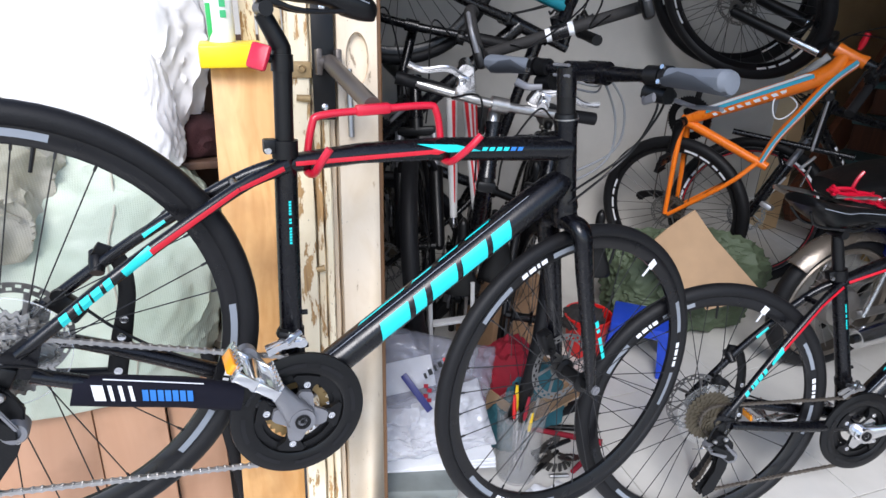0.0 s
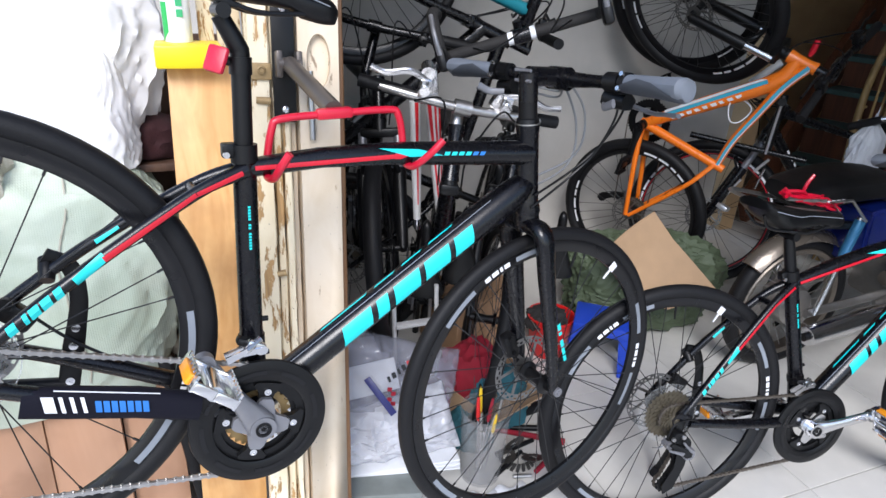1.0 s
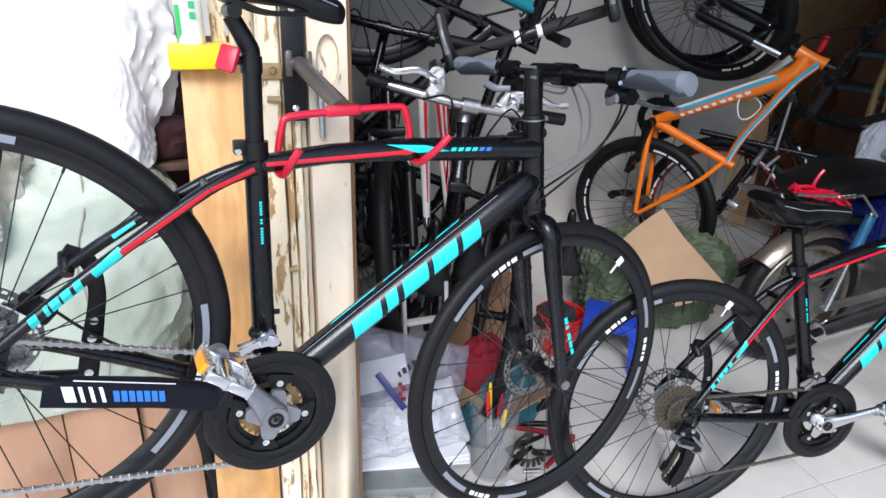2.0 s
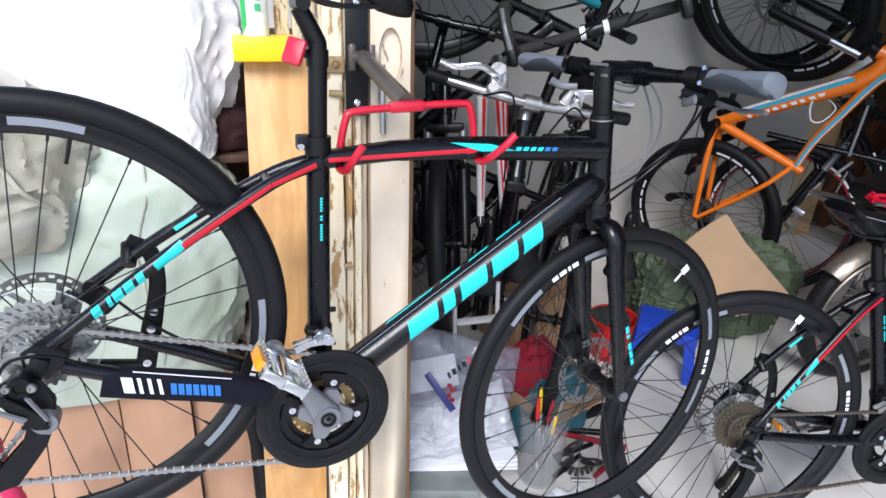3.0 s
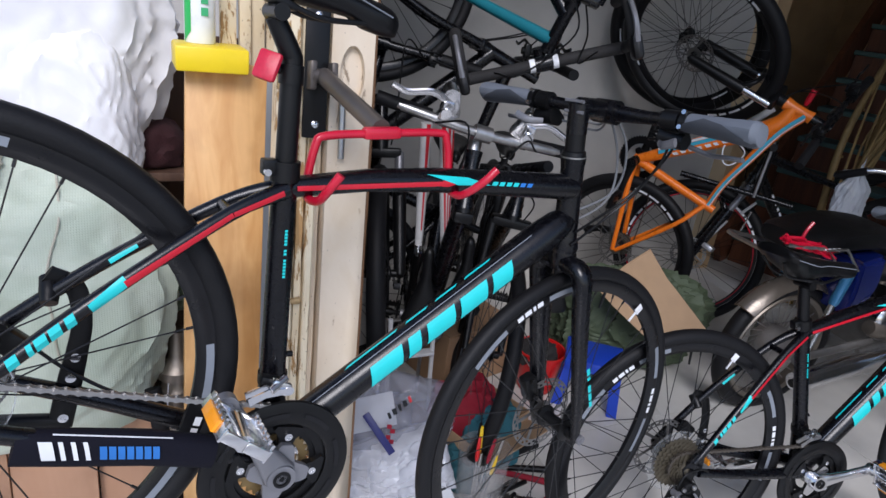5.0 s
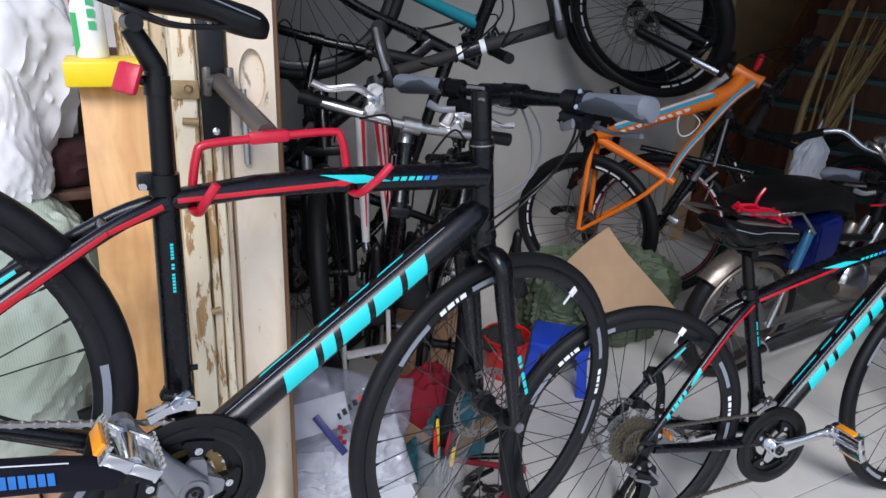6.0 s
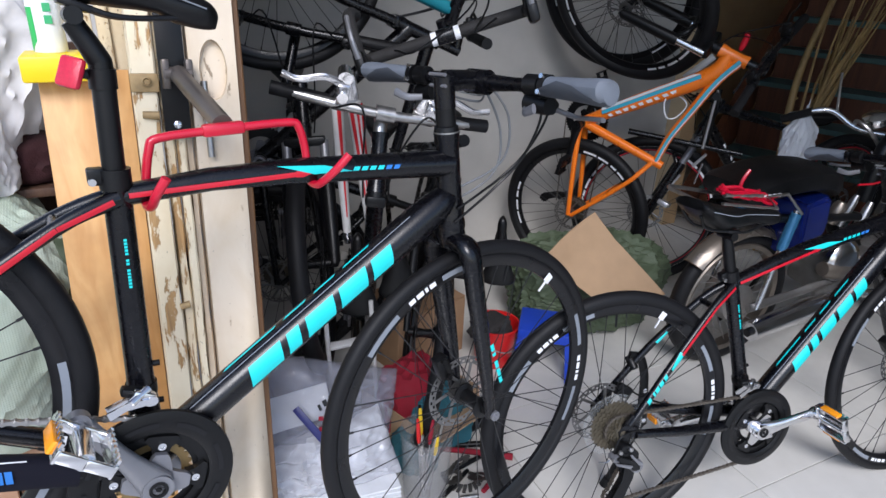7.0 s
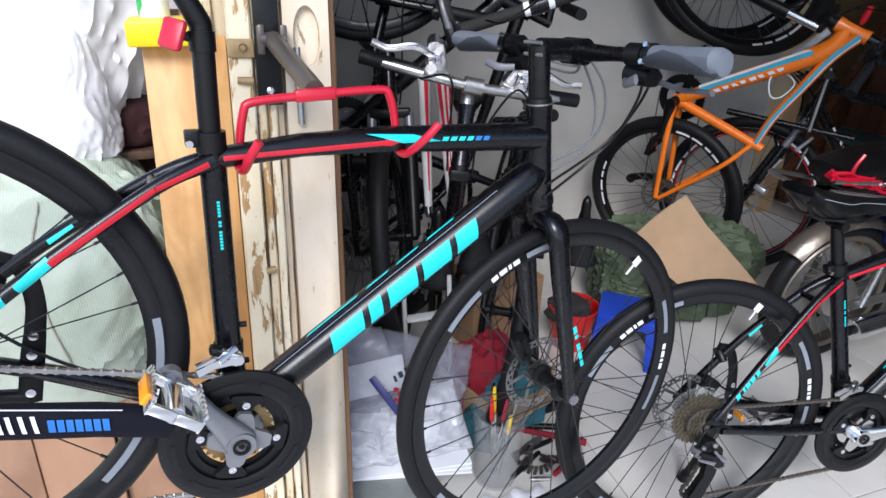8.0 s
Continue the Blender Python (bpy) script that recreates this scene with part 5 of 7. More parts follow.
SACK_OLIVE = woven("beige_woven_sack", (0.36, 0.345, 0.26), (0.50, 0.48, 0.41))
SACK_DARK = material("olive_green_sack", (0.058, 0.080, 0.044), 0.7, vary=0.2, scale=10, bump=0.2, bump_scale=300)
BAG_WHITE = material("milky_plastic_bag", (0.74, 0.75, 0.80), 0.08, vary=0.3, scale=9, bump=0.8, bump_scale=26, alpha=0.60)
GREY_METAL = material("grey_enamel", (0.20, 0.22, 0.21), 0.45, 0.2, vary=0.25, scale=20, bump=0.1, bump_scale=60)
BLUE_PLASTIC = material("blue_plastic", (0.012, 0.05, 0.42), 0.35, vary=0.08)
RED_PLASTIC = material("red_plastic", (0.55, 0.012, 0.012), 0.35, vary=0.1)
CLOTH_RED = material("dark_red_cloth", (0.26, 0.008, 0.022), 0.9, vary=0.25, scale=18, bump=0.3, bump_scale=200)
CLOTH_MAROON = material("near_black_maroon_cloth", (0.03, 0.006, 0.008), 0.9, vary=0.3, bump=0.3, bump_scale=200)
CLOTH_TEAL = material("teal_cloth", (0.02, 0.10, 0.13), 0.9, vary=0.25, scale=18, bump=0.3, bump_scale=200)
CLOTH_BLACK = material("black_cloth", (0.02, 0.018, 0.018), 0.9, bump=0.3, bump_scale=200)
LEATHERETTE = material("black_leatherette", (0.0035, 0.0035, 0.004), 0.45, spec=0.3, vary=0.3, bump=0.2, bump_scale=350)
MOTO_BLUE = material("metallic_blue_paint", (0.008, 0.02, 0.17), 0.16, 0.3, coat=0.8)
MOTO_SHOCK = material("light_blue_gloss_paint", (0.05, 0.22, 0.42), 0.15, 0.4, coat=0.8)
DUSTY_CHROME = material("dusty_chrome", (0.27, 0.235, 0.20), 0.42, 0.85, vary=0.35, scale=12, bump=0.15, bump_scale=40)
DULL_GUARD = material("dirt_coated_chrome", (0.136, 0.116, 0.096), 0.26, 0.5, vary=0.45, scale=9, bump=0.2, bump_scale=40)
ENGINE = material("cast_engine_alloy", (0.30, 0.285, 0.27), 0.42, 0.75, vary=0.3, scale=20)
MAGENTA = material("crimson_rubber", (0.62, 0.02, 0.10), 0.4, vary=0.12)
TUB = material("cloudy_tub_plastic", (0.36, 0.36, 0.37), 0.12, vary=0.35, bump=0.5, bump_scale=30, alpha=0.17)
RUST = material("rusty_cream_metal", (0.36, 0.25, 0.12), 0.6, 0.4, vary=0.4, scale=60)


# ---- setting ----
def slab(name, size, m, mat, label="", kind="structure", bevel=0.0, parent=None):
    b = bmesh.new()
    block(b, size, None, bevel)
    ob = part(name, b, mat, parent, smooth=False)
    ob.matrix_basis = m
    return tagged(ob, label, "", "", kind) if kind else ob


def thing(name, b, mat, label, category, m=None, group="", smooth=True):
    ob = part(name, b, mat, None, label, smooth)
    ob.matrix_basis = AREA @ (m or Matrix())
    return tagged(ob, label, category, group)


slab("ground", (60, 60, 0.1), pose(0, 0, -0.074), YARD)
floor = slab("floor", (6.2, 5.4, 0.02), pose(2.4, 0.95, -0.0145), GROUT, "glossy cream floor tiles with thin grey joints")
WALL_M = pose(1.94, 1.72, 0, 0, 0, -12)
slab("wall_back", (4.05, 0.12, 2.7), WALL_M @ pose(-1.325, 0.06, 1.35), WALL)
slab("wall_left", (0.08, 2.1, 2.7), pose(0.20, 1.48, 1.35), WALL)
BROWN_WALL = material("brown_distempered_wall", (0.46, 0.31, 0.17), 0.85, vary=0.2, scale=6, bump=0.12, bump_scale=50, big=1.2)
slab("wall_right", (0.12, 4.4, 2.7), pose(5.35, 1.2, 1.35), BROWN_WALL)
slab("wall_far", (2.7, 0.12, 2.7), pose(4.2, 3.1, 1.35), BROWN_WALL)
slab("wall_recess", (0.1, 1.5, 2.7), pose(2.85, 2.38, 1.35), BROWN_WALL)
# unseen wall added behind the camera to keep daylight off the right side
slab("unseen_shade_wall", (3.4, 0.12, 2.7), pose(3.7, -1.3, 1.35), WALL)
slab("ceiling", (5.3, 3.4, 0.1), pose(2.75, 1.65, 2.75), CEILING)
# unseen slab added over the open front so the right side falls darker
slab("unseen_shade_slab", (4.5, 1.35, 0.1), pose(3.15, -0.73, 2.75), CEILING)


# ---- leaning door frame and boards ----
LM = Matrix(((0.9520, -0.0065, 0.0307, 0.1145), (0.0008, 0.9363, 0.1749, 0.2548), (-0.0313, -0.1747, 0.9358, 1.0968), (0, 0, 0, 1)))


def board(name, u0, u1, d, depth, v0, v1, mat, label, category="timber", group="", chips=0):
    """A sawn length standing in the leaning stack: u across, d behind the front face, v along."""
    b = bmesh.new()
    n = 40
    rng = random.Random(int((u0 + 3) * 1000))
    rows = []
    for i in range(n + 1):
        v = v0 + (v1 - v0) * i / n
        j = [rng.uniform(-0.0008, 0.0008) - (rng.choice((0, 0, 0, 0.003)) if chips else 0) for _ in range(2)]
        c = 0.003
        rows.append([(u0 + c, d, v), (u0 - j[0], d + c, v), (u0, d + depth, v), (u1, d + depth, v), (u1 + j[1], d + c, v), (u1 - c, d, v)])
    loft(b, rows)
    ob = thing(name, b, mat, label, category, LM, group)
    return ob


board("timber_board", -0.067, -0.026, 0.0, 0.045, -1.155, 0.95, CREAM, "cream-painted door stile with peeling paint", chips=1)
board("timber_board", -0.024, -0.006, 0.014, 0.03, -1.155, 0.95, CREAM, "narrow cream-painted moulding with chipped edges", chips=1)
board("timber_board", -0.004, 0.011, 0.004, 0.04, -1.155, 0.03, CREAM, "narrow cream-painted moulding with chipped edges", chips=1)
board("timber_board", 0.012, 0.026, 0.024, 0.03, -1.155, 0.95, GREY_TIMBER, "thin grey strip between the timbers", chips=1)
board("timber_board", 0.114, 0.128, 0.030, 0.07, -1.155, 0.95, EDGE_WOOD, "brown timber edge behind the pale post")

# the pale post with its oval recess
b = bmesh.new()
u0, u1, w0, w1 = 0.029, 0.111, -1.155, 0.95
cu, cv, ru, rv = 0.070, 0.094, 0.024, 0.053
N = 32
ring_o, ring_i, ring_b = [], [], []
box = []
for k in range(N):
    a = 2 * math.pi * k / N
    c, s = math.cos(a), math.sin(a)
    ring_i.append(b.verts.new((cu + ru * c, 0, cv + rv * s)))
    ring_b.append(b.verts.new((cu + ru * 0.92 * c + 0.002, 0.016, cv + rv * 0.95 * s)))
    q = max(abs(c), abs(s))
    ring_o.append(b.verts.new((cu + (u1 - u0) / 2 * c / q, 0, cv + 0.07 * s / q)))
for k in range(N):
    j = (k + 1) % N
    b.faces.new((ring_o[k], ring_o[j], ring_i[j], ring_i[k]))
    b.faces.new((ring_i[k], ring_i[j], ring_b[j], ring_b[k]))
b.faces.new(ring_b)
for z0, z1 in ((w0, cv - 0.07), (cv + 0.07, w1)):
    b.faces.new([b.verts.new(p) for p in ((u0, 0, z0), (u1, 0, z0), (u1, 0, z1), (u0, 0, z1))])
for p in (((u1, 0), (u1, 0.06)), ((u1, 0.06), (u0, 0.06)), ((u0, 0.06), (u0, 0))):
    b.faces.new([b.verts.new((*p[0], w0)), b.verts.new((*p[1], w0)), b.verts.new((*p[1], w1)), b.verts.new((*p[0], w1))])
bmesh.ops.remove_doubles(b, verts=b.verts, dist=0.0005)
thing("door_post", b, GREY_TIMBER, "pale weathered timber post with an oval recess", "timber", LM)

# latch plate and pin on the stile
b = bmesh.new()
block(b, (0.046, 0.006, 0.032), pose(-0.046, -0.004, 0.072), 0.003)
latch = thing("latch_plate", b, RUST, "rusty cream-painted latch plate screwed to the stile", "latch", LM)
b = bmesh.new()
lathe(b, [(0.009, -0.007), (0.009, -0.010), (0.006, -0.012), (0.004, -0.009), (0, -0.009)], 16, pose(-0.043, 0, 0.074))
part("screw", b, RUST, latch)
b = bmesh.new()
tube(b, [(-0.055, -0.004, 0.018), (-0.028, -0.006, 0.016)], [0.0065, 0.008], 10)
thing("hinge_pin", b, RUST, "rusted hinge pin in the cream stile", "hinge", LM)
for v in (-0.34, -0.62, 0.26):
    b = bmesh.new()
    tube(b, [(-0.030, -0.003, v), (-0.012, -0.004, v + 0.003)], [0.006, 0.007], 10)
    thing("hinge_pin", b, RUST, "rusted hinge pin in the cream stile", "hinge", LM)

# wall rack: black plate, brown arm, red coated loop with two hooks
rack = empty("bicycle_rack", Matrix(), "folding wall rack with a red vinyl-coated loop and hooks", "bike rack")
b = bmesh.new()
block(b, (0.044, 0.008, 0.34), LM @ pose(0.000, -0.006, 0.145), 0.002)
plate_ob = part("mounting_plate", b, PLASTIC, rack, "black steel mounting plate")
for v in (0.0, 0.19, 0.29):
    b = bmesh.new()
    lathe(b, [(0.007, -0.010), (0.007, -0.014), (0.004, -0.016), (0, -0.016)], 12, LM @ pose(0.000, 0, v))
    part("bolt", b, CHROME, plate_ob)
b = bmesh.new()
tube(b, [LM @ Vector((-0.014, -0.030, 0.086)), LM @ Vector((0.030, -0.030, 0.086))], 0.012, 14)
block(b, (0.012, 0.035, 0.05), LM @ pose(-0.012, -0.022, 0.086), 0.003)
block(b, (0.012, 0.035, 0.05), LM @ pose(0.026, -0.022, 0.086), 0.003)
part("pivot", b, BROWN_STEEL, rack)
loop = [Vector(p) for p in ((-0.058, -0.070, 0.436), (-0.064, -0.062, 0.412), (-0.063, -0.038, 0.391), (-0.063, 0.000, 0.386), (-0.063, 0.018, 0.402), (-0.067, 0.019, 0.456), (-0.056, 0.019, 0.474), (0.020, 0.019, 0.501), (0.112, 0.019, 0.531), (0.132, 0.018, 0.528), (0.152, 0.018, 0.490), (0.157, 0.012, 0.460), (0.161, -0.018, 0.452), (0.163, -0.040, 0.462), (0.172, -0.058, 0.486), (0.183, -0.064, 0.510))]
b = bmesh.new()
tube(b, smooth_path([MF @ p for p in loop], 4), 0.0062, 12)
part("loop", b, RACK_RED, rack, "red vinyl-coated steel loop with hooked ends")
b = bmesh.new()
tube(b, [LM @ Vector((0.008, -0.030, 0.086)), MF @ Vector((0.024, 0.026, 0.508))], [0.0150, 0.0150], 16)
part("arm", b, BROWN_STEEL, rack, "brown-painted steel arm")
b = bmesh.new()
block(b, (0.060, 0.017, 0.018), MF @ pose(0.024, 0.019, 0.503, 0, -18, 0), 0.005)
part("arm_end", b, RACK_RED, rack)
b = bmesh.new()
tube(b, [LM @ Vector((0.052, -0.012, -0.06)), LM @ Vector((0.050, -0.012, 0.075))], 0.006, 10)
part("stay_rod", b, STEEL, rack)


# ---- soft things ----
def heap(name, at, size, mat, label, category, seed=1, fold=0.10, crease=7.0, detail=4, flat=0.35, rot=0.0, power=2.6, peak=0.0, group=""):
    """A soft filled bag: a rounded box with folds and sags."""
    b = bmesh.new()
    bmesh.ops.create_icosphere(b, subdivisions=detail, radius=1)
    off = Vector((seed * 3.7, seed * 1.3, seed * 2.1))
    for vtx in b.verts:
        p = vtx.co.normalized()
        k = (abs(p.x) ** power + abs(p.y) ** power + abs(p.z) ** power) ** (-1 / power)
        q = p * k
        n1 = noise.noise(p * 1.4 + off)
        warp = noise.noise_vector(p * 1.7 + off) * 0.5
        n2 = (1 - abs(noise.noise(Vector((p.x * crease, p.y * crease, p.z * crease * 0.45)) * 0.6 + off + warp))) ** 7
        n3 = (1 - abs(noise.noise((p + warp) * crease * 1.5 + off))) ** 6
        n4 = (1 - abs(noise.noise((p + warp * 0.6) * crease * 4.0 + off))) ** 4
        q *= 1 + fold * (1.2 * n1 + 0.75 * n2 + 0.34 * n3 + 0.05 * n4)
        if peak and q.z > 0.3:
            g = (q.z - 0.3) * peak
            q.x *= max(0.12, 1 - g)
            q.y *= max(0.12, 1 - g)
        if q.z < -1 + flat:
            q.z = -1 + flat + (q.z + 1 - flat) * 0.15
        vtx.co = Vector((q.x * size[0] / 2, q.y * size[1] / 2, q.z * size[2] / 2))
    low = min(vtx.co.z for vtx in b.verts)
    for vtx in b.verts:
        vtx.co.z -= low
    ob = thing(name, b, mat, label, category, pose(*at, 0, 0, rot), group)
    ob.data.polygons.foreach_set("use_smooth", [True] * len(ob.data.polygons))
    return ob


# shelf behind the boards, plywood below, sacks and plastic on top
AREA = Matrix(((0.9525, -0.0071, -0.0037, 0.0059), (0.0073, 0.9519, 0.0343, -0.0899), (0.0035, -0.0343, 0.9519, -0.0321), (0, 0, 0, 1)))
shelf = empty("shelf_unit", Matrix(), "pine shelf unit with dark compartments", "shelf")
b = bmesh.new()
block(b, (0.146, 0.022, 2.10), AREA.inverted() @ LM @ pose(-0.140, 0.111, -0.953), 0.002)
part("front_panel", b, PINE, shelf, "varnished pine front board")
# inner boards and panels coloured dark to stand for the compartments' shade
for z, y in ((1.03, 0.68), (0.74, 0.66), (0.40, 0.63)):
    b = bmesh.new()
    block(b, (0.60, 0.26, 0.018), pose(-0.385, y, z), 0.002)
    part("shelf_board", b, SHADED_WOOD, shelf)
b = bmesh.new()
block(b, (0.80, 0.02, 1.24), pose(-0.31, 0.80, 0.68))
part("back_panel", b, SHADED_WOOD, shelf)
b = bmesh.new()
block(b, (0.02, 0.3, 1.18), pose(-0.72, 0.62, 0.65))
part("side_panel", b, SHADED_WOOD, shelf)
heap("cloth", (-0.16, 0.64, 1.04), (0.16, 0.16, 0.12), CLOTH_MAROON, "dark maroon cloth stuffed into the shelf", "cloth", 5)
heap("cloth", (-0.14, 0.55, 0.75), (0.16, 0.2, 0.24), SACK_DARK, "green and black rags stuffed into the shelf", "cloth", 8)
lantern_at = pose(-0.115, 0.50, 0.409)
b = bmesh.new()
lathe(b, [(0, 0), (0.042, 0), (0.046, 0.01), (0.046, 0.06), (0.030, 0.075), (0.030, 0.085), (0.040, 0.10), (0.043, 0.15), (0.036, 0.16), (0.036, 0.175), (0.046, 0.18), (0.046, 0.20), (0.022, 0.23), (0.018, 0.29), (0, 0.29)], 24, pose(0, 0, 0, 90, 0, 0))
lantern = thing("metal_lantern", b, DUSTY_CHROME, "dusty metal lantern standing on a lower shelf", "lantern", lantern_at)
for k in range(3):
    b = bmesh.new()
    tube(b, smooth_path([(0.045 * math.cos(k * 2.1), 0.045 * math.sin(k * 2.1), 0.06), (0.052 * math.cos(k * 2.1), 0.052 * math.sin(k * 2.1), 0.12), (0.045 * math.cos(k * 2.1), 0.045 * math.sin(k * 2.1), 0.18)], 4), 0.002, 6)
    part("wire_guard", b, CHROME, lantern)

for x0, x1, y, top, mt in ((-1.15, -0.44, 0.44, 0.52, PLY), (-0.438, -0.285, 0.445, 0.52, PLY), (-0.283, -0.158, 0.47, 0.56, PLY)):
    b = bmesh.new()
    block(b, (x1 - x0, 0.014, top - 0.052), None, 0.0015)
    thing("plywood_board", b, mt, "pinkish plywood offcut leaning below the sacks", "board", pose((x0 + x1) / 2, y - 0.03, top / 2 + 0.026, -5, 0, 0), "plywood offcuts")
green_sack = heap("woven_sack", (-0.44, 0.535, 0.505), (0.74, 0.36, 0.70), SACK_GREEN, "full pale green woven sack slumped on the shelf", "sack", 2, 0.07, 3.6, 6)
for vtx in green_sack.data.vertices:
    if vtx.co.x > 0:
        vtx.co.x *= 0.97 - 0.17 * min(1, max(0, (0.40 - vtx.co.z) / 0.22))
beige_sack = heap("woven_sack", (-0.685, 0.455, 0.905), (0.56, 0.34, 0.42), SACK_OLIVE, "creased beige woven sack", "sack", 3, 0.10, 2.6, 6)
heap("plastic_sheet", (-0.497, 0.66, 1.07), (0.76, 0.40, 0.60), WOVEN_WHITE, "bundle of white plastic sheeting heaped over the sacks", "plastic sheet", 4, 0.07, 3.0, 6)
heap("plastic_bag", (-0.300, 0.560, 1.03), (0.27, 0.20, 0.36), WOVEN_WHITE, "crumpled white plastic bag hanging at the shelf", "plastic bag", 6, 0.08, 3.0, 6)
heap("plastic_sheet", (-0.86, 0.62, 1.20), (0.62, 0.40, 0.60), WOVEN_WHITE, "bundle of white plastic sheeting heaped over the sacks", "plastic sheet", 9, 0.07, 3.0, 5)

def front_line(ob, pts, r, name, mat, label):
    """A cord lying on the near face of a soft thing, through (x, z) pairs of its own axes."""
    front = [v.co for v in ob.data.vertices if v.co.y < 0]
    line = [min(front, key=lambda c: (c.x - x) ** 2 + (c.z - z) ** 2) + Vector((0, -r * 0.7, 0)) for x, z in pts]
    b = bmesh.new()
    tube(b, smooth_path(line, 5), r, 6)
    part(name, b, mat, ob, label)


front_line(green_sack, [(-0.30 + 0.035 * i, 0.56 - 0.045 * i) for i in range(9)], 0.0012, "loose_thread", WHITE, "loose white thread")
front_line(green_sack, [(0.12 + 0.012 * math.sin(i), 0.60 - 0.055 * i) for i in range(10)], 0.0022, "stitched_seam", SACK_OLIVE, "raised stitched seam")
front_line(beige_sack, [(0.02 + 0.03 * i, 0.40 - 0.042 * i) for i in range(8)], 0.0045, "rolled_hem", SACK_OLIVE, "rolled hem of the sack")

# yellow tub, spray can
b = bmesh.new()
block(b, (0.125, 0.11, 0.044), pose(-0.045, 0.44, 1.2900), 0.005)
block(b, (0.105, 0.09, 0.004), pose(-0.045, 0.44, 1.3105), 0.001)
thing("plastic_tray", b, material("bright_yellow_plastic", (0.85, 0.62, 0.01), 0.35, vary=0.06), "bright yellow plastic tray lying on the pine board", "tray")
can = empty("spray_can", pose(-0.060, 0.455, 1.3130), "white spray can with green and red panels", "spray can")
b = bmesh.new()
lathe(b, [(0, 0), (0.026, 0), (0.027, 0.004), (0.027, 0.118), (0.022, 0.128), (0.012, 0.132), (0, 0.132)], 24, pose(0, 0, 0, 90, 0, 0))
part("can_body", b, material("white_can_enamel", (0.78, 0.80, 0.78), 0.3), can)
b = bmesh.new()
lathe(b, [(0, 0.133), (0.013, 0.133), (0.012, 0.150), (0.008, 0.156), (0, 0.156)], 16, pose(0, 0, 0, 90, 0, 0))
part("nozzle", b, WHITE, can)
for a0, a1, z0, z1, mt in ((196, 232, 0.0, 0.075, material("green_label", (0.02, 0.42, 0.09), 0.4)), (196, 232, 0.085, 0.110, RED)):
    b = bmesh.new()
    vs = []
    for i in range(7):
        a = radians(a0 + (a1 - a0) * i / 6)
        vs.append((b.verts.new((0.0275 * math.cos(a), 0.0275 * math.sin(a), z0 + 0.02 * i / 6)), b.verts.new((0.0275 * math.cos(a), 0.0275 * math.sin(a), z1))))
    for p, q in zip(vs, vs[1:]):
        b.faces.new((p[0], q[0], q[1], p[1]))
    part("label_panel", b, mt, can)
b = bmesh.new()
for k in range(3):
    block(b, (0.012, 0.001, 0.014), pose(0.006, -0.0272, 0.055 + 0.02 * k))
part("label_mark", b, material("green_label_mark", (0.05, 0.40, 0.16), 0.4), can)
for k, (x, w) in enumerate(((-0.005, 0.03), (0.028, 0.022), (0.052, 0.03), (0.085, 0.026))):
    b = bmesh.new()
    block(b, (w, 0.02, 0.62), pose(x, 0.52 + 0.012 * k, 1.56, -4, 0, 0), 0.002)
    thing("wooden_slat", b, CREAM, "old cream slat standing behind the spray can", "timber", None, "slats")
b = bmesh.new()
tube(b, [(-0.17, 0.40, 0.62), (-0.10, 0.34, 0.05)], [0.016, 0.020], 12, flat=0.5)
thing("rubber_strap", b, RUBBER, "black rubber strap leaning against the plywood", "strap")
b = bmesh.new()
pts = [Vector((-0.635, 0.18, 0.93)).lerp(Vector((-0.575, 0.22, 0.048)), i / 60) for i in range(61)]
tube(b, pts, [0.0165 + (0.003 if i % 2 else 0) for i in range(61)], 14)
thing("ribbed_hose", b, MAGENTA, "crimson ribbed hose standing on the floor", "hose")


# ---- more bicycles ----
AREA = Matrix()
OM = Matrix(((-0.0254, -0.8577, 0.5136, 1.8240), (-0.0836, -0.5101, -0.8560, 1.2832), (0.9962, -0.0647, -0.0588, 0.7580), (0, 0, 0, 1)))
orange = cycle("upright_mountain_bike", OM, "orange and blue mountain bike stood upright on its rear wheel", "bicycles against the wall", paint=ORANGE, fork_paint=PLASTIC, ST=(-0.102, 0.356), HT=(0.357, 0.578), HL=(0.383, 0.490), RA=(-0.418, 0.031), FA=(0.5066, 0.114), R=0.345, tw=0.052, stripe=SKY_BLUE, marks=WHITE, decal=WHITE, steer=26.8, tube_r=0.0195, seat=False, tread=0.0, bend=(0.284, 0.462), top_bend=((0.02, 0.375), (0.150, 0.436), (0.276, 0.497)), down_r=1.62, stanchion=CHROME, arm=PLASTIC, spin=4.0, rim_lines=((SILVER, 0.0005, 0.003),))
b = bmesh.new()
tube(b, smooth_path([(0.190, 0.018, 0.332), (0.151, 0.026, 0.330), (0.105, 0.028, 0.350), (0.103, 0.0, 0.379), (0.149, -0.028, 0.405), (0.178, -0.026, 0.380), (0.190, -0.018, 0.335)], 4), 0.0028, 6)
part("bottle_cage", b, WHITE, orange, "white wire bottle cage")
b = bmesh.new()
tube(b, [(0.392, -0.02, 0.545), (0.412, -0.02, 0.550), (0.452, -0.02, 0.556)], [0.007, 0.012, 0.011], 12)
part("bar_clamp", b, RED, orange, "red anodised clamp")
mtb = cycle("mountain_bike", pose(2.79, 1.04, 0.295, -4, 0, 170), "black mountain bike with red-edged rims standing at the wall", "bicycles against the wall", R=0.345, tw=0.050, RA=(-0.43, 0.05), FA=(0.64, 0.05), marks=WHITE, decal=WHITE, steer=-36, rise=0.0, half=0.24, rim_mat=RIM, tread=0.0, post=0.02, rim_lines=((SILVER, 0.0005, 0.0045), (RED, 0.0185, 0.0225)))
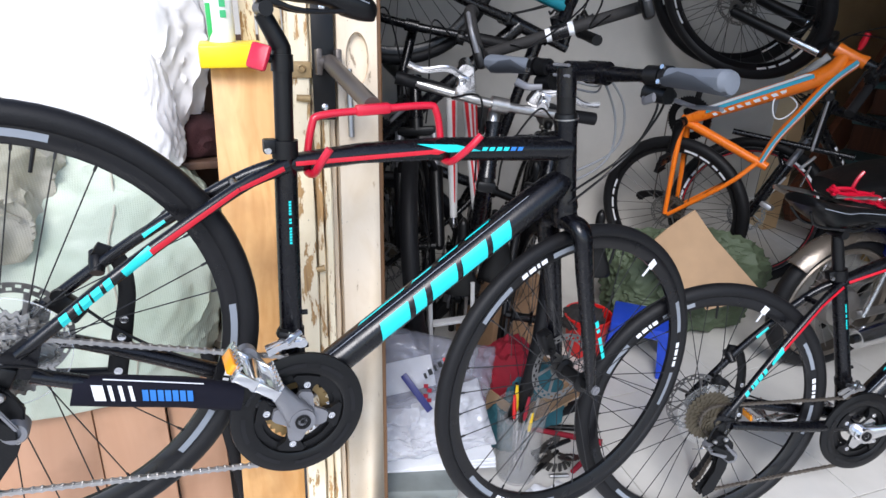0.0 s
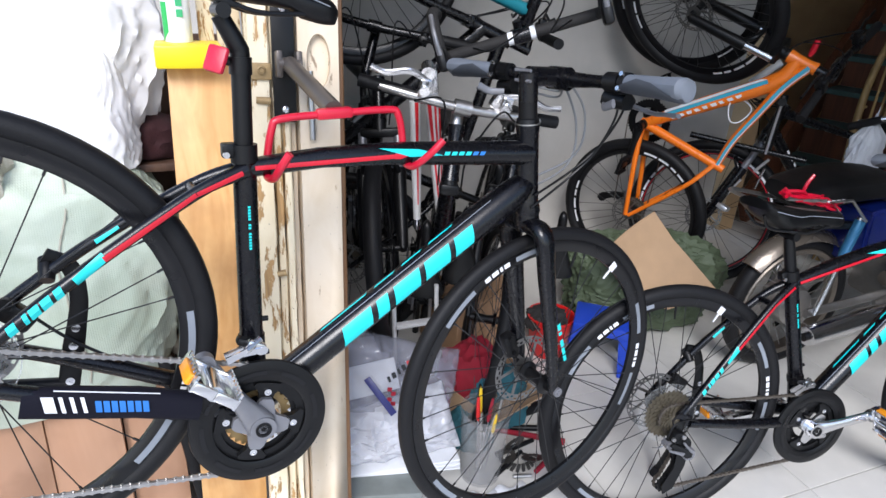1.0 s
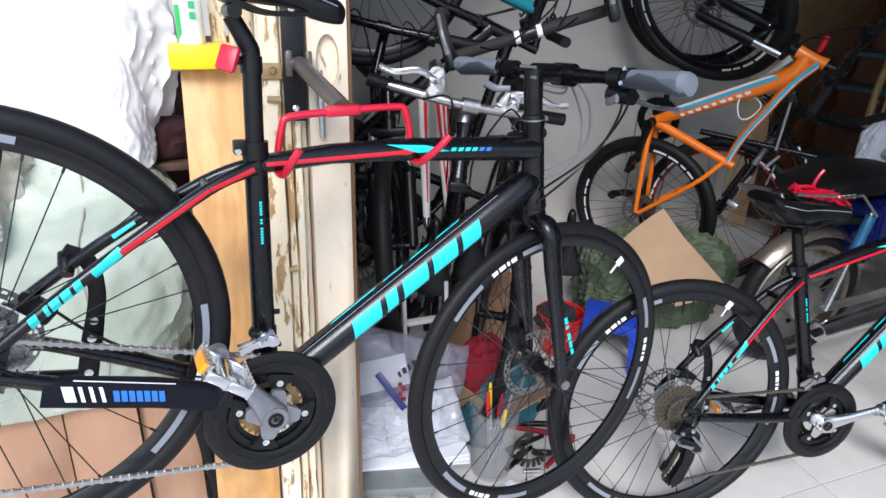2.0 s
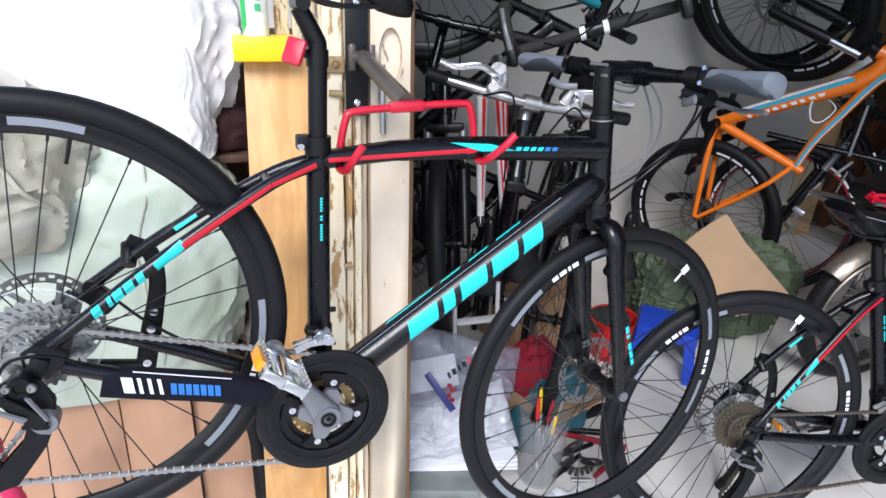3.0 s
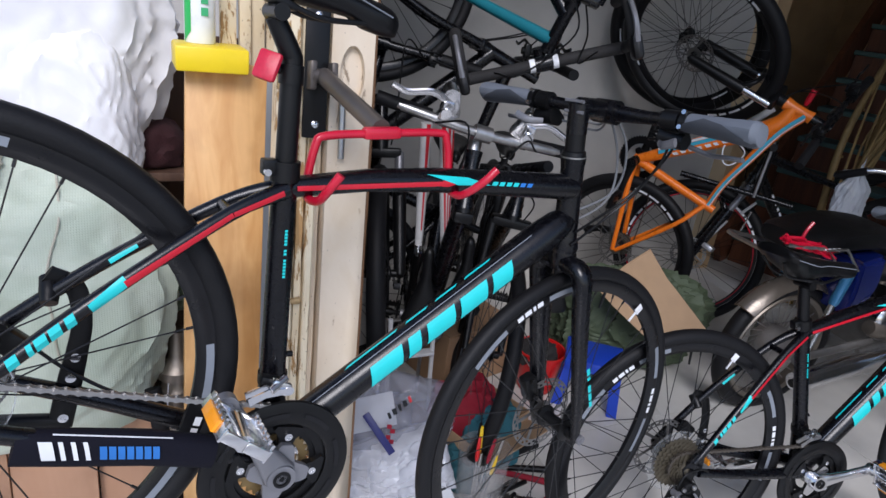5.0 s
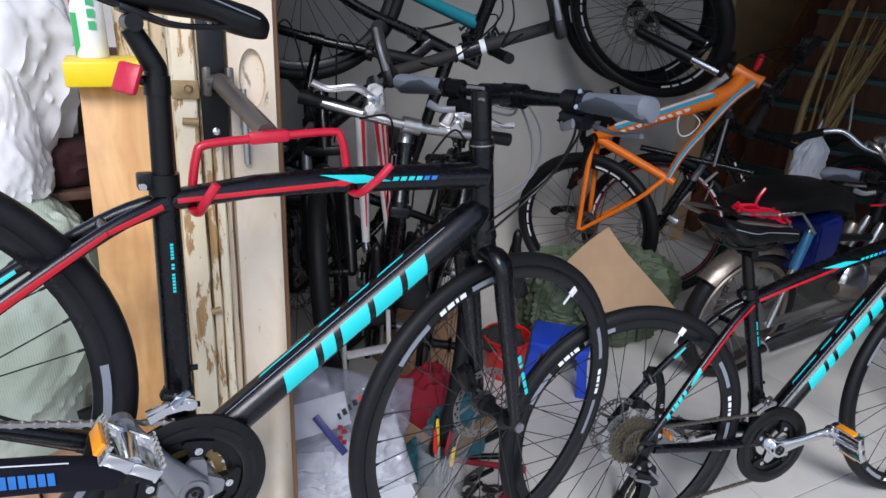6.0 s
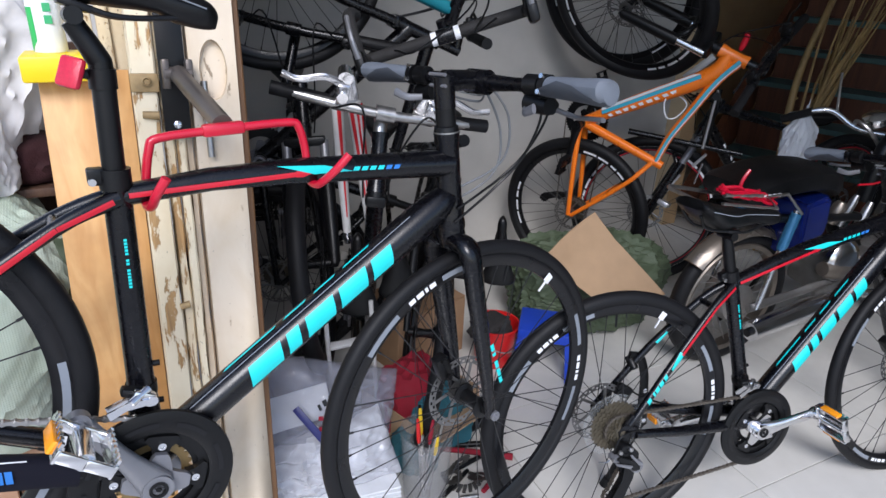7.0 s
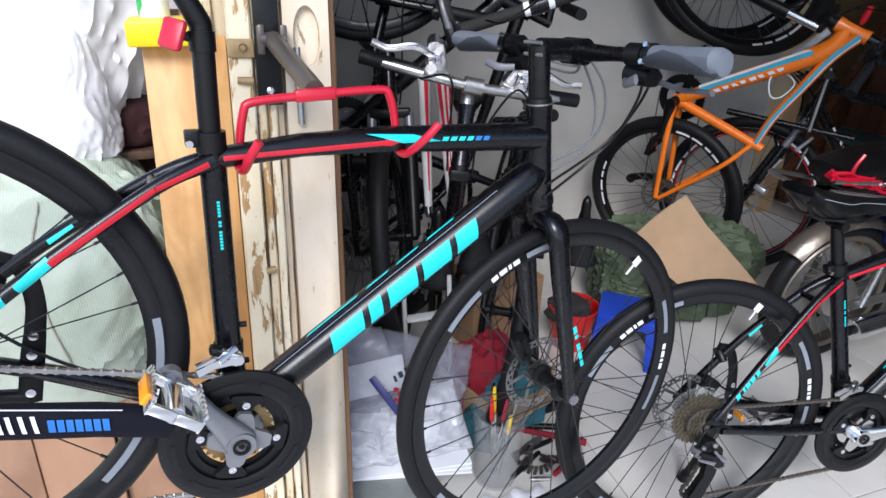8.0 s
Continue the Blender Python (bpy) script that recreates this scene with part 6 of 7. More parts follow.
inv = mtb.matrix_basis.inverted()
for nm, p0, p1, r, mat in (("frame_tube", (2.248, 0.981, 0.688), (2.256, 0.974, 0.936), 0.017, PLASTIC), ("tube_edge", (2.248, 0.981, 0.688), (2.256, 0.974, 0.936), 0.006, SILVER), ("frame_tube", (2.030, 1.214, 0.719), (2.345, 0.861, 0.682), 0.013, BLACK), ("brake_arm", (2.153, 1.125, 0.375), (2.202, 1.072, 0.520), 0.005, SILVER), ("brake_arm", (2.171, 1.105, 0.405), (2.221, 1.052, 0.546), 0.006, SILVER), ("brake_arm", (2.250, 1.019, 0.592), (2.279, 0.984, 0.656), 0.007, SILVER), ("brake_arm", (2.264, 1.003, 0.517), (2.274, 0.989, 0.612), 0.005, CHROME), ("frame_tube", (2.163, 1.079, 0.967), (2.226, 1.008, 1.065), 0.016, WHITE)):
    shift = Vector((-0.018, -0.012, 0)) if nm == "tube_edge" else Vector()
    b = bmesh.new()
    tube(b, [inv @ (Vector(p0) + shift), inv @ (Vector(p1) + shift)], [r, r * 0.9], 10)
    part(nm, b, mat, mtb)
b = bmesh.new()
block(b, (0.07, 0.05, 0.022), inv @ Matrix.Translation((2.192, 1.083, 0.404)) @ pose(0, 0, 0, 20, 15, 30), 0.004)
part("spare_pedal", b, SILVER, mtb, "scuffed silver pedal")
city = cycle("city_bicycle", pose(0.672, 0.86, 0.268, -4, -3, -112), "black bicycle with polished bar and red-striped fork, no front wheel", "bicycles in the row", HT=(0.385, 0.690), HL=(0.425, 0.570), paint=BLACK, fork_paint=PLASTIC, wheels=(True, False), half=0.262, lever_turn=-70, bar_r=0.0120, bar="city", bar_mat=STEEL, rise=0.05, bar_roll=-3, stem=0.04, suspension=False, tw=0.036, R=0.335, spoke_mat=BRIGHT_SPOKE, lever_mat=CHROME, tread=0.0, disc="", steer=6, bar_turn=10, tube_r=0.018)
for p0, p1, r0, r1, striped in (((0.570, 0.664, 1.030), (0.612, 0.650, 0.655), 0.019, 0.0115, True), ((0.548, 0.740, 1.000), (0.568, 0.735, 0.640), 0.016, 0.011, False)):
    inv = city.matrix_basis.inverted()
    p0, p1 = Vector(p0), Vector(p1)
    b = bmesh.new()
    tube(b, [inv @ p0, inv @ p0.lerp(p1, 0.5), inv @ p1], [r0, (r0 + r1) / 2 + 0.002, r1], 16)
    leg = part("striped_fork_leg", b, PALE_PAINT, city, "white fork leg with red stripes")
    for a0, a1 in ((-62, -30), (-10, 10), (30, 62)) if striped else ((-20, 14),):
        b = bmesh.new()
        t = (p1 - p0).normalized()
        rows = []
        for i in range(9):
            u = i / 8
            rad = r0 + (r1 - r0) * u + 0.003
            w = 1 - 0.55 * u
            rows.append([inv @ (p0.lerp(p1, u * 0.86) + Vector((math.sin(radians((a0 + (a1 - a0) * k / 4) * w)), -math.cos(radians((a0 + (a1 - a0) * k / 4) * w)), 0)) * rad) for k in range(5)])
        vs = [[b.verts.new(q) for q in row] for row in rows]
        for x, y in zip(vs, vs[1:]):
            for k in range(4):
                b.faces.new((x[k], x[k + 1], y[k + 1], y[k]))
        part("stripe", b, MAROON, leg)
    b = bmesh.new()
    tube(b, [inv @ p1, inv @ (p1 + (p1 - p0) * 0.06), inv @ (p1 + (p1 - p0) * 0.10)], [r1 * 1.1, r1 * 1.25, r1 * 0.8], 14)
    part("fork_end", b, CHROME, leg)
cycle("black_commuter_bike", pose(1.02, 1.14, 0.290, -6, 0, -116), "dusty black bicycle pushed in behind the others", "bicycles in the row", R=0.335, tw=0.042, steer=6, bar_turn=-72, half=0.22, rise=0.0, fork_paint=PLASTIC, disc="", tread=0.0, suspension=False, seat=True, post=0.05)
cycle("black_mountain_bike", pose(0.600, 1.42, 0.372, 0, -8, -100), "dusty black mountain bike wedged behind the timber", "bicycles in the row", R=0.335, tw=0.052, steer=-12, rise=0.17, half=0.32, bar_roll=-16, bar_r=0.0145, fork_paint=PLASTIC, disc="", tread=0.0)
cycle("road_bicycle", pose(0.650, 1.015, 1.800, 0, 0, -62) @ pose(0, 0, 0, 180, 0, 0), "teal road bicycle hung upside down from the ceiling", "bicycles in the row", paint=BLACK, top_paint=TEAL_PAINT, fork_paint=BLACK, bar="drop", bar_spin=0, bar_roll=38, seat=False, suspension=False, tw=0.026, R=0.335, tread=0.0, disc="", stem=0.09, rise=0.04, steer=62, tube_r=0.016)
cycle("hung_black_bicycle", Matrix(((0.05, -0.25, 0.967, 0.420), (0.05, -0.966, -0.252, 1.180), (0.997, 0.06, -0.036, 0.75), (0, 0, 0, 1))), "black bicycle stood upright on its rear wheel at the wall", "bicycles against the wall", R=0.34, tw=0.04, tread=0.0, suspension=False)


spare_w = empty("wheelset", Matrix.Translation((0.105, 0.15, 0.02)) @ OM @ Matrix.Translation((0.521, 0, 0.079)) @ pose(0, 0, 0, 0, 0, 14), "spare black bicycle wheel hung behind the upright bike", "wheel")
wheel(spare_w, Matrix(), R=0.345, tw=0.05, detail=False, decals=[(WHITE, 0.005, 0.012, a, a + 14) for a in (10, 130, 250)])


# ---- clutter on the floor ----
AREA = Matrix.LocRotScale((0.005, -0.110, 0), None, (0.914, 0.914, 0.914))
tool_box = empty("tool_box", pose(0.335, 0.40, 0.0, 0, 0, -14), "scratched grey metal tool box on the floor", "tool box")
b = bmesh.new()
block(b, (0.24, 0.16, 0.105), pose(0, 0, 0.0525), 0.006)
part("box_body", b, GREY_METAL, tool_box)
b = bmesh.new()
block(b, (0.246, 0.166, 0.03), pose(0, 0, 0.121), 0.006)
part("lid", b, GREY_METAL, tool_box)
b = bmesh.new()
tube(b, smooth_path([(0.02, -0.085, 0.10), (0.03, -0.10, 0.115), (0.06, -0.10, 0.115), (0.07, -0.085, 0.10)], 4), 0.004, 8)
part("handle", b, CHROME, tool_box)


def film_bag(corners, thick, label, seed, fold, mat):
    """A flat plastic bag between four corners (bottom pair, then top pair): two puffed skins meeting in thin welded edges."""
    b = bmesh.new()
    c = [Vector(p) for p in corners]
    face = (c[1] - c[0]).cross(c[3] - c[0]).normalized()
    nu, nv = 56, 40
    skins = []
    for side in (1, -1):
        rows = []
        for i in range(nu + 1):
            row = []
            for k in range(nv + 1):
                u, w = i / nu, k / nv
                p = (c[0] * (1 - u) + c[1] * u) * (1 - w) + (c[3] * (1 - u) + c[2] * u) * w
                puff = (max(0, 16 * u * (1 - u) * w * (1 - w))) ** 0.42
                q = Vector((u * 3.1 + seed, w * 2.3, side * 0.7))
                bend = noise.noise_vector(q * 0.9) * 0.6
                ridge = 1 - 2 * abs(noise.noise(q * 1.6 + bend))
                fine = 1 - 2 * abs(noise.noise(q * 4.5 + bend * 2))
                lift = thick * (0.5 * puff + fold * (0.55 * ridge + 0.22 * fine) * min(1, puff * 1.6))
                wavy = 0.006 * noise.noise(q * 2.5)
                row.append(b.verts.new(p + face * (side * lift) + (c[3] - c[0]).normalized() * wavy))
            rows.append(row)
        skins.append(rows)
        for x, y in zip(rows, rows[1:]):
            for k in range(nv):
                f = (x[k], y[k], y[k + 1], x[k + 1])
                b.faces.new(f if side == 1 else f[::-1])
    bmesh.ops.remove_doubles(b, verts=b.verts, dist=0.0008)
    return thing("plastic_bag", b, mat, label, "plastic bag")


AREA, FLOOR_AREA = Matrix(), AREA
BAG_FILM = material("grey_plastic_film", (0.34, 0.35, 0.42), 0.08, vary=0.35, scale=14, bump=0.8, bump_scale=24, alpha=0.42)
bag = film_bag([(0.17, 0.335, 0.175), (0.545, 0.345, 0.200), (0.605, 0.430, 0.345), (0.20, 0.50, 0.470)], 0.11, "full hazy plastic bag with a blue seal strip and faded print", 11, 0.42, BAG_FILM)
b = bmesh.new()
block(b, (0.17, 0.006, 0.085), pose(0.315, 0.385, 0.335, -32, -4, 0), 0.002)
part("paper", b, WHITE, bag, "folded white paper seen through the film")
b = bmesh.new()
block(b, (0.018, 0.003, 0.118), pose(0.328, 0.300, 0.340, -28, -34, 0) , 0.001)
part("seal_strip", b, material("blue_tape", (0.010, 0.013, 0.11), 0.4), bag, "dark blue seal strip")
for k in range(5):
    b = bmesh.new()
    block(b, (0.007 + 0.004 * (k % 2), 0.002, 0.015), pose(0.352 + 0.015 * k, 0.305 + 0.006 * k, 0.385 + 0.005 * k, -30, -18, 0))
    part("print_mark", b, PLASTIC if k < 4 else RED_PLASTIC, bag)
for k in range(4):
    b = bmesh.new()
    block(b, (0.012, 0.002, 0.010), pose(0.352 + 0.010 * (k % 2), 0.298, 0.358 - 0.016 * k, -30, 14, 0))
    part("print_mark", b, CLOTH_RED, bag)
film_bag([(0.15, 0.300, 0.145), (0.555, 0.270, 0.140), (0.515, 0.345, 0.318), (0.18, 0.345, 0.262)], 0.085, "crinkled milky plastic bag of papers on the tool box", 23, 0.55, BAG_WHITE)
papers = empty("paper_stack", Matrix(), "loose white papers lying on the tool box", "paper")
for k in range(3):
    b = bmesh.new()
    block(b, (0.36 - 0.02 * k, 0.15, 0.005), pose(0.365 + 0.008 * k, 0.312, 0.1275 + 0.0055 * k, 0, 0, -12 + 3 * k), 0.001)
    part("sheet", b, WHITE, papers, smooth=False)
ladder = empty("step_ladder", Matrix(), "small pale steel step ladder behind the bags", "ladder")
for x in (0.462, 0.60):
    b = bmesh.new()
    tube(b, [(x + 0.016, 0.600, 0.0), (x, 0.625, 0.46)], 0.007, 8)
    part("rail", b, PALE_PAINT, ladder)
for z in (0.18, 0.34):
    b = bmesh.new()
    block(b, (0.135, 0.030, 0.010), pose(0.536, 0.614, z), 0.002)
    part("rung", b, PALE_PAINT, ladder)
AREA = FLOOR_AREA

tub = empty("tool_tub", pose(0.685, 0.43, 0.0) @ Matrix.Diagonal((1.18, 1.18, 1.38, 1)), "cloudy plastic tub full of screwdrivers and cutters", "tool tub")
b = bmesh.new()
lathe(b, [(0, 0.003), (0.052, 0.003), (0.055, 0.01), (0.066, 0.19), (0.068, 0.192), (0.064, 0.192), (0.053, 0.012), (0, 0.008)], 32, pose(0, 0, 0, 90, 0, 0))
part("tub_wall", b, TUB, tub)
rng = random.Random(4)
TOOLS = [(RED_PLASTIC, "red-handled screwdriver in the tub"), (STEEL, "steel spanner in the tub"), (PLASTIC, "black-handled file in the tub"), (YELLOW, "yellow box cutter in the tub"), (CLOTH_RED, "dull red-handled pliers in the tub"), (PLASTIC, "black-handled screwdriver in the tub"), (STEEL, "steel spanner in the tub")]
for k in range(15):
    mt, lab = TOOLS[k % len(TOOLS)]
    a, r = rng.uniform(0, 6.28), rng.uniform(0.0, 0.035)
    foot = Vector((0.685 + r * 0.5 * math.cos(a), 0.43 + r * 0.5 * math.sin(a), 0.012))
    a2, r2 = rng.uniform(0, 6.28), rng.uniform(0.01, 0.05)
    tip = Vector((0.685 + r2 * math.cos(a2), 0.43 + r2 * math.sin(a2), rng.uniform(0.25, 0.345)))
    b = bmesh.new()
    d = (tip - foot)
    tube(b, [foot, foot + d * 0.73], 0.0024, 8)
    tl = thing("hand_tool", b, CHROME, lab, "hand tool", None, "tools in the tub")
    b = bmesh.new()
    tube(b, [foot + d * 0.70, foot + d * 0.76, foot + d * 0.93, tip], [0.004, 0.0068, 0.0058, 0.004], 10, flat=0.8)
    part("handle", b, mt, tl)
carton = empty("open_carton", pose(0.80, 0.72, 0, 0, 0, 20), "open cardboard carton stuffed with rags", "carton")
for m, s in ((pose(0, -0.13, 0.09), (0.30, 0.004, 0.18)), (pose(0, 0.13, 0.09), (0.30, 0.004, 0.18)), (pose(-0.15, 0, 0.09), (0.004, 0.256, 0.18)), (pose(0.15, 0, 0.09), (0.004, 0.256, 0.18)), (pose(0, -0.185, 0.165, -20, 0, 0), (0.29, 0.11, 0.004))):
    b = bmesh.new()
    block(b, s, m)
    part("carton_panel", b, CARD, carton, smooth=False)
b = bmesh.new()
block(b, (0.29, 0.25, 0.004), pose(0, 0, 0.003))
part("carton_base", b, CARD, carton, smooth=False)
heap("rag", (0.77, 0.73, 0.006), (0.22, 0.20, 0.30), CLOTH_RED, "dark red rag bundled in the carton", "rag", 21, 0.2, 5.0, 4)
heap("rag", (0.84, 0.645, 0.006), (0.20, 0.14, 0.24), CLOTH_TEAL, "teal rag bundled in the carton", "rag", 22, 0.2, 5.0, 4)
heap("rag", (0.72, 0.58, 0.0), (0.14, 0.12, 0.17), CLOTH_TEAL, "teal rag beside the tub", "rag", 23, 0.2, 5.0, 4)
b = bmesh.new()
loft(b, [[(0.60 + 0.20 * i / 14, 0.325 + w * 0.02 + 0.012 * math.sin(i), 0.004 + h + 0.010 * abs(math.sin(i * 0.9))) for w, h in ((-1, 0), (1, 0), (1, 0.004), (0.2, 0.010), (-1, 0.006))] for i in range(15)])
thing("paper_strip", b, WHITE, "crumpled white plastic strip lying on the floor", "paper strip")
cutter = empty("bolt_cutter", Matrix(), "red and black bolt cutter lying on the floor", "bolt cutter")
for dy, mt in ((0.0, CLOTH_RED), (0.045, PLASTIC)):
    b = bmesh.new()
    tube(b, smooth_path([(0.80, 0.60 + dy * 0.2, 0.016), (0.90, 0.54 + dy * 0.8, 0.016), (1.02, 0.46 + dy * 1.6, 0.016)], 5), [0.008, 0.010, 0.012], 10)
    part("handle", b, mt, cutter)
b = bmesh.new()
block(b, (0.07, 0.035, 0.02), pose(0.775, 0.615, 0.0125, 0, 0, -30), 0.006)
part("jaw", b, PLASTIC, cutter)
b = bmesh.new()
tube(b, [(0.82, 0.62, 0.02), (1.05, 0.66, 0.02)], 0.018, 12, flat=1.2)
thing("rubber_grip", b, RUBBER, "black rubber grip lying on the floor", "grip")
scrap = empty("metal_scrap", pose(0.83, 0.43, 0.0), "greasy worn bicycle parts piled on the floor", "scrap")
b = bmesh.new()
for i in range(60):
    a, u = i * 0.42, i / 59
    block(b, (0.011, 0.007, 0.006), pose(0.055 * math.cos(a) * (1 - 0.4 * u), 0.04 * math.sin(a) * (1 - 0.4 * u), 0.005 + 0.016 * u, 0, 10 * math.sin(i), math.degrees(a) + 90), 0.001)
part("old_chain", b, OILY, scrap)
for x, y, z, rx, ry, teeth in ((0.035, -0.02, 0.034, 68, 12, 18), (-0.04, 0.015, 0.030, 80, -14, 15), (0.0, 0.05, 0.040, 20, 25, 20)):
    b = bmesh.new()
    gear_ring(b, teeth, 0.0, 0.015)
    sp = part("sprocket", b, OILY, scrap, smooth=False)
    sp.matrix_basis = pose(x, y, z, rx, ry, 20)
for p, q, r_, mt in (((-0.10, -0.03, 0.012), (0.02, 0.03, 0.024), 0.008, PLASTIC), ((0.03, -0.055, 0.009), (0.13, 0.0, 0.009), 0.008, CLOTH_RED), ((-0.06, 0.055, 0.010), (0.09, 0.075, 0.014), 0.009, PLASTIC), ((-0.05, -0.05, 0.008), (0.01, -0.065, 0.008), 0.007, STEEL)):
    b = bmesh.new()
    tube(b, [p, (Vector(p) * 0.6 + Vector(q) * 0.4), q], [r_, r_ * 1.15, r_ * 0.8], 10)
    part("rod", b, mt, scrap)
pail = empty("red_bucket", pose(1.255, 0.995, 0) @ Matrix.Diagonal((0.82, 0.82, 0.86, 1)), "red plastic bucket with a black rag over it", "bucket")
b = bmesh.new()
lathe(b, [(0, 0.002), (0.085, 0.002), (0.09, 0.01), (0.115, 0.20), (0.122, 0.203), (0.122, 0.212), (0.112, 0.212), (0.087, 0.014), (0, 0.010)], 32, pose(0, 0, 0, 90, 0, 0))
part("bucket_wall", b, RED_PLASTIC, pail)
b = bmesh.new()
tube(b, smooth_path([(-0.12, 0, 0.205), (-0.09, -0.10, 0.15), (0, -0.135, 0.12), (0.09, -0.10, 0.15), (0.12, 0, 0.205)], 5), 0.003, 8)
part("handle", b, STEEL, pail)
heap("rag", (1.235, 1.005, 0.125), (0.15, 0.13, 0.09), CLOTH_BLACK, "black rag heaped in the red bucket", "rag", 24, 0.2, 5.0, 4)

stool = empty("plastic_stool", pose(1.43, 0.88, 0, 0, 0, -38) @ Matrix.Diagonal((0.92, 0.92, 0.84, 1)), "low blue plastic stool on the tiles", "stool")
b = bmesh.new()
block(b, (0.24, 0.20, 0.016), pose(0, 0, 0.242), 0.006)
block(b, (0.245, 0.012, 0.05), pose(0, -0.098, 0.222), 0.004)
block(b, (0.245, 0.012, 0.05), pose(0, 0.098, 0.222), 0.004)
block(b, (0.012, 0.20, 0.05), pose(-0.118, 0, 0.222), 0.004)
block(b, (0.012, 0.20, 0.05), pose(0.118, 0, 0.222), 0.004)
part("seat", b, BLUE_PLASTIC, stool)
for sx in (-1, 1):
    for sy in (-1, 1):
        b = bmesh.new()
        loft(b, [[(sx * (0.095 + 0.025 * (1 - h / 0.24)) + dx, sy * (0.078 + 0.022 * (1 - h / 0.24)) + dy, h) for dx, dy in ((-0.022, -0.016), (0.022, -0.016), (0.022, 0.016), (-0.022, 0.016))] for h in (0.0, 0.12, 0.238)])
        part("leg", b, BLUE_PLASTIC, stool, smooth=False)
heap("woven_sack", (1.79, 1.12, 0.0), (0.62, 0.36, 0.44), SACK_DARK, "olive green sack slumped on the tiles", "sack", 31, 0.15, 5.0, 6, flat=0.14, rot=-15, power=3.4)
b = bmesh.new()
corn = [Vector(p) for p in ((1.385, 0.90, 0.485), (1.655, 0.96, 0.615), (1.90, 0.86, 0.305), (1.63, 0.84, 0.275))]
rowsv = []
for i in range(9):
    row = []
    for j in range(9):
        u, w = i / 8, j / 8
        p = (corn[0] * (1 - u) + corn[1] * u) * (1 - w) + (corn[3] * (1 - u) + corn[2] * u) * w
        row.append(p + Vector((0, 0.015 * math.sin(3 * u + 2 * w) + (-0.16 * (w - 0.4) if w > 0.4 else 0.02 * w), 0)))
    rowsv.append(row)
fr_ = [[b.verts.new(p) for p in row] for row in rowsv]
bk_ = [[b.verts.new(p + Vector((0.001, 0.005, 0.001))) for p in row] for row in rowsv]
for i in range(8):
    for j in range(8):
        b.faces.new((fr_[i][j], fr_[i + 1][j], fr_[i + 1][j + 1], fr_[i][j + 1]))
        b.faces.new((bk_[i][j], bk_[i][j + 1], bk_[i + 1][j + 1], bk_[i + 1][j]))
for i in range(8):
    for a_, c_ in (((i, 0), (i + 1, 0)), ((i + 1, 8), (i, 8)), ((0, i + 1), (0, i)), ((8, i), (8, i + 1))):
        b.faces.new((fr_[a_[0]][a_[1]], bk_[a_[0]][a_[1]], bk_[c_[0]][c_[1]], fr_[c_[0]][c_[1]]))
thing("cardboard_sheet", b, CARD, "bent brown cardboard sheet leaning on the olive sack", "cardboard")
box_ob = empty("cardboard_box", pose(0.98, 1.20, 0, 0, 0, 14), "closed brown cardboard box behind the bicycles", "box")
b = bmesh.new()
block(b, (0.34, 0.26, 0.25), pose(0, 0, 0.125), 0.003)
part("box_body", b, KRAFT, box_ob, smooth=False)
for s in (-1, 1):
    b = bmesh.new()
    block(b, (0.34, 0.126, 0.004), pose(0, s * 0.0655, 0.254, s * 2, 0, 0), 0.0)
    part("flap", b, KRAFT, box_ob, smooth=False)
spare = empty("spare_saddle", Matrix(((0, -0.85, -0.53, 1.28), (0, 0.53, -0.85, 1.05), (1, 0, 0, 0.47), (0, 0, 0, 1))), "loose black saddle propped nose up on the rag", "saddle")
saddle(spare, Matrix())
for x, y, z, fx, fy in ((0.645, 0.90, 0.555, 0.70, 1.06), (0.785, 0.90, 0.585, 0.80, 1.08)):
    old = empty("spare_saddle", Matrix(((0, -0.93, -0.37, x), (0, 0.37, -0.93, y), (1, 0, 0, z), (0, 0, 0, 1))), "loose black saddle on a post propped nose up", "saddle", "loose saddles")
    saddle(old, Matrix(), rail=STEEL)
    b = bmesh.new()
    inv = old.matrix_basis.inverted()
    tube(b, [inv @ Vector((x + 0.008, y + 0.02, z - 0.02)), inv @ Vector((fx, fy, 0.0135))], 0.0135, 14)
    part("seat_post", b, PLASTIC, old)
rackst = empty("floor_rack", pose(0.61, 0.93, 0), "small grey steel ladder rack behind the bags", "rack")
for x in (-0.072, 0.072):
    b = bmesh.new()
    tube(b, smooth_path([(x, -0.12, 0.008), (x, -0.02, 0.016), (x, 0.0, 0.05), (x, 0.0, 0.43)], 4), 0.007, 8)
    part("upright", b, ENGINE, rackst)
for z in (0.12, 0.29, 0.42):
    b = bmesh.new()
    tube(b, [(-0.072, 0, z), (0.072, 0, z)], 0.006, 8)
    part("cross_bar", b, ENGINE, rackst)


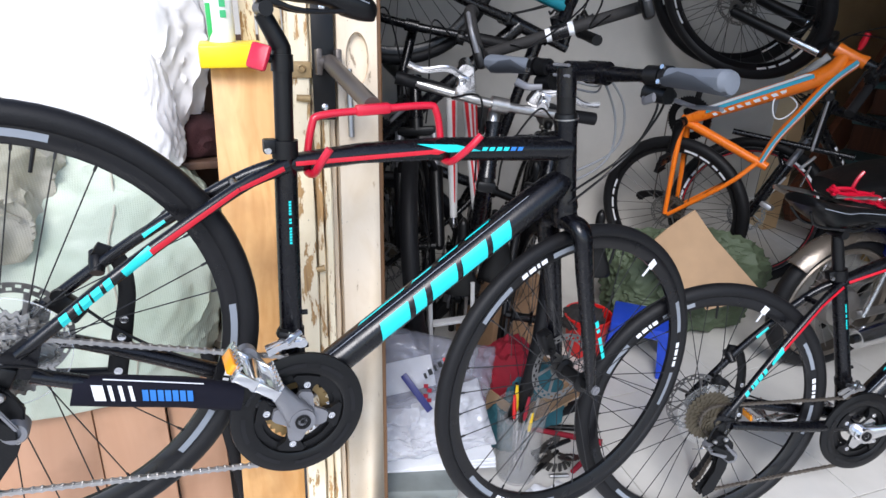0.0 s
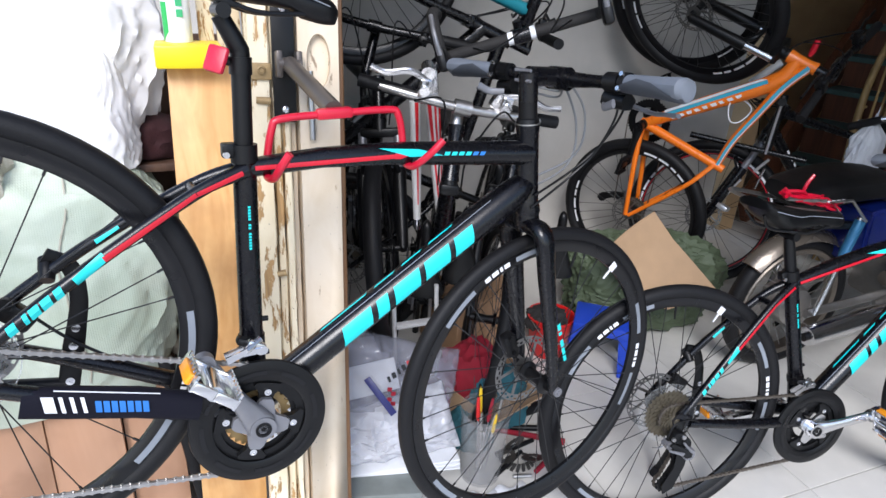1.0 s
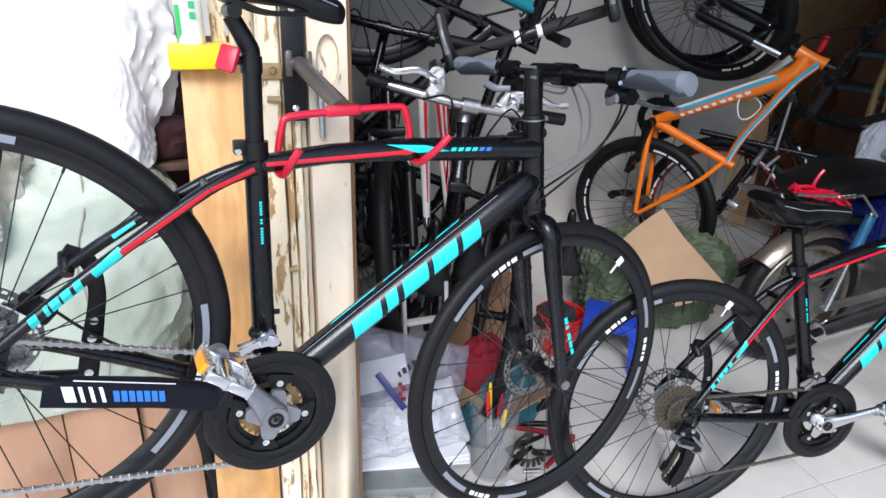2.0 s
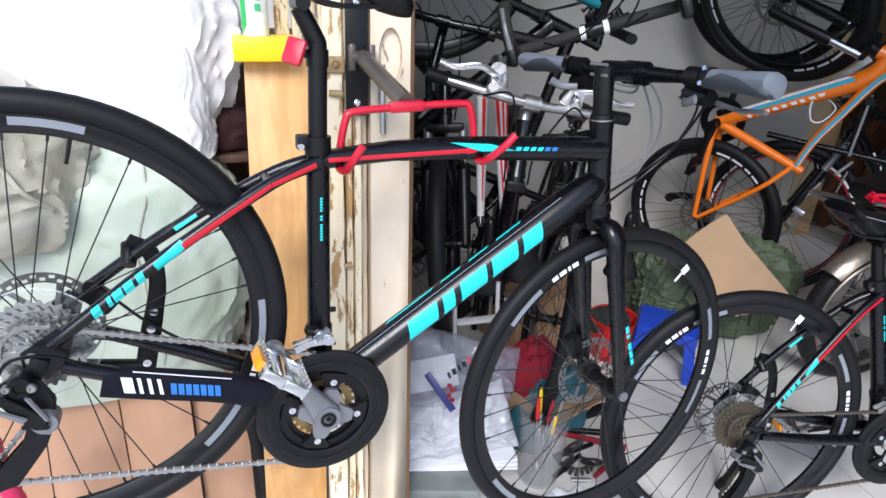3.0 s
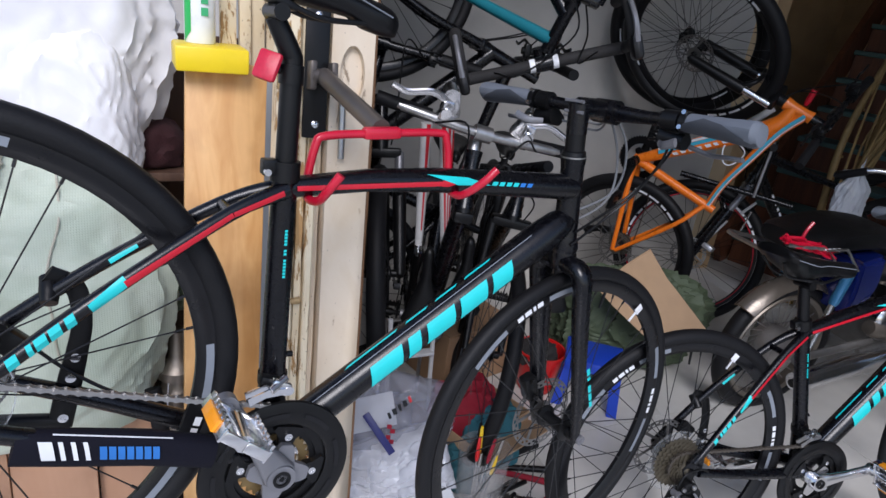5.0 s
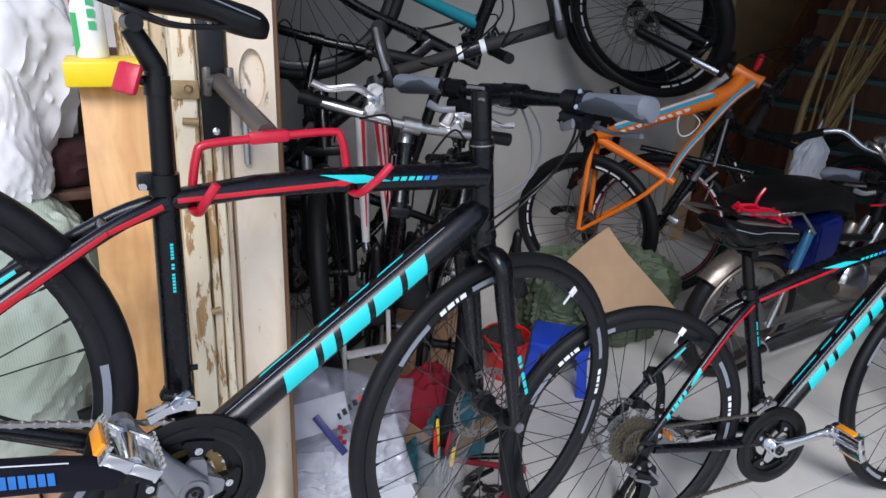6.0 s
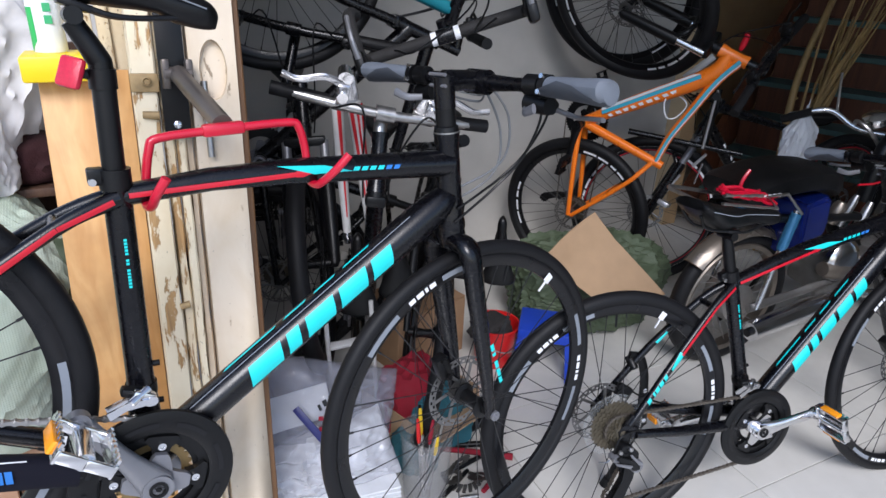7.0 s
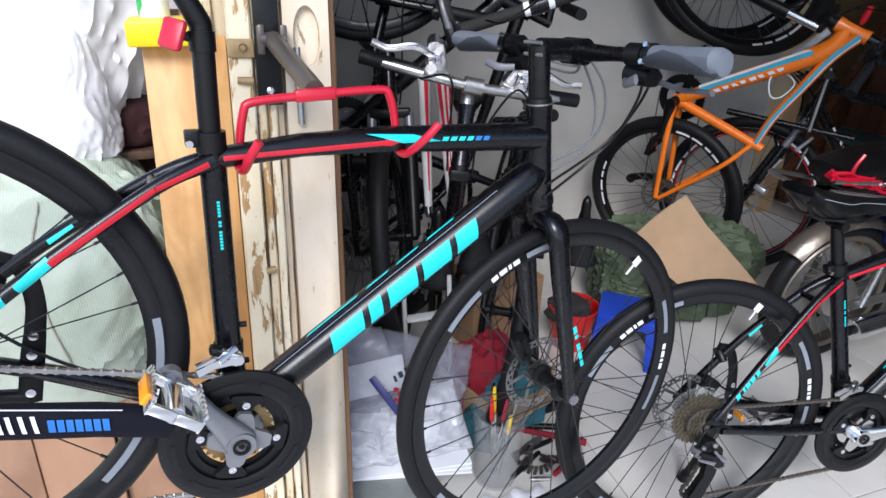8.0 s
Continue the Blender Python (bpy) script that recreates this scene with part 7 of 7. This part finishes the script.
# ---- motorcycle ----
AREA = pose(1.965, 0.485, 0, 0, 0, -3) @ Matrix.Scale(0.95, 4)
def motorcycle(m):
    """A small step-through motorcycle; origin on the ground under its rear axle, forward +x."""
    root = empty("motorcycle", m, "dusty blue small motorcycle with a long black seat", "motorcycle")
    def put(nm, b, mat, lab="", parent=root, smooth=True):
        return part(nm, b, mat, parent, lab, smooth)
    for x, nm in ((0, "rear_wheel"), (1.22, "front_wheel")):
        b = bmesh.new()
        lathe(b, [(0.215, -0.022), (0.232, -0.028), (0.236, -0.022), (0.222, 0), (0.236, 0.022), (0.232, 0.028), (0.215, 0.022)], 48, closed=True)
        w = put(nm, b, DUSTY_CHROME)
        w.matrix_basis = pose(x, 0, 0.285)
        b = bmesh.new()
        lathe(b, [(0.258 + 0.03 * math.cos(a), 0.032 * math.sin(a)) for a in (2 * math.pi * k / 12 for k in range(12))], 56, closed=True)
        part("tyre", b, RUBBER, w)
        b = bmesh.new()
        lathe(b, [(0.0, -0.06), (0.075, -0.055), (0.085, -0.03), (0.085, 0.03), (0.075, 0.055), (0.0, 0.06)], 28)
        part("hub", b, ENGINE, w)
        b = bmesh.new()
        tube(b, [(0.03, 0.02, 0.08), (0.0, 0, 0.217)], 0.0018, 5)
        first = part("spoke", b, STEEL, w)
        for k in range(1, 28):
            again(first, "spoke", pose(0, 0, 0, 0, 360 / 28 * k, 0), w)
    def fender(r, a0, a1, w, cx, nm):
        b = bmesh.new()
        rows = []
        for i in range(17):
            a = radians(a0 + (a1 - a0) * i / 16)
            row = []
            for k in range(9):
                c = -1 + 2 * k / 8
                rr = r - 0.035 * c * c
                row.append((cx + rr * math.cos(a), c * w / 2, 0.285 + rr * math.sin(a)))
            rows.append(row + [(p[0] * 1.0, p[1] * 0.94, p[2] - 0.004) for p in row[::-1]])
        loft(b, rows)
        put(nm, b, DULL_GUARD, "dusty chromed mudguard")
    fender(0.315, 60, 142, 0.10, 0, "rear_mudguard")
    fender(0.335, 20, 150, 0.12, 1.22, "front_mudguard")
    b = bmesh.new()
    rings = []
    for i in range(13):
        s = i / 12
        x = -0.165 + 0.565 * s
        top = 0.775 + 0.055 * math.sin(math.pi * min(1, s * 0.85 + 0.05)) - 0.03 * max(0, s - 0.8) * 5
        wd = 0.125 - 0.045 * max(0, (s - 0.55) / 0.45) - (0.03 if i in (0, 12) else 0)
        dp = 0.10 if i not in (0, 12) else 0.06
        ring = []
        for k in range(16):
            a = 2 * math.pi * k / 16
            cx, cz = math.cos(a), math.sin(a)
            ring.append((x, wd * math.copysign(abs(cx) ** 0.6, cx), top - dp / 2 + dp / 2 * math.copysign(abs(cz) ** 0.6, cz)))
        rings.append(ring)
    loft(b, rings)
    seat = put("seat", b, LEATHERETTE, "black leatherette bench seat")
    for k in range(4):
        b = bmesh.new()
        block(b, (0.016, 0.002, 0.013), pose(-0.10 + 0.024 * k, -0.126, 0.755, 0, 6, 0))
        part("side_mark", b, WHITE, seat)
    b = bmesh.new()
    tube(b, smooth_path([(-0.05, -0.12, 0.68), (-0.30, -0.11, 0.735), (-0.33, 0, 0.74), (-0.30, 0.11, 0.735), (-0.05, 0.12, 0.68)], 5), 0.0075, 8)
    tube(b, [(-0.300, -0.135, 0.755), (-0.039, -0.142, 0.712), (-0.104, -0.142, 0.762), (-0.013, -0.145, 0.764), (0.093, -0.142, 0.677)], 0.0055, 8)
    tube(b, [(-0.290, -0.125, 0.782), (-0.120, -0.130, 0.765)], 0.009, 8)
    put("grab_rail", b, STEEL, "chromed grab rail")
    b = bmesh.new()
    for zz in (0.70, 0.55):
        tube(b, [(-0.1, -0.09 if zz > 0.6 else 0.09, 0.66), (0.5, -0.09 if zz > 0.6 else 0.09, 0.60)], 0.016, 10)
    tube(b, smooth_path([(0.45, 0, 0.62), (0.62, 0, 0.42), (0.85, 0, 0.45), (1.0, 0, 0.78)], 6), 0.035, 12)
    put("frame", b, PLASTIC)
    for y in (-0.115, 0.115):
        b = bmesh.new()
        tube(b, [(0.03, y, 0.285), (0.10, y, 0.68)], 0.0115, 10)
        shock = put("shock_absorber", b, CHROME, "chromed shock absorber with a blue cover")
        b = bmesh.new()
        tube(b, [(0.072, y, 0.525), (0.076, y, 0.54), (0.102, y, 0.67)], [0.015, 0.0195, 0.0195], 16)
        part("shock_cover", b, MOTO_SHOCK, shock, "glossy light blue cover")
        b = bmesh.new()
        tube(b, [(0, y * 0.9, 0.285), (0.50, y * 0.8, 0.33)], 0.02, 10, flat=0.6)
        put("swing_arm", b, ENGINE)
    b = bmesh.new()
    rings = []
    for i in range(9):
        s = i / 8
        x, z0, z1 = 0.13 + 0.16 * s, 0.44 + 0.05 * s, 0.70 + 0.01 * s
        y = 0.135 - 0.03 * s
        rings.append([(x, -y, z0 + 0.04), (x, -y - 0.012, (z0 + z1) / 2), (x, -y, z1), (x, y, z1), (x, y + 0.012, (z0 + z1) / 2), (x, y, z0 + 0.04)])
    loft(b, rings)
    bmesh.ops.bevel(b, geom=list(b.edges), offset=0.012, segments=2, affect="EDGES")
    put("side_fairing", b, MOTO_BLUE, "glossy dark blue side fairing")
    b = bmesh.new()
    block(b, (0.34, 0.20, 0.17), pose(0.60, 0, 0.34), 0.03)
    engine = put("engine", b, ENGINE, "cast alloy engine block")
    b = bmesh.new()
    tube(b, [(0.70, 0, 0.36), (0.92, 0, 0.40)], [0.075, 0.062], 18)
    part("cylinder", b, ENGINE, engine)
    for k in range(6):
        b = bmesh.new()
        tube(b, [(0.77 + 0.022 * k, 0, 0.37 + 0.004 * k), (0.777 + 0.022 * k, 0, 0.37 + 0.004 * k)], 0.085, 18)
        part("cooling_fin", b, ENGINE, engine)
    b = bmesh.new()
    lathe(b, [(0, -0.135), (0.05, -0.135), (0.075, -0.128), (0.09, -0.112), (0.09, -0.09)], 24, pose(0.46, 0, 0.42))
    part("clutch_cover", b, CHROME, engine, "dull polished round engine cover")
    b = bmesh.new()
    lathe(b, [(0, -0.122), (0.04, -0.122), (0.058, -0.115), (0.065, -0.10), (0.065, -0.09)], 24, pose(0.68, 0, 0.37))
    part("side_cover", b, DUSTY_CHROME, engine)
    for p0, p1, r in (((0.36, -0.105, 0.40), (0.52, -0.11, 0.37), 0.040), ((0.40, -0.05, 0.57), (0.42, -0.06, 0.66), 0.027), ((0.46, -0.05, 0.55), (0.50, -0.06, 0.68), 0.016), ((0.55, -0.06, 0.50), (0.60, -0.06, 0.64), 0.018), ((0.33, -0.12, 0.30), (0.60, -0.125, 0.33), 0.016)):
        b = bmesh.new()
        tube(b, [p0, Vector(p0).lerp(Vector(p1), 0.2), Vector(p0).lerp(Vector(p1), 0.8), p1], [r * 0.7, r, r * 0.95, r * 0.6], 16)
        part("engine_fitting", b, DUSTY_CHROME if r > 0.024 else STEEL, engine)
    b = bmesh.new()
    tube(b, smooth_path([(0.42, -0.10, 0.742), (0.55, -0.10, 0.742), (0.80, -0.08, 0.78)], 4), 0.0042, 8)
    part("trim_line", b, RED, engine)
    b = bmesh.new()
    tube(b, smooth_path([(0.86, -0.06, 0.34), (0.75, -0.13, 0.25), (0.52, -0.15, 0.29), (0.38, -0.152, 0.283), (0.25, -0.156, 0.266), (-0.04, -0.166, 0.228)], 6), [0.018, 0.018, 0.02, 0.030, 0.041, 0.038], 16)
    put("exhaust", b, CHROME, "chromed exhaust pipe")
    b = bmesh.new()
    tube(b, [(-0.035, -0.166, 0.229), (-0.056, -0.167, 0.226)], 0.016, 14)
    put("exhaust_tip", b, PLASTIC)
    b = bmesh.new()
    tube(b, smooth_path([(0.30, 0.10, 0.30), (0.30, 0.18, 0.10), (0.26, 0.22, 0.006)], 4), 0.011, 10)
    put("side_stand", b, PLASTIC)
    b = bmesh.new()
    for y in (-0.07, 0.07):
        tube(b, [(1.22, y, 0.285), (1.08, y, 0.62), (1.02, y * 0.8, 0.80)], [0.02, 0.026, 0.02], 12)
    put("front_fork", b, ENGINE)
    b = bmesh.new()
    tube(b, smooth_path([(0.51, -0.36, 0.885), (0.545, -0.27, 0.935), (0.60, -0.21, 0.945), (0.64, -0.12, 0.895), (0.70, 0, 0.885), (0.64, 0.12, 0.895), (0.60, 0.21, 0.945), (0.545, 0.27, 0.935), (0.51, 0.36, 0.885)], 5), 0.0115, 10)
    put("handlebar", b, CHROME)
    for y in (-1, 1):
        b = bmesh.new()
        tube(b, [(0.548, y * 0.262, 0.937), (0.507, y * 0.365, 0.882)], 0.017, 12)
        put("grip", b, RUBBER)
        b = bmesh.new()
        tube(b, smooth_path([(0.62, y * 0.235, 0.945), (0.63, y * 0.30, 0.93), (0.58, y * 0.39, 0.90)], 4), 0.006, 8)
        put("brake_lever", b, CHROME)
        b = bmesh.new()
        tube(b, [(0.61, y * 0.20, 0.945), (0.60, y * 0.22, 1.10)], 0.005, 8)
        put("mirror_stalk", b, STEEL)
        b = bmesh.new()
        lathe(b, [(0, -0.035), (0.03, -0.03), (0.034, 0), (0.026, 0.03), (0, 0.035)], 16, pose(1.0, y * 0.17, 0.86, 0, 0, 90))
        put("turn_signal", b, DUSTY_CHROME)
    b = bmesh.new()
    bmesh.ops.create_icosphere(b, subdivisions=3, radius=1, matrix=pose(1.03, 0, 0.90) @ Matrix.Diagonal((0.10, 0.12, 0.10, 1)))
    put("headlight", b, MOTO_BLUE)
    b = bmesh.new()
    tube(b, smooth_path([(0.64, 0, 0.62), (0.70, 0, 0.885), (1.0, 0, 0.87)], 4), 0.03, 12)
    put("steering_column", b, PLASTIC)
    for y in (-0.06, 0.06):
        b = bmesh.new()
        lathe(b, [(0, -0.012), (0.046, -0.012), (0.052, 0), (0.048, 0.022), (0.03, 0.035), (0, 0.036)], 24, pose(0.655, y, 0.935, 70, 0, 90))
        put("gauge", b, CHROME, "chromed round gauge")
        b = bmesh.new()
        tube(b, smooth_path([(0.64, y * 2.2, 0.905), (0.60, y * 1.6, 0.93), (0.62, y * 0.8, 0.90), (0.68, y * 0.5, 0.84)], 4), 0.008, 8)
        put("cable", b, STEEL)
    return root


motorcycle(Matrix())
net = empty("cargo_net", Matrix(), "tangled red elastic cargo net on the seat", "cargo net")
rng = random.Random(9)
for k in range(10):
    b = bmesh.new()
    pts = [(-0.30 + 0.26 * i / 5 + rng.uniform(-0.01, 0.01), -0.118 + rng.uniform(-0.014, 0.014), 0.80 - 0.06 * i / 5 + rng.uniform(-0.018, 0.018)) for i in range(6)]
    tube(b, smooth_path(pts, 4), 0.0055, 7)
    part("elastic_cord", b, RACK_RED, net)
b = bmesh.new()
tube(b, smooth_path([(-0.20, -0.10, 0.78), (-0.19, -0.10, 0.82), (-0.17, -0.10, 0.85)], 4), 0.006, 7)
part("elastic_cord", b, RACK_RED, net)
heap("carrier_bag", (0.565, 0.302, 0.655), (0.155, 0.085, 0.31), BAG_THIN, "thin white carrier bag hanging from the motorcycle handlebar", "carrier bag", 41, 0.16, 5.0, 5, flat=0.1, peak=1.7)


# ---- stairs and brooms at the back ----
AREA = Matrix()
stair = tagged(new("staircase"), "open staircase with teal treads and brown risers", "staircase", "", "structure")
for k in range(-1, 9):
    m = pose(3.353 + 0.217 * k, 1.80 + 0.089 * k, 0.368 + 0.19 * k, 0, 0, 22.3)
    slab("tread", (0.25, 0.90, 0.032), m @ pose(0.125, -0.45, -0.016), TEAL_TREAD, kind="", bevel=0.004, parent=stair)
    slab("riser", (0.016, 0.88, 0.155), m @ pose(0.030, -0.45, -0.112), BROWN, kind="", parent=stair)
run, angle = math.hypot(0.217, 0.089) * 10, math.degrees(math.atan2(0.19, math.hypot(0.217, 0.089)))
slab("stringer", (run / math.cos(radians(angle)), 0.04, 0.28), pose(3.353 + 0.217 * 3.5, 1.80 + 0.089 * 3.5, 0.368 + 0.19 * 3.5 - 0.02, 0, 0, 22.3) @ pose(0, 0.022, 0, 0, -angle, 0), BROWN, kind="", parent=stair)
b = bmesh.new()
tube(b, smooth_path([(3.03, 1.15, 0.0), (3.12, 1.22, 0.42), (3.205, 1.30, 0.90), (3.384, 1.335, 1.34), (3.60, 1.40, 1.85)], 6), [0.021, 0.020, 0.018, 0.016, 0.013], 10)
pole = thing("bamboo_pole", b, BAMBOO, "thick dry bamboo pole leaning at the stairs", "pole")
for z, p in ((0.25, (3.085, 1.19)), (0.52, (3.138, 1.237)), (0.80, (3.188, 1.285)), (1.05, (3.262, 1.313))):
    b = bmesh.new()
    tube(b, [(*p, z - 0.006), (p[0] + 0.002, p[1], z), (p[0] + 0.003, p[1], z + 0.006)], [0.020, 0.0235, 0.020], 10)
    part("node_ring", b, BAMBOO, pole)
broom = empty("bamboo_broom", Matrix(), "upturned dry bamboo-twig broom leaning at the stairs", "broom")
rng = random.Random(12)
for k in range(26):
    b = bmesh.new()
    p0 = Vector((3.20 + rng.uniform(-0.03, 0.05), 1.19 + rng.uniform(-0.05, 0.03), 0.60 + rng.uniform(0, 0.12)))
    p1 = Vector((3.36 + rng.uniform(-0.03, 0.16), 1.21 + rng.uniform(-0.12, 0.10), 1.30 + rng.uniform(-0.25, 0.14)))
    pm = p0.lerp(p1, 0.5) + Vector((rng.uniform(-0.035, 0.035), rng.uniform(-0.03, 0.03), 0))
    tube(b, smooth_path([p0, pm, p1], 4), [0.008, 0.0065, 0.003], 6)
    part("twig", b, BAMBOO, broom)
b = bmesh.new()
tube(b, [(3.14, 1.13, 0.0), (3.20, 1.185, 0.64)], 0.016, 10)
part("broom_handle", b, BAMBOO, broom)
b = bmesh.new()
tube(b, [(3.195, 1.18, 0.56), (3.208, 1.186, 0.66)], 0.050, 14)
part("binding", b, BAR_TAPE, broom)

# ---- floor tiles ----
b = bmesh.new()
block(b, (0.597, 0.597, 0.010), None, 0.0012)
first_tile = None
for i in range(-1, 9):
    for j in range(-3, 6):
        x, y = 0.05 + 0.6 * i, 0.22 + 0.6 * j
        if not (-0.55 < x - 0.0 < 5.3 and -1.6 < y < 3.4):
            continue
        if first_tile is None:
            first_tile = part("tile", b, TILE, floor, smooth=False)
            first_tile.matrix_basis = floor.matrix_basis.inverted() @ pose(x, y, -0.005)
        else:
            again(first_tile, "tile", floor.matrix_basis.inverted() @ pose(x, y, -0.005), floor)
